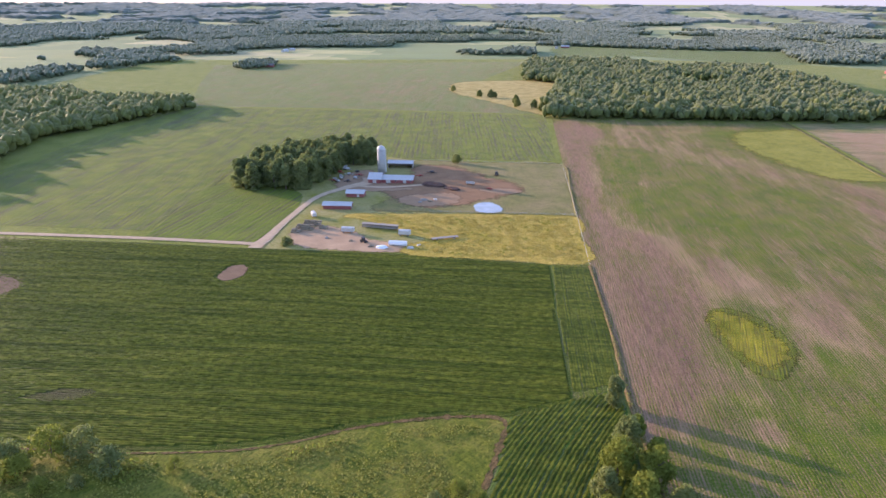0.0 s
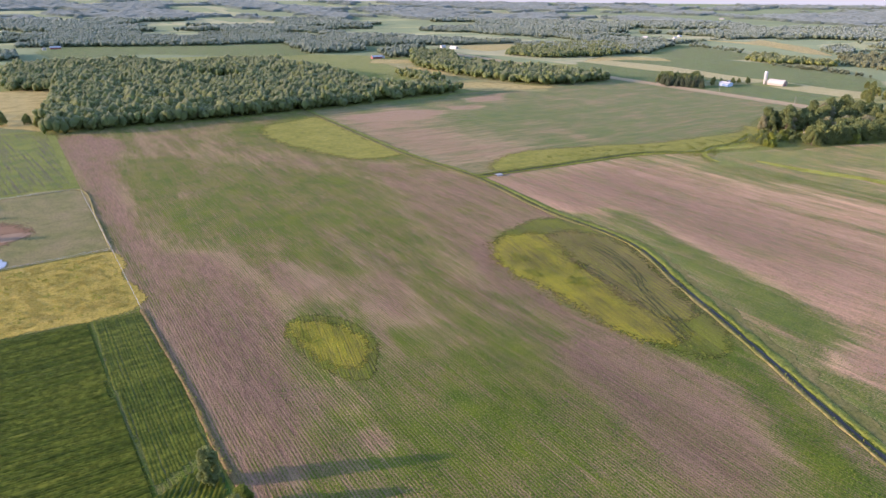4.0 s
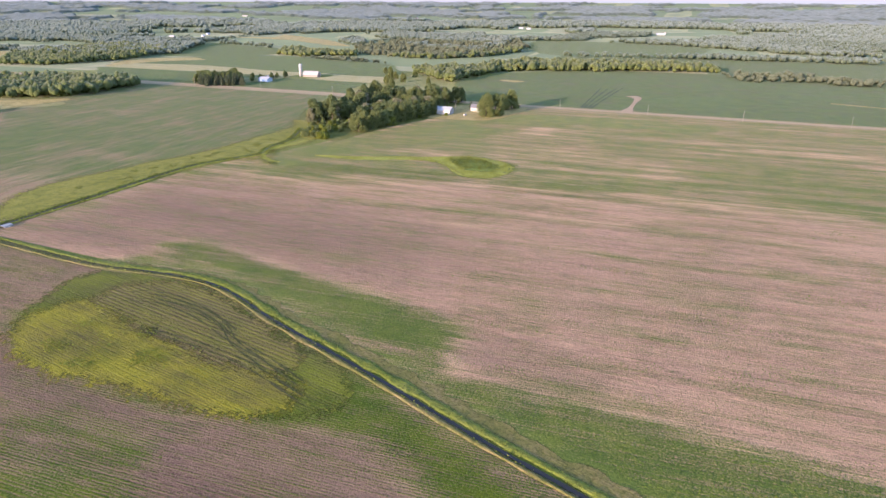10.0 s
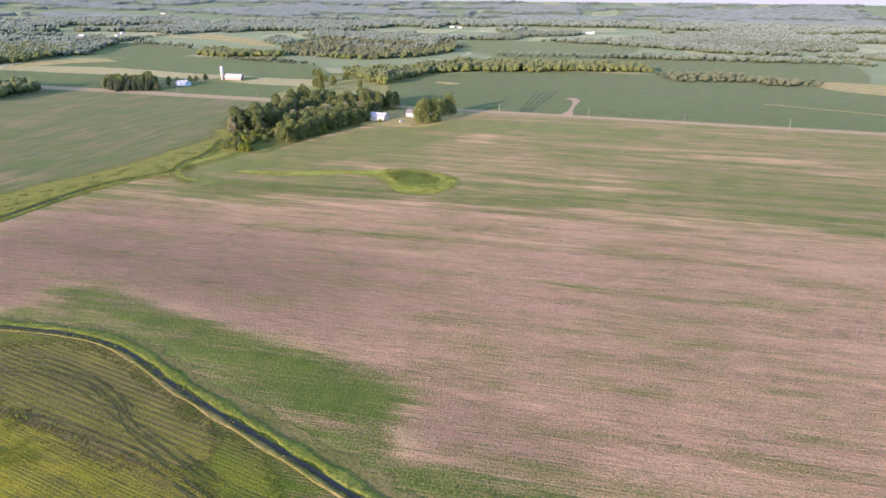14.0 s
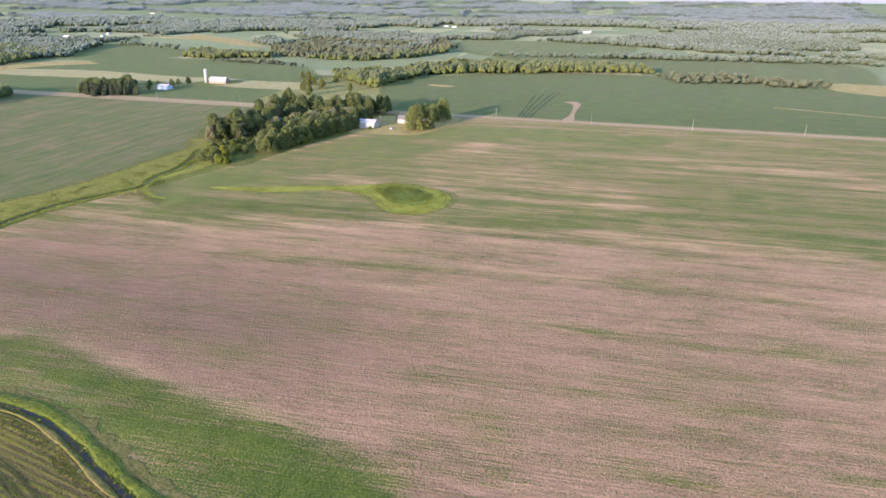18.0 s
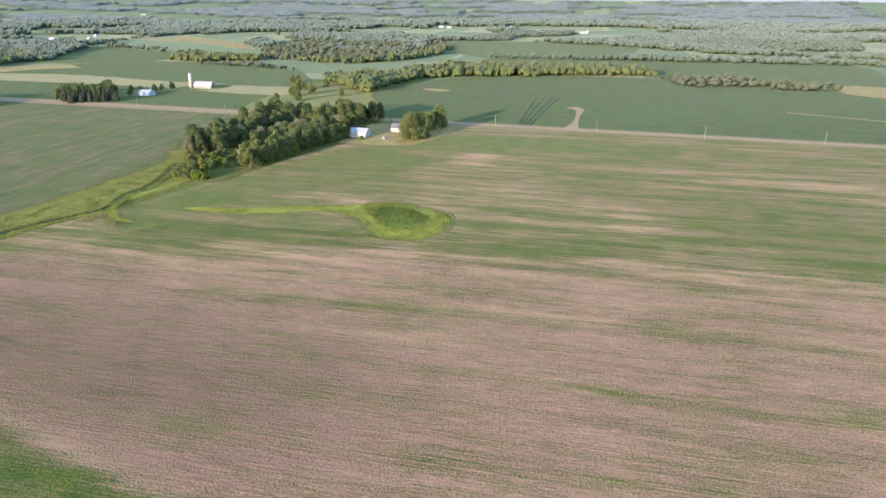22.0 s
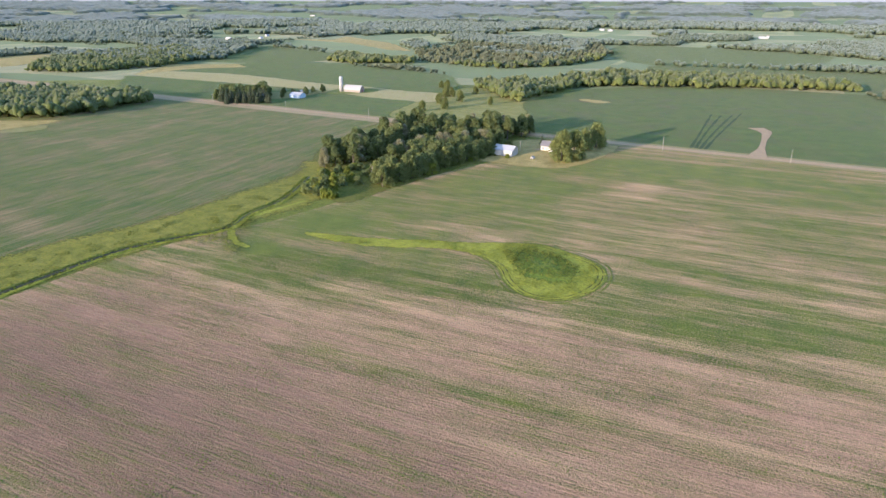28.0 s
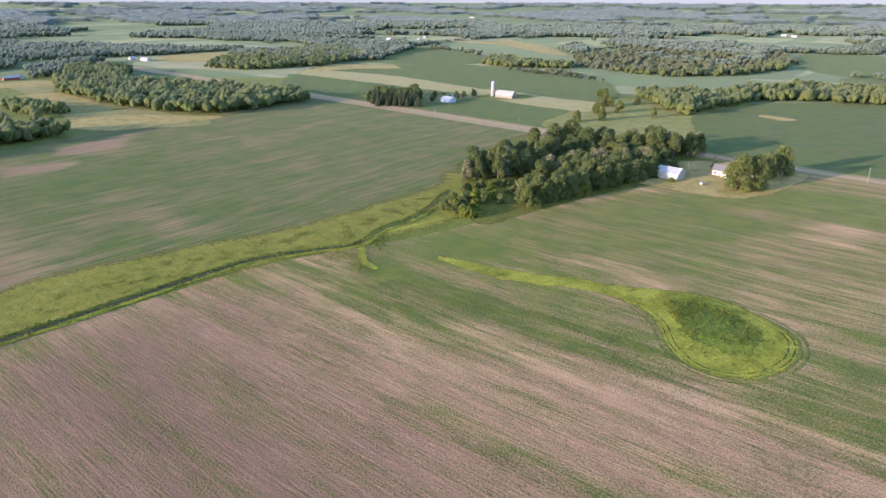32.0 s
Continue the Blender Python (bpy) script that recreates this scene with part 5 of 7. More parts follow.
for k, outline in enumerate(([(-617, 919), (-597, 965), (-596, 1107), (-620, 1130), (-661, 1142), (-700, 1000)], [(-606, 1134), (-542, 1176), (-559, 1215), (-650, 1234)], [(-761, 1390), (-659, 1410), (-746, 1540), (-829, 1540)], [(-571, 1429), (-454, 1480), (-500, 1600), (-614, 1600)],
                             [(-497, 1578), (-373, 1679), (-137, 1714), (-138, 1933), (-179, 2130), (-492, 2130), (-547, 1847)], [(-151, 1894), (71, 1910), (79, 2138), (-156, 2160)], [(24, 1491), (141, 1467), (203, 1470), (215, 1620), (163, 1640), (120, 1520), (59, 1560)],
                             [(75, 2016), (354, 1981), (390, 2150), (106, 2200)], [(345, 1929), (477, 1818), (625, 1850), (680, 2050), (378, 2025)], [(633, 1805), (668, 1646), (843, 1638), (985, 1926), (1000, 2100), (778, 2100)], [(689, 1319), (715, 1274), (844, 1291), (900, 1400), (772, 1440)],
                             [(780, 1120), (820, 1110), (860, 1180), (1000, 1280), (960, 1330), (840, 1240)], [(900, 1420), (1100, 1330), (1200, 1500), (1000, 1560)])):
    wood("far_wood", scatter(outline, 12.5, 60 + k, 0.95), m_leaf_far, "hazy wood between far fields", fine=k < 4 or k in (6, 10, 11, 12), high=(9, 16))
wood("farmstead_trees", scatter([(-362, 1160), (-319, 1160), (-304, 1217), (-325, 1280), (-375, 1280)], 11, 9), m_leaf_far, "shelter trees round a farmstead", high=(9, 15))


def wooded(x, y):
    """Where the far land is wooded: higher is denser."""
    return noise.noise((x / 330, y / 520, 0.7)) + 0.5 * noise.noise((x / 120, y / 150, 4.2)) + 0.35 * abs(noise.noise((x / 700, y / 90, 9.0)))


def far_spots(step, near, edge, level, seed, open_land=()):
    gx, gy = np.meshgrid(np.arange(-2000, 3200, step), np.arange(-2400, 3200, step * 0.87))
    rng = np.random.default_rng(seed)
    x, y = gx.ravel() + rng.normal(0, step * 0.25, gx.size), gy.ravel() + rng.normal(0, step * 0.25, gx.size)
    r, a = np.hypot(x - 200, y - 250), np.arctan2(x - 200, y - 250)
    ok = (r > near) & (r < edge) & (a > -0.75) & (a < 2.35)
    for outline in open_land:
        ok &= ~inside(x, y, outline)
    return [(px, py) for px, py in zip(x[ok], y[ok]) if wooded(px, py) > level]


def canopy(name, step, near, edge, level, material, label):
    """Far woods as one uneven canopy: a mesh of treetops with leafy skirts to the ground."""
    gx, gy = np.meshgrid(np.arange(-2700, 4700, step), np.arange(-3300, 4800, step * 1.15))
    rng = np.random.default_rng(31)
    gx, gy = gx + rng.normal(0, step * 0.2, gx.shape), gy + rng.normal(0, step * 0.2, gx.shape)
    r, a = np.hypot(gx - 200, gy - 250), np.arctan2(gx - 200, gy - 250)
    ok = (r > near) & (r < edge) & (a > -0.75) & (a < 2.35)
    high = np.zeros(gx.shape)
    for i, j in zip(*np.nonzero(ok)):
        x, y = gx[i, j], gy[i, j]
        v = wooded(x, y)
        if v > level + 0.04 * noise.noise((x / 40, y / 40, 1.0)):
            high[i, j] = 9.5 + 5.5 * noise.noise((x / 16, y / 16, 3.0)) + 3.5 * noise.noise((x / 90, y / 90, 5.0)) + rng.normal(0, 1.9)
    k = np.arange(gx.size).reshape(gx.shape)
    some = (high[:-1, :-1] > 0) | (high[:-1, 1:] > 0) | (high[1:, 1:] > 0) | (high[1:, :-1] > 0)
    faces = np.stack([k[:-1, :-1], k[:-1, 1:], k[1:, 1:], k[1:, :-1]], -1)[some]
    used, faces = np.unique(faces, return_inverse=True)
    verts = np.stack([gx, gy, ground_z(gx, gy) + np.where(high > 0, high, -1.0)], -1).reshape(-1, 3)[used]
    me = mesh_of(name, verts, faces.reshape(-1, 4).tolist(), material, True)
    if sum(f.normal.z for f in me.polygons) < 0:
        me.flip_normals()
    return tagged(new(name, me), label, "woodland", kind="stuff")


OPEN = [[(-900, 300), (-300, 1000), (-640, 1480), (-300, 1800), (240, 1800), (620, 1640), (820, 1630), (660, 1270), (640, 1000), (1000, 900), (1260, 860), (1640, 1010), (1480, 720), (1300, 300), (1000, -600), (0, -600)],
        [(1200, 560), (1180, 410), (1330, 690), (1480, 720), (1600, 900), (1700, 1030), (1800, 1010), (2200, 930), (2388, 930), (2205, 752), (1802, 720), (1600, 600), (1400, 520)], [(1000, -650), (1440, -560), (1460, -60), (1400, 250), (1920, 260), (1960, 60), (1790, -210), (1610, -350), (1500, -640)], [(1090, 1235), (1040, 1139), (1189, 1152), (1280, 1261), (1280, 1308), (1158, 1308)]]
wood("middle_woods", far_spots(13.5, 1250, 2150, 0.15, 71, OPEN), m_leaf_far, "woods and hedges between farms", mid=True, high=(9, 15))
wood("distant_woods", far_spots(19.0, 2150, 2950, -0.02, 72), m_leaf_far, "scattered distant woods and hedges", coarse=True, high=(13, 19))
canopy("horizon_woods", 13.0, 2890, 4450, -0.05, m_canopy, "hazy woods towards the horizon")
# lone trees and short hedges among the nearer fields
rng = np.random.default_rng(12)
spots = []
for k in range(60):
    x, y = rng.uniform(1350, 2150), rng.uniform(-500, 1500)
    if abs(noise.noise((x / 300, y / 300, 2.0))) < 0.12 and math.hypot(x - 200, y - 250) > 1350:
        turn_ = rng.uniform(-0.2, 0.2) + (1.57 if k % 2 else 0.1)
        spots += [(x + 14 * i * math.sin(turn_), y + 14 * i * math.cos(turn_)) for i in range(int(rng.integers(2, 14)))]
wood("field_trees", spots, m_leaf_far, "lone trees and short hedges between far fields", high=(5, 10))


# ---- buildings ----
def gable(name, x, y, turn, long, deep, high, rise, walls, roof, label, category="shed", open_front=False, doors=(), windows=(), gambrel=False, z=0.0, eave=0.5):
    """A building with its ridge along its length: four walls, two roof slopes, doors and windows."""
    ob = empty(name, x, y, z, turn, label, category)
    L, D = long / 2, deep / 2
    if gambrel:
        prof = [(-D, 0), (D, 0), (D, high), (D * 0.55, high + rise * 0.62), (0, high + rise), (-D * 0.55, high + rise * 0.62), (-D, high)]
    else:
        prof = [(-D, 0), (D, 0), (D, high), (0, high + rise), (-D, high)]
    for s in (-1, 1):
        bm = prism(bmesh.new(), prof, s * (L - 0.2), s * L)
        bmesh.ops.rotate(bm, verts=bm.verts, cent=(0, 0, 0), matrix=Matrix.Rotation(radians(90), 3, "Z"))
        part("gable_wall", bm, walls, ob)
    for s in (-1, 1):
        if s < 0 and open_front:
            for k in range(5):
                px = -L + 0.2 + k * (long - 0.4) / 4
                part("post", box(bmesh.new(), px - 0.12, -D, 0, px + 0.12, -D + 0.24, high), m_greywood, ob)
            part("header_beam", box(bmesh.new(), -L, -D + 0.02, high - 0.35, L, -D + 0.2, high - 0.01), walls, ob)
        else:
            part("side_wall", box(bmesh.new(), -L + 0.2, s * D - (0.2 if s > 0 else 0), 0, L - 0.2, s * D + (0.2 if s < 0 else 0), high), walls, ob)
    slopes = [(D + eave, high - eave * rise / D * (1 if not gambrel else 0.9), D * 0.55, high + rise * 0.62), (D * 0.55, high + rise * 0.62, 0, high + rise)] if gambrel else [(D + eave, high - eave * rise / D, 0, high + rise)]
    for s in (-1, 1):
        for a, za, b, zb in slopes:
            bm = bmesh.new()
            prism(bm, [(s * a, za + 0.02), (s * b, zb + 0.02), (s * b, zb + 0.16), (s * a, za + 0.16)], -L - eave, L + eave)
            bmesh.ops.rotate(bm, verts=bm.verts, cent=(0, 0, 0), matrix=Matrix.Rotation(radians(90), 3, "Z"))
            slope = part("roof_slope", bm, roof, ob)
            if b == 0 and long > 9:
                for k in range(1, int(long // 3)):
                    rx = -L + k * long / int(long // 3)
                    bm = bmesh.new()
                    prism(bm, [(s * a, za + 0.16), (s * b, zb + 0.16), (s * b, zb + 0.22), (s * a, za + 0.22)], rx - 0.06, rx + 0.06)
                    bmesh.ops.rotate(bm, verts=bm.verts, cent=(0, 0, 0), matrix=Matrix.Rotation(radians(90), 3, "Z"))
                    part("roof_seam", bm, roof, slope)
    part("ridge_cap", box(bmesh.new(), -L - eave, -0.22, high + rise + 0.1, L + eave, 0.22, high + rise + 0.24, 0.04), roof, ob)
    for side, at, w, h, m in doors:
        bm = bmesh.new()
        if side in "SN":
            yy = -D if side == "S" else D
            box(bm, at - w / 2, yy - 0.06, 0.02, at + w / 2, yy + 0.06, h)
        else:
            xx = -L if side == "W" else L
            box(bm, xx - 0.06, at - w / 2, 0.02, xx + 0.06, at + w / 2, h)
        part("door", bm, m, ob)
    for side, at, zz, w, h in windows:
        bm, gl = bmesh.new(), bmesh.new()
        if side in "SN":
            yy = -D if side == "S" else D
            box(bm, at - w / 2 - 0.1, yy - 0.07, zz - 0.1, at + w / 2 + 0.1, yy + 0.07, zz + h + 0.1)
            box(gl, at - w / 2, yy - 0.085, zz, at + w / 2, yy + 0.085, zz + h)
        else:
            xx = -L if side == "W" else L
            box(bm, xx - 0.07, at - w / 2 - 0.1, zz - 0.1, xx + 0.07, at + w / 2 + 0.1, zz + h + 0.1)
            box(gl, xx - 0.085, at - w / 2, zz, xx + 0.085, at + w / 2, zz + h)
        win = part("window", bm, m_white, ob)
        part("pane", gl, m_glass, win)
    return ob


def silo(name, x, y, r, h, material, label, hoops=14):
    ob = empty(name, x, y, 0, 0, label, "silo")
    bm = rod(bmesh.new(), (0, 0, 0), (0, 0, h - r), r, r, 32)
    for f in bm.faces:
        f.smooth = len(f.verts) == 4
    part("barrel", bm, material, ob)
    bm = bmesh.new()
    bmesh.ops.create_uvsphere(bm, u_segments=32, v_segments=14, radius=r * 1.03, matrix=Matrix.Translation((0, 0, h - r)))
    bmesh.ops.delete(bm, geom=[v for v in bm.verts if v.co.z < h - r - 0.02], context="VERTS")
    for f in bm.faces:
        f.smooth = True
    part("dome", bm, m_dome, ob, "smooth white dome")
    for k in range(hoops):
        z = 0.6 + k * (h - r - 1.0) / hoops
        bm = bmesh.new()
        ring = [[bm.verts.new(((r + o) * math.cos(a), (r + o) * math.sin(a), z + dz)) for a in np.linspace(0, 2 * math.pi, 32, endpoint=False)] for o, dz in ((0.0, 0), (0.05, 0), (0.05, 0.1), (0.0, 0.1))]
        for a in range(3):
            for i in range(32):
                bm.faces.new((ring[a][i], ring[a][(i + 1) % 32], ring[a + 1][(i + 1) % 32], ring[a + 1][i]))
        part("hoop", bm, m_tin, ob)
    part("chute", box(bmesh.new(), r - 0.1, -0.5, 0.5, r + 0.75, 0.5, h - r), m_dome, ob, "white unloading chute")
    return ob


def wheel(parent, x, y, z, r, w, m=None):
    t = part("wheel", rod(bmesh.new(), (x, y - w / 2, z), (x, y + w / 2, z), r, r, 16), m_tyre, parent)
    part("rim", rod(bmesh.new(), (x, y - w / 2 - 0.02, z), (x, y + w / 2 + 0.02, z), r * 0.55, r * 0.55, 12), m or m_white, t)


def wagon(x, y, turn, long, wide, high, material, label, roofed=False, group="farm wagons"):
    ob = empty("farm_wagon", x, y, 0, turn, label, "wagon", group)
    part("deck", box(bmesh.new(), -long / 2, -wide / 2, 0.85, long / 2, wide / 2, 1.05), m_greywood, ob)
    part("chassis", box(bmesh.new(), -long / 2 - 1.0, -0.15, 0.55, long / 2 - 0.3, 0.15, 0.8), m_dark, ob)
    if high:
        for s in (-1, 1):
            part("side_board", box(bmesh.new(), -long / 2, s * wide / 2 - 0.05, 1.05, long / 2, s * wide / 2 + 0.05, 1.05 + high), material, ob)
            part("end_board", box(bmesh.new(), s * long / 2 - 0.05, -wide / 2, 1.05, s * long / 2 + 0.05, wide / 2, 1.05 + high), material, ob)
        if roofed:
            bm = prism(bmesh.new(), [(-wide / 2 - 0.1, 1.05 + high), (wide / 2 + 0.1, 1.05 + high), (wide / 4, 1.35 + high), (-wide / 4, 1.35 + high)], -long / 2 - 0.1, long / 2 + 0.1)
            bmesh.ops.rotate(bm, verts=bm.verts, cent=(0, 0, 0), matrix=Matrix.Rotation(radians(90), 3, "Z"))
            part("roof", bm, m_tin, ob)
    for sx in (-1, 1):
        for sy in (-1, 1):
            wheel(ob, sx * long * 0.33, sy * (wide / 2 - 0.2), 0.45, 0.45, 0.28)
    return ob


def tractor(x, y, turn, material, label):
    ob = empty("tractor", x, y, 0, turn, label, "tractor", "farm machines")
    part("engine_hood", box(bmesh.new(), 0.2, -0.4, 0.8, 2.1, 0.4, 1.6, 0.12), material, ob)
    part("cab", box(bmesh.new(), -1.2, -0.75, 1.2, 0.2, 0.75, 2.6, 0.15), m_glass, ob)
    part("cab_roof", box(bmesh.new(), -1.35, -0.85, 2.6, 0.35, 0.85, 2.75, 0.05), material, ob)
    part("chassis", box(bmesh.new(), -1.4, -0.3, 0.5, 2.0, 0.3, 0.85), m_dark, ob)
    for s in (-1, 1):
        wheel(ob, -0.9, s * 0.95, 0.85, 0.85, 0.45, material)
        wheel(ob, 1.5, s * 0.8, 0.5, 0.5, 0.3, material)
    return ob


def implement(x, y, turn, seed, material, label):
    """A towed field implement: frame, toolbar, tines, two wheels."""
    rng = np.random.default_rng(seed)
    long, wide = rng.uniform(3, 6), rng.uniform(2.2, 3.6)
    ob = empty("field_implement", x, y, 0, turn, label, "implement", "parked implements")
    part("drawbar", box(bmesh.new(), -long / 2 - 1.6, -0.12, 0.5, long / 2, 0.12, 0.7), material, ob)
    for k in range(3):
        px = -long / 2 + k * long / 2
        part("toolbar", box(bmesh.new(), px - 0.12, -wide / 2, 0.62, px + 0.12, wide / 2, 0.84), material, ob)
        bm = bmesh.new()
        for j in range(5):
            rod(bm, (px, -wide / 2 + j * wide / 4, 0.6), (px - 0.3, -wide / 2 + j * wide / 4, 0.0), 0.05, 0.03, 5)
        part("tines", bm, m_dark, ob)
    part("hopper", box(bmesh.new(), -long * 0.2, -wide * 0.4, 0.85, long * 0.2, wide * 0.4, 0.85 + rng.uniform(0.3, 1.0), 0.1), material, ob)
    for s in (-1, 1):
        wheel(ob, 0, s * wide / 2, 0.42, 0.42, 0.25)
    return ob


def heap(name, x, y, turn, long, wide, high, material, label, category="pile", seed=1):
    """A low uneven heap."""
    bm = bmesh.new()
    bmesh.ops.create_icosphere(bm, subdivisions=3, radius=1.0)
    for v in bm.verts:
        f = 1 + 0.35 * noise.noise((v.co.x * 2 + seed, v.co.y * 2, v.co.z * 2)) + 0.15 * noise.noise((v.co.x * 6, v.co.y * 6 + seed, v.co.z * 6))
        v.co = Vector((v.co.x * f * long / 2, v.co.y * f * wide / 2, max(v.co.z, -0.05) * f * high))
    me = bpy.data.meshes.new(name)
    bm.to_mesh(me)
    bm.free()
    me.materials.append(material)
    ob = new(name, me)
    ob.matrix_basis = pose(x, y, 0.1, 0, 0, -turn)
    return tagged(ob, label, category)


# the red farm
gable("red_barn", -30.5, 423, 4, 21, 9, 2.5, 1.9, m_red, m_tin, "long low red barn with a grey metal roof", "barn", doors=(("S", -6, 3, 2.6, m_white), ("S", 5, 2, 2.2, m_white)), windows=(("S", -1, 1.2, 1.0, 0.9), ("S", 9, 1.2, 1.0, 0.9)))
gable("red_barn_wing", -45.4, 425, 4, 8.4, 14, 2.9, 2.6, m_red, m_tin, "red barn wing with a grey metal roof beside the silo", "barn", doors=(("S", 0, 2.4, 2.4, m_white),))
silo("concrete_silo", -43.6, 446, 2.75, 19.6, m_stave, "tall grey concrete stave silo with a white dome")
gable("open_machine_shed", -31, 464, 5, 18, 9, 3.6, 1.2, m_greywood, m_tin, "open-fronted machine shed with a pale metal roof", open_front=True)
gable("small_red_shed", -54.5, 389, 5, 11, 7, 2.5, 1.3, m_red, m_tin, "small red shed with a pale metal roof", doors=(("S", 2, 1.6, 2.0, m_white),))
gable("long_red_shed", -62, 364, 3, 16.5, 6.5, 2.4, 1.2, m_red, m_tin, "long low red shed with a pale metal roof", doors=(("E", 0, 1.6, 2.0, m_white),))
wagon(-50, 320.5, 8, 6.5, 2.5, 1.9, m_white, "roofed grey-white chopper wagon on bare earth", True)
wagon(-20, 316.5, 8, 6.0, 2.5, 1.9, m_white, "roofed grey-white chopper wagon in weeds", True)
wagon(1, 311.5, -16, 14, 2.6, 0.0, m_greywood, "long flat hay wagon with a grey deck")
wagon(-73, 347, 70, 5.0, 2.2, 1.5, m_white, "small white truck box on wheels", True)
for k in range(3):
    ob = empty("feed_bunk", -40.5 + k * 6.6, 329.5 - k * 1.6, 0.1, 12, "weathered grey wooden feed bunk in weeds", "feed bunk", "feed bunks")
    part("floor_board", box(bmesh.new(), -3.2, -1.2, 0.4, 3.2, 1.2, 0.55), m_greywood, ob)
    for s in (-1, 1):
        part("side_board", box(bmesh.new(), -3.2, s * 1.2 - 0.06, 0.55, 3.2, s * 1.2 + 0.06, 1.25), m_greywood, ob)
        for e in (-2.9, 2.9):
            part("leg", box(bmesh.new(), e - 0.1, s * 1.0 - 0.1, 0, e + 0.1, s * 1.0 + 0.1, 0.4), m_greywood, ob)
    part("roof_board", box(bmesh.new(), -3.3, -1.5, 2.1, 3.3, 1.5, 2.2), m_greywood, ob)
    for e in (-3.0, 3.0):
        part("roof_post", box(bmesh.new(), e - 0.08, -0.08, 0.5, e + 0.08, 0.08, 2.1), m_greywood, ob)
bm = bmesh.new()
for k in range(7):
    rod(bm, (-4.6 + k * 1.3, 0, 1.1), (-3.32 + k * 1.3, 0, 1.1), 1.25, 1.3, 14)
ob = empty("bale_tube", -22.5, 302, 0.12, 6, "row of round bales wrapped in white plastic", "bale")
part("wrapped_bales", bm, m_plastic, ob)
heap("plastic_sheet", -30.5, 298.5, 10, 6.5, 4, 1.1, m_plastic, "crumpled white plastic sheet on bare ground", "sheet", 3)
tractor(-40, 306, 40, m_dark, "dark old tractor on bare earth")
for k, (x, y, long, wide, rows_) in enumerate(((-71, 333, 10, 5, 2), (-73, 326, 11, 5, 2), (-77, 321, 6, 4, 1), (-64, 327, 5, 3, 1))):
    ob = empty("hay_stack", x, y, 0.1, 10, "stack of weathered grey hay bales on bare earth", "hay stack", "stored hay")
    rng = np.random.default_rng(k)
    for lv in range(rows_ + 1):
        for i in range(int(long / 2.4) - lv % 2):
            for j_ in range(max(1, int(wide / 1.3) - lv)):
                bx, by = -long / 2 + 1.2 + 2.4 * i + rng.normal(0, 0.1) + 0.5 * lv, -wide / 2 + 0.65 + 1.3 * j_ + 0.4 * lv + rng.normal(0, 0.06)
                part("bale", box(bmesh.new(), bx - 1.15, by - 0.6, lv * 1.0, bx + 1.15, by + 0.6, lv * 1.0 + 0.98, 0.12), m_hay, ob)
for k, (x, y, t) in enumerate(((-74, 423, 30), (-70, 432, 80), (-64, 421, 10), (-60, 430, 60), (-73, 445, 20), (-66, 440, 5), (-61, 447, 70), (-69, 454, 40), (-58, 438, 15))):
    implement(x, y, t, k, (m_rustred, m_white, m_dark, m_tin)[k % 4], ("rusty red", "faded white", "dark steel", "grey metal")[k % 4] + " field implement parked by the trees")
for k, (x, y) in enumerate(((-16, 437), (-8, 446), (30, 404))):
    implement(x, y, 25 * k, 20 + k, (m_rustred, m_dark, m_rustred)[k], "rusty field implement on trampled earth")
tractor(37, 440, 110, m_dark, "dark tractor standing in the pasture")
wagon(18, 416, 20, 5.5, 2.2, 0.9, m_white, "small white feed wagon in the pasture")
for x, y, t in zip(*np.array([(-80, 438), (-77, 449), (-70, 431), (-71, 457), (-72, 423)]).T, (70, 80, 75, 95, 60)):
    wagon(float(x), float(y), t, 9.0, 1.6, 0.7, m_white, "long low white hay wagon by the farmyard trees")
heap("manure_heap", -6, 413, 20, 17, 8, 2.2, m_manure, "dark brown manure heap", "pile", 5)
heap("manure_mound", 6, 404, 30, 12, 6, 1.4, m_manure, "dark brown manure heap", "pile", 6)
for k, (x, y, s) in enumerate(((-12, 380, 2.2), (-8, 377, 1.8), (-5, 381, 1.5), (-14, 375, 1.6), (-36, 300, 1.6), (-16, 298, 1.8), (-60, 312, 1.4), (-47, 308, 1.3), (-12, 302, 1.2))):
    heap("rubble_heap", x, y, 40 * k, s * 2, s * 1.4, s * 0.5, (m_greywood, m_hay, m_white)[k % 3], "small heap of farm rubble on bare earth", "pile", 10 + k)


def fence(name, line, label, gap=5.0):
    p = straight_line(line, max(2, int(sum(math.dist(a, b) for a, b in zip(line, line[1:])) / gap)))
    ob = empty(name, *p[0], 0, 0, label, "fence")
    bm = rod(bmesh.new(), (0, 0, 0), (0, 0, 1.35), 0.09, 0.08, 6)
    me = bpy.data.meshes.new("post")
    bm.to_mesh(me)
    bm.free()
    me.materials.append(m_greywood)
    for x, y in p:
        o = new("post", me)
        o.parent, o.location = ob, (x - p[0][0], y - p[0][1], 0)
    for z in (0.5, 0.85, 1.2):
        bm = bmesh.new()
        for a, b in zip(p, p[1:]):
            rod(bm, (*(a - p[0]), z), (*(b - p[0]), z), 0.02, 0.02, 4)
        part("wire", bm, m_tin, ob)
    return ob


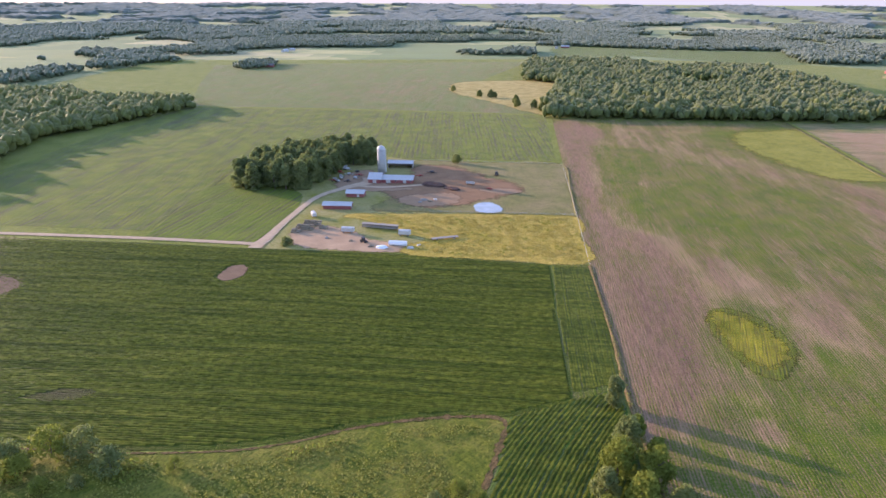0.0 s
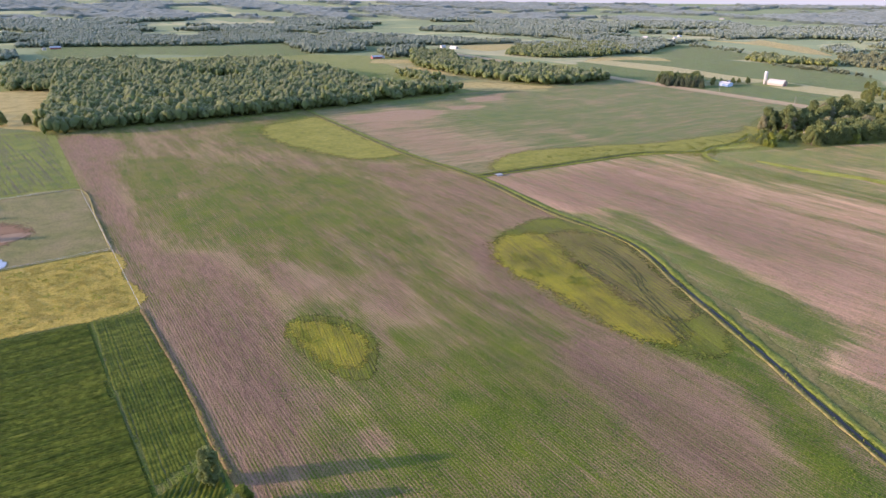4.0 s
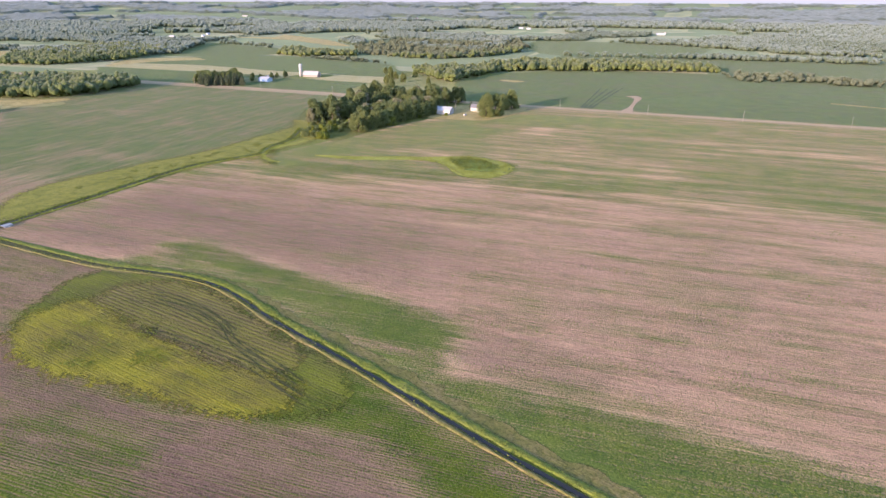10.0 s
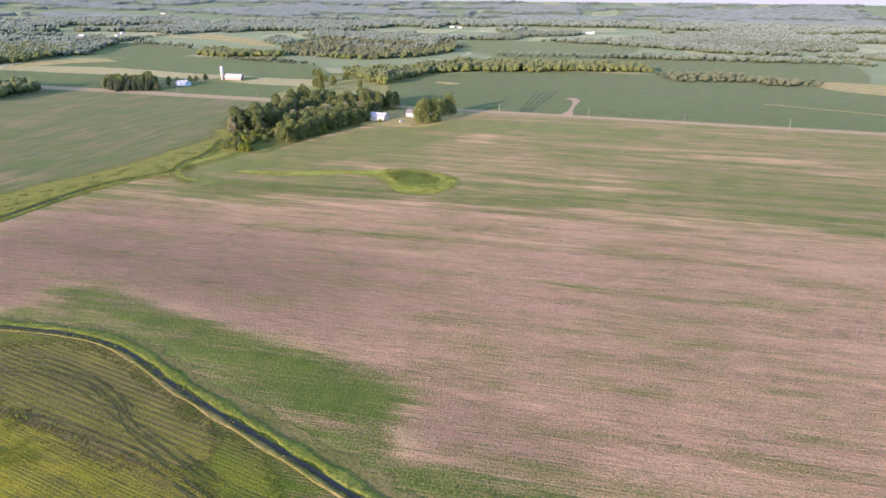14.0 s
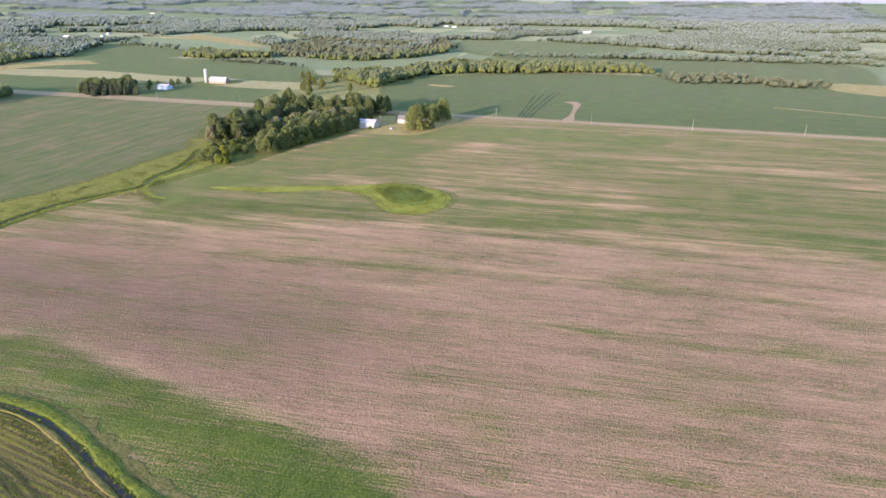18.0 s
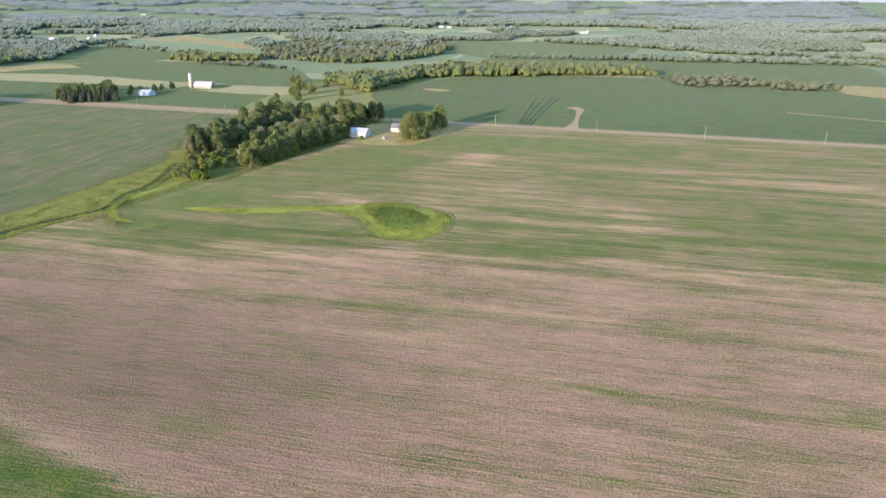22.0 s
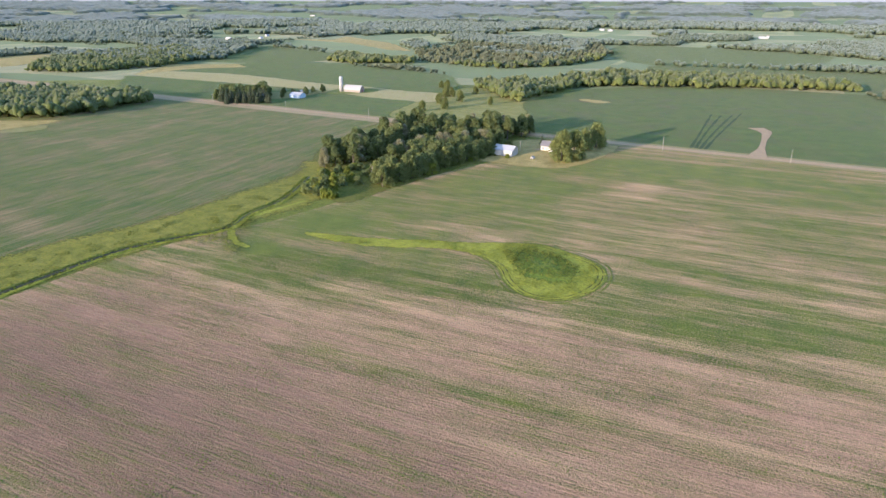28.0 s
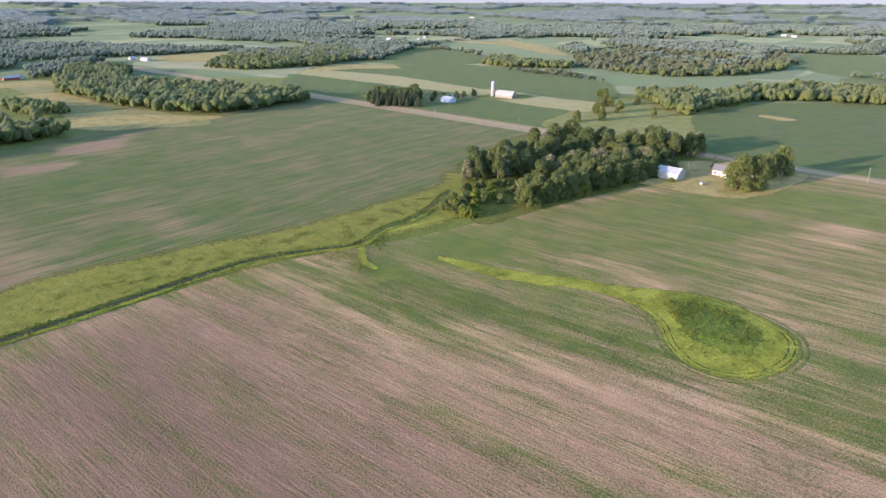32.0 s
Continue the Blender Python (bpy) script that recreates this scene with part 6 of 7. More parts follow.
fence("pasture_fence", [(68, 277), (76, 350), (88.5, 471)], "wire fence on grey wooden posts along the pasture")
fence("back_fence", [(88, 473), (30, 479), (-20, 484)], "wire fence on grey wooden posts behind the pasture")
fence("weed_fence", [(75.5, 351), (38, 353), (-8, 356)], "wire fence between pasture and weeds")
strip("fence_grass", [(75, 350), (38, 353), (-8, 356), (-40, 361)], 0.8, 0.2, m_verge, "dry grass along the fence", "grass", 30, 0.2, 0.5)
strip("fence_grass_east", [(75.5, 350), (83, 410), (88.5, 471), (60, 476)], 0.8, 0.22, m_verge, "dry grass along the fence", "grass", 40, 0.2, 0.5)

# the white homestead
gable("white_shed", 706, 191, 100, 15, 12, 4.4, 2.6, m_white, m_dome, "white metal shed beside the grove", doors=(("W", 0, 3.5, 3.0, m_dome), ("E", 0, 3.5, 3.0, m_dome)))
gable("farm_house", 731, 163, 100, 10, 8, 3.8, 3.0, m_white, m_shingle, "white two-storey farmhouse with a grey roof", "house", doors=(("S", 0, 1.0, 2.1, m_greywood),), windows=(("S", -3, 1.0, 1.0, 1.5), ("S", 3, 1.0, 1.0, 1.5), ("N", -3, 1.0, 1.0, 1.5), ("N", 3, 1.0, 1.0, 1.5), ("W", 0, 1.0, 1.2, 1.5), ("E", 0, 1.0, 1.2, 1.5)))
gable("house_porch", 725.5, 160, 10, 4.5, 3.5, 2.6, 0.9, m_white, m_shingle, "white porch of the farmhouse", "porch")
# the kennel's opening is a dark slab in place of interior shade
gable("dog_house", 697, 169, 20, 2.2, 1.8, 1.3, 0.7, m_white, m_white, "small white kennel on the lawn", "kennel", doors=(("W", 0, 0.7, 0.9, m_shade),))


def pole(x, y, turn, h=10.5):
    ob = empty("utility_pole", x, y, 0, turn, "weathered wooden utility pole beside the gravel road", "utility pole", "roadside poles")
    part("shaft", rod(bmesh.new(), (0, 0, 0), (0, 0, h), 0.2, 0.14, 8), m_dead, ob)
    part("crossarm", box(bmesh.new(), -1.2, -0.07, h - 0.9, 1.2, 0.07, h - 0.75), m_dead, ob)
    for s in (-1, 0, 1):
        part("insulator", rod(bmesh.new(), (s * 1.05, 0, h - 0.75), (s * 1.05, 0, h - 0.55), 0.06, 0.04, 6), m_dome, ob)


for y in (-280, -182, -94, -8, 79, 350, 452, 556):
    pole(752 + 0.185 * (y - 2) - 9, y, 10)
pole(720, 183, 50, 8)

# the white farm across the road
gable("gambrel_barn", 981, 449, 98, 24, 10, 3.4, 4.8, m_greywood, m_stave, "long barn with weathered boards and a pale gambrel roof", "barn", gambrel=True, windows=tuple(("N", -9 + 4 * k, 1.4, 0.9, 0.8) for k in range(5)), doors=(("E", 0, 3, 3, m_red),))
silo("grey_silo", 980, 466, 2.35, 18.4, m_stave, "tall pale concrete silo at the end of the barn")
gable("blue_shed", 915, 490, 100, 15, 11, 3.8, 2.2, m_blue, m_dome, "pale blue shed with a white roof", doors=(("W", 0, 3.5, 3.0, m_white),))
gable("white_house", 886, 520, 10, 10, 8, 4.5, 3.0, m_white, m_shingle, "white farmhouse half hidden by trees", "house", windows=(("S", -3, 1, 1, 1.4), ("S", 3, 1, 1, 1.4), ("W", 0, 1, 1, 1.4)))
gable("grey_shed", 945, 500, 10, 12, 8, 3.0, 1.8, m_greywood, m_tin, "grey shed among trees")
patch("barn_grass", [(955, 470), (980, 430), (1010, 430), (1010, 470), (985, 480)], 0.12, m_lush, "weedy barn surroundings", ragged=1.5)
patch("farm_lawn", [(868, 560), (905, 500), (950, 485), (985, 470), (960, 520), (905, 575)], 0.1, m_lawn, "farm lawn", ragged=1.5)

FAR_HOUSES = [
    (1877, 1166),
    (1830, 1238),
    (2421, 1720),
    (3318, 1219),
    (3348, 1180),
    (3586, 1110),
    (3279, 1455),
    (2320, 3177),
    (3480, -334),
    (3577, -706),
    (3244, 861),
    (3170, 1717),
    (1753, -645),
    (-334, 1195),
    (-314, 1196),
    (-365, 1550),
    (-356, 1586),
    (283, 1699),
    (309, 1721),
    (2360, -173),
    (2440, -194),
    (1863, -179),
    (1869, -201),
    (2297, -612),
    (1991, 1219),
    (2627, 275),
    (841, 812),
    (1051, 1235),
    (1052, 1277),
    (771, 1130),
    (757, 1126),
    (310, 1872),
    (333, 1904),
    (2673, 308),
    (1878, -208),
]
for k, (x, y) in enumerate(FAR_HOUSES):
    z = float(ground_z(x, y))
    gable("far_farm_building", x, y, 8 + 90 * (k % 2), 11 + 5 * (k % 4), 8, 3.6, 2.4, (m_white, m_white, m_red, m_dome)[k % 4], (m_dome, m_tin, m_shingle)[k % 3], ("white", "white", "red", "pale")[k % 4] + " farm building far off among trees", "building", z=z)

# ---- single trees ----
tree_leaf = dict(leaves_n=3200, size=0.36, lumps=26)
for k, (x, y, h, r) in enumerate(((52, 166, 9.5, 3.8), (50, 144, 11, 5.0), (45, 134, 12, 5.4), (54, 131, 11, 4.8), (40, 126, 9, 4.2), (56, 139, 8, 3.5), (48, 122, 11, 5), (57, 120, 9, 4.2), (38, 115, 10, 4.6), (55, 152, 6, 3.0))):
    tree("fence_row_tree", x, y, h * 1.1, r * 0.9, 40 + k % 5, m_leaf if k == 0 else m_leaf_pale if k % 3 == 1 else m_brushleaf, "bushy yellow-green tree in the fence row" if k else "dark green bushy tree in the fence row", group="fence row trees", low=0.08, **tree_leaf)
for k, (x, y, h, r) in enumerate(((-113, 137, 8.0, 5.2), (-105, 142, 9.0, 5.4), (-96, 142, 8.5, 5.0), (-109, 133, 6.5, 4.6), (-86, 136, 7, 4.0), (-70, 137, 3.8, 2.8), (-118, 130, 5, 3.5), (-100, 128, 4, 3), (-92, 130, 3.5, 2.6), (4, 128, 4.5, 3.2), (-2, 124, 4, 3), (9, 124, 4, 2.8), (-48, 124, 3, 2.4), (-60, 122, 3.5, 2.6), (-20, 122, 3, 2.2), (-34, 119, 3.2, 2.4))):
    tree("meadow_bush", x, y, h, r, 50 + k % 4, m_brushleaf if k % 2 else m_leaf, "rounded sunlit bush in the overgrown meadow", "bush", "meadow bushes", low=0.02, leaves_n=1600, size=0.36, lumps=18)
tree("yard_bush", -78, 302, 3.6, 3.0, 50, m_leaf, "dark bush beside the driveway", "bush", low=0.05, leaves_n=900, size=0.5)
tree("pasture_tree", 10, 476, 7, 3.8, 41, m_leaf_pale, "small tree on the pasture edge", low=0.15, **tree_leaf)
FARM_WOOD = [(-140, 408), (-118, 398), (-92, 396), (-84, 418), (-76, 440), (-72, 468), (-52, 470), (-52, 490), (-85, 500), (-112, 500), (-138, 450)]
for k, (x, y) in enumerate(scatter(FARM_WOOD, 8.2, 21)):
    tree("farmyard_tree", x, y, random.uniform(13, 18), random.uniform(5.0, 6.0), 60 + k % 6, m_leaf, "dark green shade tree in the farmyard wood", group="farmyard wood", leaves_n=2600, size=0.62, low=0.05, lumps=20)
GROVE_BACK = [(619, 305), (616, 293), (648, 277), (702, 265), (738, 232), (759, 201), (776, 185), (798, 191), (769, 241), (754, 275), (714, 298), (656, 308)]
GROVE_FRONT = [(591, 254), (588, 242), (638, 224), (696, 202), (713, 202), (665, 234), (612, 253)]
for k, (x, y) in enumerate(scatter(GROVE_BACK, 9.5, 31)):
    tree("grove_tree", x, y, random.uniform(12, 21), random.uniform(5.0, 6.5), 70 + k % 6, m_tan_leaf if k % 7 == 3 else m_leaf, "pale drying tree in the creek grove" if k % 7 == 3 else "tall dark green tree in the creek grove", group="creek grove", leaves_n=2600, size=0.62, low=0.16, lumps=22)
for x, y, h, r in ((*[(718, 280)][0], 26, 8.5), (*[(732, 271)][0], 28, 9), (*[(724, 257)][0], 25, 8)):
    tree("grove_giant", x, y, h, r, 75, m_leaf, "towering dark green tree in the creek grove", group="creek grove", leaves_n=2600, size=0.8, low=0.04, lumps=24)
for k, (x, y) in enumerate(scatter([(660, 253), (692, 243), (727, 211), (729, 194), (713, 203), (651, 229), (641, 241)], 8.5, 34)):
    tree("grove_tree", x, y, random.uniform(12, 17), random.uniform(4.5, 5.8), 70 + k % 6, m_tan_leaf if k % 6 == 2 else m_leaf, "pale drying tree in the creek grove" if k % 6 == 2 else "tall dark green tree in the creek grove", group="creek grove", leaves_n=2600, size=0.62, low=0.16, lumps=22)
for k, (x, y) in enumerate(scatter([(648, 258), (700, 236), (735, 212), (752, 222), (718, 254), (668, 272)], 8.0, 36)):
    tree("grove_tree", x, y, random.uniform(9, 14), random.uniform(4.5, 5.8), 70 + k % 6, (m_leaf_pale, m_tan_leaf, m_leaf)[k % 3], ("pale green tree filling the creek grove", "pale drying tree in the creek grove", "dark green tree filling the creek grove")[k % 3], group="creek grove", leaves_n=2600, size=0.62, low=0.16, lumps=22)
for k, (x, y) in enumerate(scatter([(578, 290), (608, 297), (640, 278), (645, 262), (600, 262), (580, 272)], 7.0, 37, 0.7)):
    tree("grove_bush", x, y, random.uniform(2.5, 5.5), random.uniform(2.0, 3.2), 90 + k % 3, (m_brushleaf, m_leaf)[k % 2], "low bush in rough grass by the grove", "bush", "grove bushes", leaves_n=500, size=0.6, low=0.05)
for k, (x, y) in enumerate(scatter(GROVE_FRONT, 7.0, 32)):
    tree("grove_edge_tree", x, y, random.uniform(11, 15), random.uniform(3.6, 4.8), 80 + k % 5, m_leaf_pale if k % 3 else m_leaf, "slender green tree on the sunny grove edge", group="creek grove", leaves_n=1900, size=0.5, low=0.12, lumps=18)
for k, (x, y) in enumerate(scatter([(567, 287), (587, 283), (603, 272), (591, 254), (559, 257), (561, 272)], 8.0, 33, 0.6)):
    tree("grove_bush", x, y, random.uniform(3.5, 6), random.uniform(2.4, 3.2), 90 + k % 3, m_leaf if k % 2 else m_brushleaf, "low bush in rough grass by the grove", "bush", "grove bushes", leaves_n=500, size=0.6, low=0.05)
for x, y, h, r, s in ((697, 148, 22, 9.5, 95), (706, 140, 21, 9.0, 96), (753, 129, 20, 8.5, 97), (740, 136, 16, 7, 95), (714, 150, 17, 7, 96)):
    tree("willow_tree", x, y, h, r, s, m_leaf_pale, "large pale green willow beside the homestead", group="homestead trees", leaves_n=3200, size=0.7, low=0.04, lumps=22)
for k, (x, y) in enumerate(scatter([(596, 250), (590, 240), (640, 222), (700, 199), (735, 188), (730, 196), (668, 226), (612, 248)], 6.0, 35, 0.75)):
    tree("grove_bush", x, y, random.uniform(3, 7), random.uniform(2.2, 3.4), 90 + k % 3, (m_leaf_pale, m_leaf, m_brushleaf)[k % 3], "leafy undergrowth bush along the grove", "bush", "grove bushes", leaves_n=500, size=0.6, low=0.05)
tree("silver_spruce", 742, 170, 10, 2.3, 98, m_spruce, "narrow grey spruce behind the farmhouse", "spruce", leaves_n=500, size=0.6, cone=True, lumps=10)
tree("yard_shrub", 694, 187, 2.6, 1.8, 50, m_brushleaf, "small shrub against the white shed", "bush", low=0.05, leaves_n=900, size=0.5)
for k, (x, y) in enumerate(scatter([(836, 541), (866, 495), (898, 520), (877, 569)], 8, 41)):
    tree("farm_spruce", x, y, random.uniform(11, 15), 2.8, 98 + k % 2, m_spruce, "grey-green spruce sheltering the white farm", "spruce", "farm shelter belt", leaves_n=450, size=0.8, cone=True, lumps=10)
for k, (x, y) in enumerate(scatter([(867, 569), (900, 517), (929, 540), (900, 586)], 9, 42)):
    tree("farm_shade_tree", x, y, random.uniform(11, 15), 4.5, 60 + k % 6, m_leaf, "dark shade tree at the white farm", group="farm shelter belt", leaves_n=800, size=1.0, low=0.15)
for x, y in ((930, 505), (938, 492), (955, 492), (962, 482), (905, 505), (925, 515)):
    tree("farm_shade_tree", x, y, random.uniform(7, 10), 3.4, 62, m_leaf, "round shade tree at the white farm", group="farm shelter belt", leaves_n=800, size=1.0, low=0.15)
for x, y in [(13, 880), (45, 828), (59, 823), (64, 824), (85, 773), (84, 747), (102, 739), (108, 720)]:
    tree("field_tree", x, y, random.uniform(6, 10), 3.6, 41, m_leaf_pale, "lone small tree in the dry grass", group="dry field trees", low=0.15, **tree_leaf)
for x, y in [(972, 327), (977, 320), (982, 328), (1040, 346), (1047, 356), (945, 300), (925, 318), (1010, 300), (1000, 262), (890, 300), (935, 262), (870, 318)]:
    tree("hedge_tree", x, y, random.uniform(9, 13), 3.8, 42, m_leaf_pale, "tree in the hedge beside the creek pasture", group="hedge trees", low=0.1, **tree_leaf)
# a bleached dead tree on the grove edge
ob = empty("dead_tree", *[(610, 257)][0], 0, 0, "bleached bare dead tree at the grove edge", "tree")
bm = rod(bmesh.new(), (0, 0, 0), (0.4, 0.2, 6), 0.35, 0.22)
part("trunk", bm, m_dead, ob)
for k in range(7):
    a = k * 2.3
    part("limb", rod(bmesh.new(), (0.3, 0.15, 3.5 + 0.35 * k), (0.3 + math.cos(a) * 3, math.sin(a) * 3, 6.5 + 0.6 * k), 0.14, 0.03, 5), m_dead, ob)


# ---- standing plants ----
def tufts(name, pts, high, size, material, label, category="plants", seed=3, lean=0.45):
    """Countless plants as loose leaf masses on the ground, in one mesh."""
    rng = np.random.default_rng(seed)
    p = np.asarray(pts, float)
    k = len(p)
    c = np.c_[p, rng.uniform(0.15, 1.0, k) * high]
    nrm = rng.normal(size=(k, 3)) * lean
    nrm[:, 2] += 0.8
    nrm /= np.linalg.norm(nrm, axis=1)[:, None]
    return tagged(new(name, leaf_mesh(name, quads(c, nrm, size, rng), material)), label, category, kind="stuff")


def in_rows(poly, turn, gap, step, seed, keep=1.0, waves=0.0):
    """Places in crop rows that run along turn inside an outline."""
    rng = np.random.default_rng(seed)
    q = np.array(poly, float)
    a = radians(turn)
    along, across = np.array((math.sin(a), math.cos(a))), np.array((math.cos(a), -math.sin(a)))
    u, v = q @ along, q @ across
    gu, gv = np.meshgrid(np.arange(u.min(), u.max(), step), np.arange(v.min(), v.max(), gap))
    gu, gv = gu.ravel() + rng.normal(0, step * 0.3, gu.size), gv.ravel() + rng.normal(0, gap * 0.07, gv.size)
    if waves:
        gv = gv + waves * np.sin(gu / 40.0)
    x, y = gu * along[0] + gv * across[0], gu * along[1] + gv * across[1]
    ok = inside(x, y, poly) & (rng.uniform(size=x.size) < keep)
    return np.c_[x[ok], y[ok]]


def crop_ridges(name, poly, turn, gap, step, high, wide, material, label, seed, waves=0.0, bend=0.0, bare=()):
    """Closed crop rows as leafy ridges side by side, in one mesh."""
    rng = np.random.default_rng(seed)
    q = np.array(poly, float)
    a = radians(turn)
    along, across = np.array((math.sin(a), math.cos(a))), np.array((math.cos(a), -math.sin(a)))
    u, v = q @ along, q @ across
    us, vs = np.arange(u.min(), u.max(), step), np.arange(v.min() - 8, v.max() + 8, gap)
    U, V = np.meshgrid(us, vs)
    slow = np.array([[noise.noise((x * 0.02, y * 0.4, 7.0)) for x in us] for y in vs])
    V = V + waves * np.sin(U / 40.0) + bend * (U - u.min()) ** 2 + 0.6 * slow + rng.normal(0, 0.08, U.shape)
    tall = high * np.clip(1.0 + 0.6 * slow + rng.normal(0, 0.25, U.shape), 0.35, 1.6)
    x, y = U * along[0] + V * across[0], U * along[1] + V * across[1]
    ok = inside(x, y, poly)
    for hole in bare:
        ok &= ~inside(x, y, hole)
    rows = []
    for off, up in ((-wide, 0.04), (-wide * 0.45, 0.8), (wide * 0.3, 1.0), (wide, 0.04)):
        o = off * rng.uniform(0.8, 1.2, U.shape)
        rows.append(np.stack([x + o * across[0], y + o * across[1], 0.12 + tall * up * rng.uniform(0.85, 1.15, U.shape)], -1))
    verts = np.stack(rows, 2)
    nv, nu = U.shape
    k = np.arange(nv * nu * 4).reshape(nv, nu, 4)
    good = ok[:, :-1] & ok[:, 1:]
    faces = np.concatenate([np.stack([k[:, :-1, j], k[:, 1:, j], k[:, 1:, j + 1], k[:, :-1, j + 1]], -1)[good] for j in range(3)])
    used, faces = np.unique(faces, return_inverse=True)
    faces = faces.reshape(-1, 4)
    me = mesh_of(name, verts.reshape(-1, 3)[used], faces.tolist(), material, True)
    if me.polygons[0].normal.z < 0:
        me.flip_normals()
    return tagged(new(name, me), label, "crop", kind="stuff")


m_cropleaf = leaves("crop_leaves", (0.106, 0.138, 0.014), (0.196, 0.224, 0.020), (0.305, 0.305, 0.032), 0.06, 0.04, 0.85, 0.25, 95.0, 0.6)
m_weedleaf = leaves("weed_leaves", (0.151, 0.200, 0.017), (0.313, 0.320, 0.024), (0.420, 0.390, 0.040), 0.2, 0.05, 0.75, 0.3)
m_goldleaf = leaves("golden_weed_stems", (0.320, 0.255, 0.036), (0.480, 0.360, 0.060), (0.580, 0.410, 0.090), 0.2, 0.05, 0.9, 0.3)
m_beanleaf = leaves("bean_leaves", (0.085, 0.145, 0.013), (0.150, 0.215, 0.018), (0.205, 0.255, 0.022), 0.2, 0.04, 0.65, 0.25, 7.0)
m_meadowleaf = leaves("meadow_weed_leaves", (0.130, 0.150, 0.018), (0.230, 0.240, 0.028), (0.340, 0.310, 0.055), 0.2, 0.05, 0.6, 0.3)
CROP = [(-255, 148), (-121, 148), (-89, 146), (-59, 147), (-41, 151), (-26, 157), (-10, 161), (6, 163), (20, 162), (40, 170), (44, 225), (49, 276), (-23, 289), (-79, 294), (-96, 295), (-151, 302), (-231, 309), (-285, 312)]
HOLLOWS = [[(-101, 262), (-98, 275), (-90, 276), (-87, 263), (-95, 256)], [(-215, 268), (-186, 258), (-180, 250), (-186, 238), (-215, 232)], [(-130, 169), (-119, 174), (-108, 173), (-112, 168), (-122, 167)]]
crop_ridges("crop_rows", CROP, 95, 1.0, 1.3, 0.26, 0.5, m_cropleaf, "dense yellow-green crop rows", 30, 1.5, 0.0, HOLLOWS)
BARE = [(-101, 262), (-98, 275), (-90, 276), (-87, 263), (-95, 256)]
pts = in_rows(CROP, 95, 1.0, 0.62, 5, 0.9, 1.5)
gap = np.array([noise.noise((x * 0.018, y * 0.33, 5.0)) + 0.5 * noise.noise((x * 0.08, y * 0.08, 2.0)) for x, y in pts])
thin = np.exp(-((pts[:, 0] + 119) / 10) ** 2 - ((pts[:, 1] - 171) / 3.5) ** 2)
ok = (gap > -0.5) & ~inside(pts[:, 0], pts[:, 1], BARE) & (thin < 0.5)
tufts("crop_plants", pts[ok], 0.42, 0.26, m_cropleaf, "dense dark green crop plants in rows", "crop")
HEAD = [(41, 172), (56, 178), (61, 207), (66.5, 275), (51, 277), (45, 225)]
crop_ridges("headland_rows", HEAD, 6, 1.0, 1.2, 0.14, 0.5, m_cropleaf, "headland crop rows along the field edge", 31)
tufts("headland_plants", in_rows(HEAD, 6, 1.0, 0.7, 6), 0.42, 0.24, m_cropleaf, "green crop plants in headland rows", "crop", 6)
CORNER = [(-5, 84), (44, 84), (50, 127), (56, 175), (40, 169), (20, 160), (13, 131)]
crop_ridges("corner_rows", CORNER, 14, 1.4, 1.2, 0.24, 0.6, m_cropleaf, "curving crop rows at the field corner", 32, 0.0, 0.0022)
tufts("corner_plants", in_rows(CORNER, 20, 1.52, 1.0, 7), 0.42, 0.24, m_cropleaf, "green crop plants in curving rows", "crop", 7)
MEADOW = [(-150, 138), (-121, 141), (-59, 140), (-26, 150), (-10, 154), (6, 156), (15, 154), (11, 140), (8, 131), (-8, 84), (-80, 78), (-155, 92)]
pts = np.array(scatter(MEADOW, 0.9, 8, 0.8))
tall = np.array([noise.noise((x * 0.08, y * 0.08, 1.0)) for x, y in pts])
tufts("meadow_weeds", pts[tall > -0.15], 0.7, 0.4, m_meadowleaf, "tall weeds in the overgrown meadow", "weeds", 8)
tufts("meadow_shrubs", pts[tall > 0.28], 1.5, 0.5, m_brushleaf, "shrubby growth in the meadow", "weeds", 9, 1.0)
GOLD = [(-50, 348), (-8, 350), (37, 349), (73, 346), (70, 312), (66, 282), (20, 287), (-16, 293), (-6, 312), (-20, 323), (-38, 340)]
pts = np.array(scatter(GOLD, 0.85, 10))
tall = np.array([noise.noise((x * 0.15, y * 0.15, 1.0)) + 0.6 * noise.noise((x * 0.5, y * 0.5, 3.0)) for x, y in pts])
tufts("golden_weeds", pts[tall > 0.05], 0.5, 0.36, m_goldleaf, "golden waist-high weeds", "weeds", 10, 1.0)
tufts("green_weeds", pts[tall < -0.45], 0.8, 0.4, m_weedleaf, "yellow-green weeds among dry stems", "weeds", 11, 1.0)
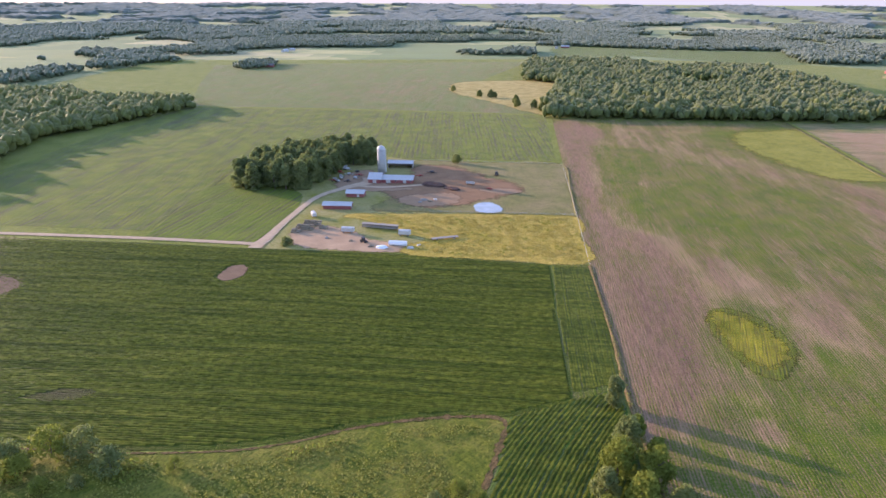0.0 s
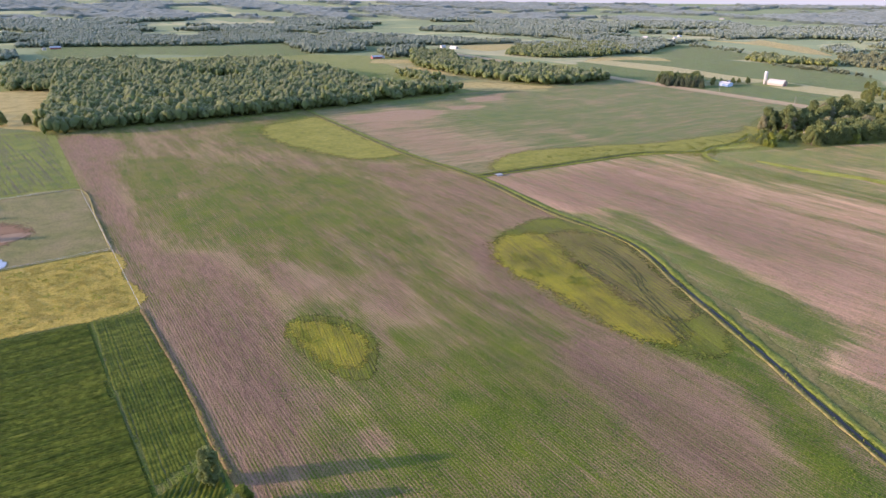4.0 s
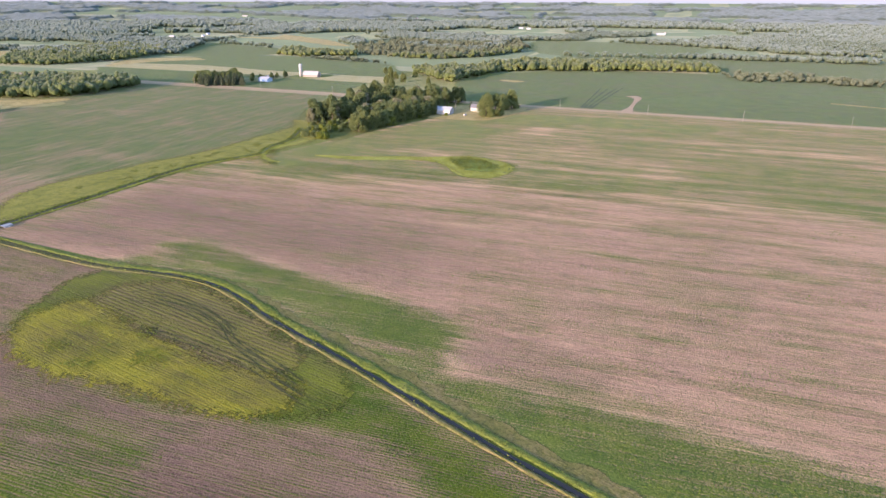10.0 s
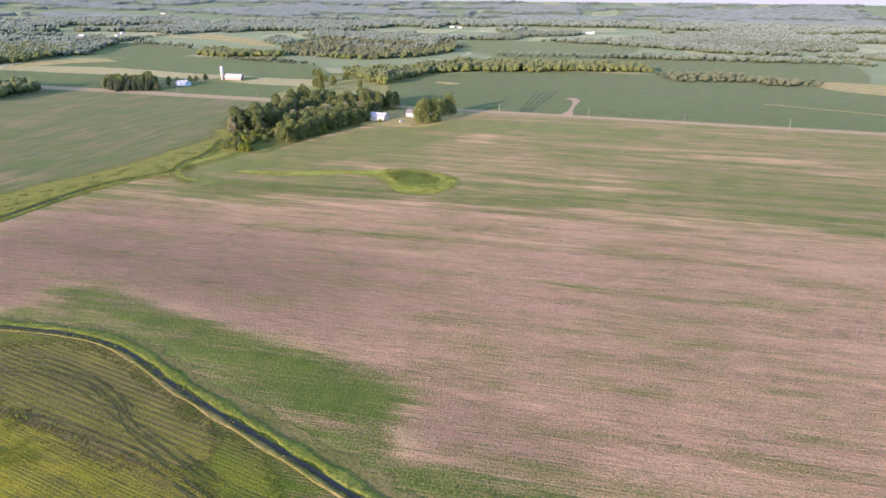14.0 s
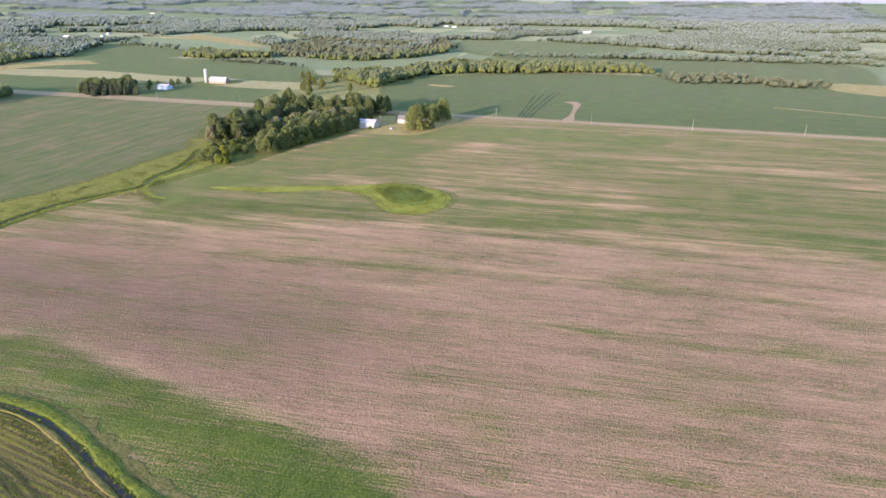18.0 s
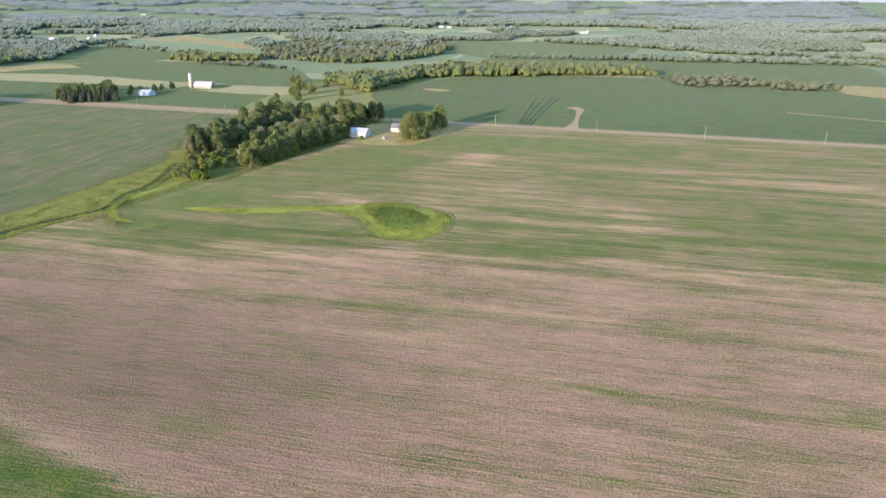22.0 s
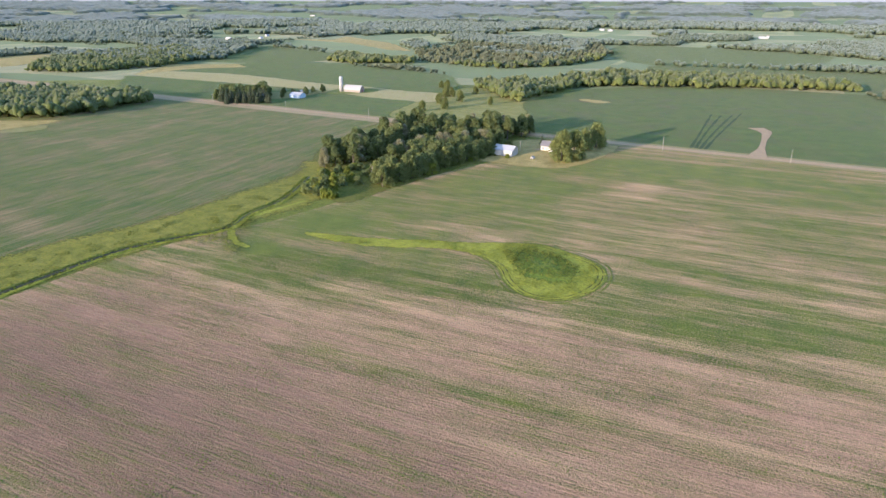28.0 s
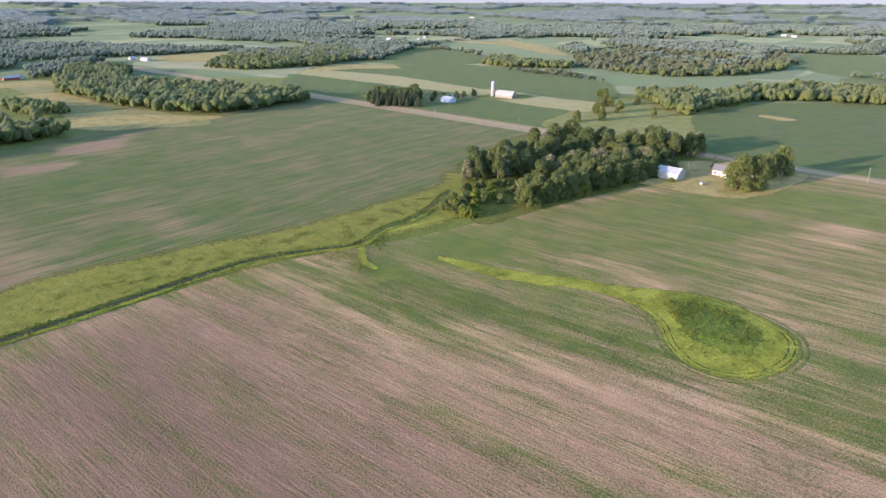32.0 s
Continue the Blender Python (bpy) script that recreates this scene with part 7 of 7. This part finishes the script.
for outline, seed, nm in (([(104, 221), (109, 229), (116, 227), (123, 213), (120, 198), (113, 188), (107, 189), (104, 205)], 12, "oval_weed_plants"),
                          ([(227, 235), (234, 230), (243, 219), (246, 204), (238, 182), (228, 167), (218, 163), (212, 170), (214, 182), (212, 198), (209, 209), (215, 221)], 13, "island_weed_plants"),
                          (POTHOLE, 14, "pothole_weed_plants"),
                          ([(400, 366), (446, 346), (494, 325), (556, 311), (600, 303), (580, 290), (555, 280), (520, 288), (490, 301), (448, 319), (372, 341)], 15, "creek_weed_plants")):
    pts = np.array(scatter(outline, 1.0, seed))
    tall = np.array([noise.noise((x * 0.12, y * 0.12, seed)) + 0.5 * noise.noise((x * 0.6, y * 0.6, 3.0)) for x, y in pts])
    tufts(nm, pts[tall > (0.25 if seed in (12, 13, 15) else 0.0)], 0.5, 0.42, m_meadowleaf if seed == 15 else m_weedleaf, "yellow-green flowering weeds", "weeds", seed, 0.9)
ISLAND = [(216, 205), (227, 238), (244, 247), (262, 247), (276, 236), (270, 205), (246, 166), (222, 135), (206, 112), (204, 160), (208, 190)]
pts = in_rows(ISLAND, 27, 1.6, 0.8, 44)
tall = np.array([noise.noise((x * 0.05, y * 0.05, 2.0)) + 0.4 * noise.noise((x * 0.4, y * 0.4, 3.0)) for x, y in pts])
tufts("island_weed_rows", pts[tall > 0.0], 0.4, 0.3, m_meadowleaf, "low weeds in old rows by the ditch", "weeds", 44, 0.8)
pts = np.array(scatter([(511, 147), (520, 135), (512, 119), (502, 110), (491, 111), (486, 119), (489, 132), (498, 141)], 0.9, 16))
tufts("reed_plants", pts, 1.0, 0.45, m_meadowleaf, "dark green reeds in the wet hollow", "reeds", 16, 1.0)
line = smooth_line(DITCH, 900)
d = np.gradient(line, axis=0)
d /= np.hypot(*d.T)[:, None]
side = np.c_[d[:, 1], -d[:, 0]]
rng = np.random.default_rng(17)
pts = np.concatenate([line + side * (s * rng.uniform(0.9, w, len(line)))[:, None] + rng.normal(0, 0.3, line.shape) for s, w in ((1, 4.0), (1, 3.2), (1, 2.4), (-1, 2.0))])
tall = np.array([noise.noise((x * 0.1, y * 0.1, 4.0)) for x, y in pts])
tufts("ditch_grass", pts[tall > -0.3], 0.7, 0.36, m_brushleaf, "tall yellow-green grass on the ditch banks", "grass", 17, 1.0)
line = smooth_line([(304, 343), (364, 332), (420, 323), (454, 316), (479, 301), (498, 288), (521, 291), (550, 288), (600, 298)], 500)
pts = np.concatenate([line + rng.normal(0, 0.5, line.shape) + (0, o) for o in (-3.4, -2.2, 2.0, 3.2)])
tufts("creek_grass", pts[rng.uniform(size=len(pts)) < 0.7], 1.0, 0.6, m_weedleaf, "tall grass along the creek", "grass", 18, 1.0)
line = smooth_line([(53, 100)] + FENCE[2:6], 500)
tufts("fence_row_weeds", line[::3] + rng.normal(0, 0.5, line[::3].shape), 0.8, 0.4, m_meadowleaf, "weeds along the fence row", "weeds", 19, 1.0)
pts = np.array(scatter([(466, 292), (500, 292), (518, 284), (505, 277), (486, 272), (472, 260), (466, 267), (480, 280)], 1.2, 20))
tufts("bend_grass", pts, 0.9, 0.4, m_meadowleaf, "tall tan grass in the creek bend", "grass", 20, 1.0)


def bean_rows(name, poly, base, spots, areas, seed, label, thick):
    """Low bean plants in rows, as dense as the cover of their field."""
    p = in_rows(poly, 7, 0.95, 0.7, seed)
    v = blobs(p[:, 0], p[:, 1], base, spots)
    for outline, amount, soft in areas:
        v += amount * within(p[:, 0], p[:, 1], outline, soft)
    a = radians(7)
    v += 0.9 * np.array([noise.noise(((x * math.cos(a) - y * math.sin(a)) * 0.13, (x * math.sin(a) + y * math.cos(a)) * 0.012, 6.0)) + 0.5 * noise.noise((x * 0.05, y * 0.05, 8.0)) for x, y in p])
    keep = np.random.default_rng(seed).uniform(size=len(p)) < np.clip((v - 0.3) * thick, 0, 0.95)
    tufts(name, p[keep], 0.3, 0.27, m_beanleaf, label, "crop", seed, 0.4)


bean_rows("bean_plants_west", [(60, 60), (170, 32), (200, 78), (222, 114), (204, 130), (196, 190), (225, 245), (262, 252), (275, 300), (180, 300), (120, 300), (85, 300), (64, 180)], 0.52, M_SPOTS, M_AREAS, 21, "low green bean plants in rows", 1.5)
bean_rows("bean_plants_east", [(190, 30), (235, 105), (262, 150), (292, 195), (300, 240), (420, 300), (480, 240), (470, 100), (430, -60), (330, -120), (180, -60)], 0.22, Q_SPOTS, Q_AREAS, 22, "sparse low bean plants in rows", 1.3)
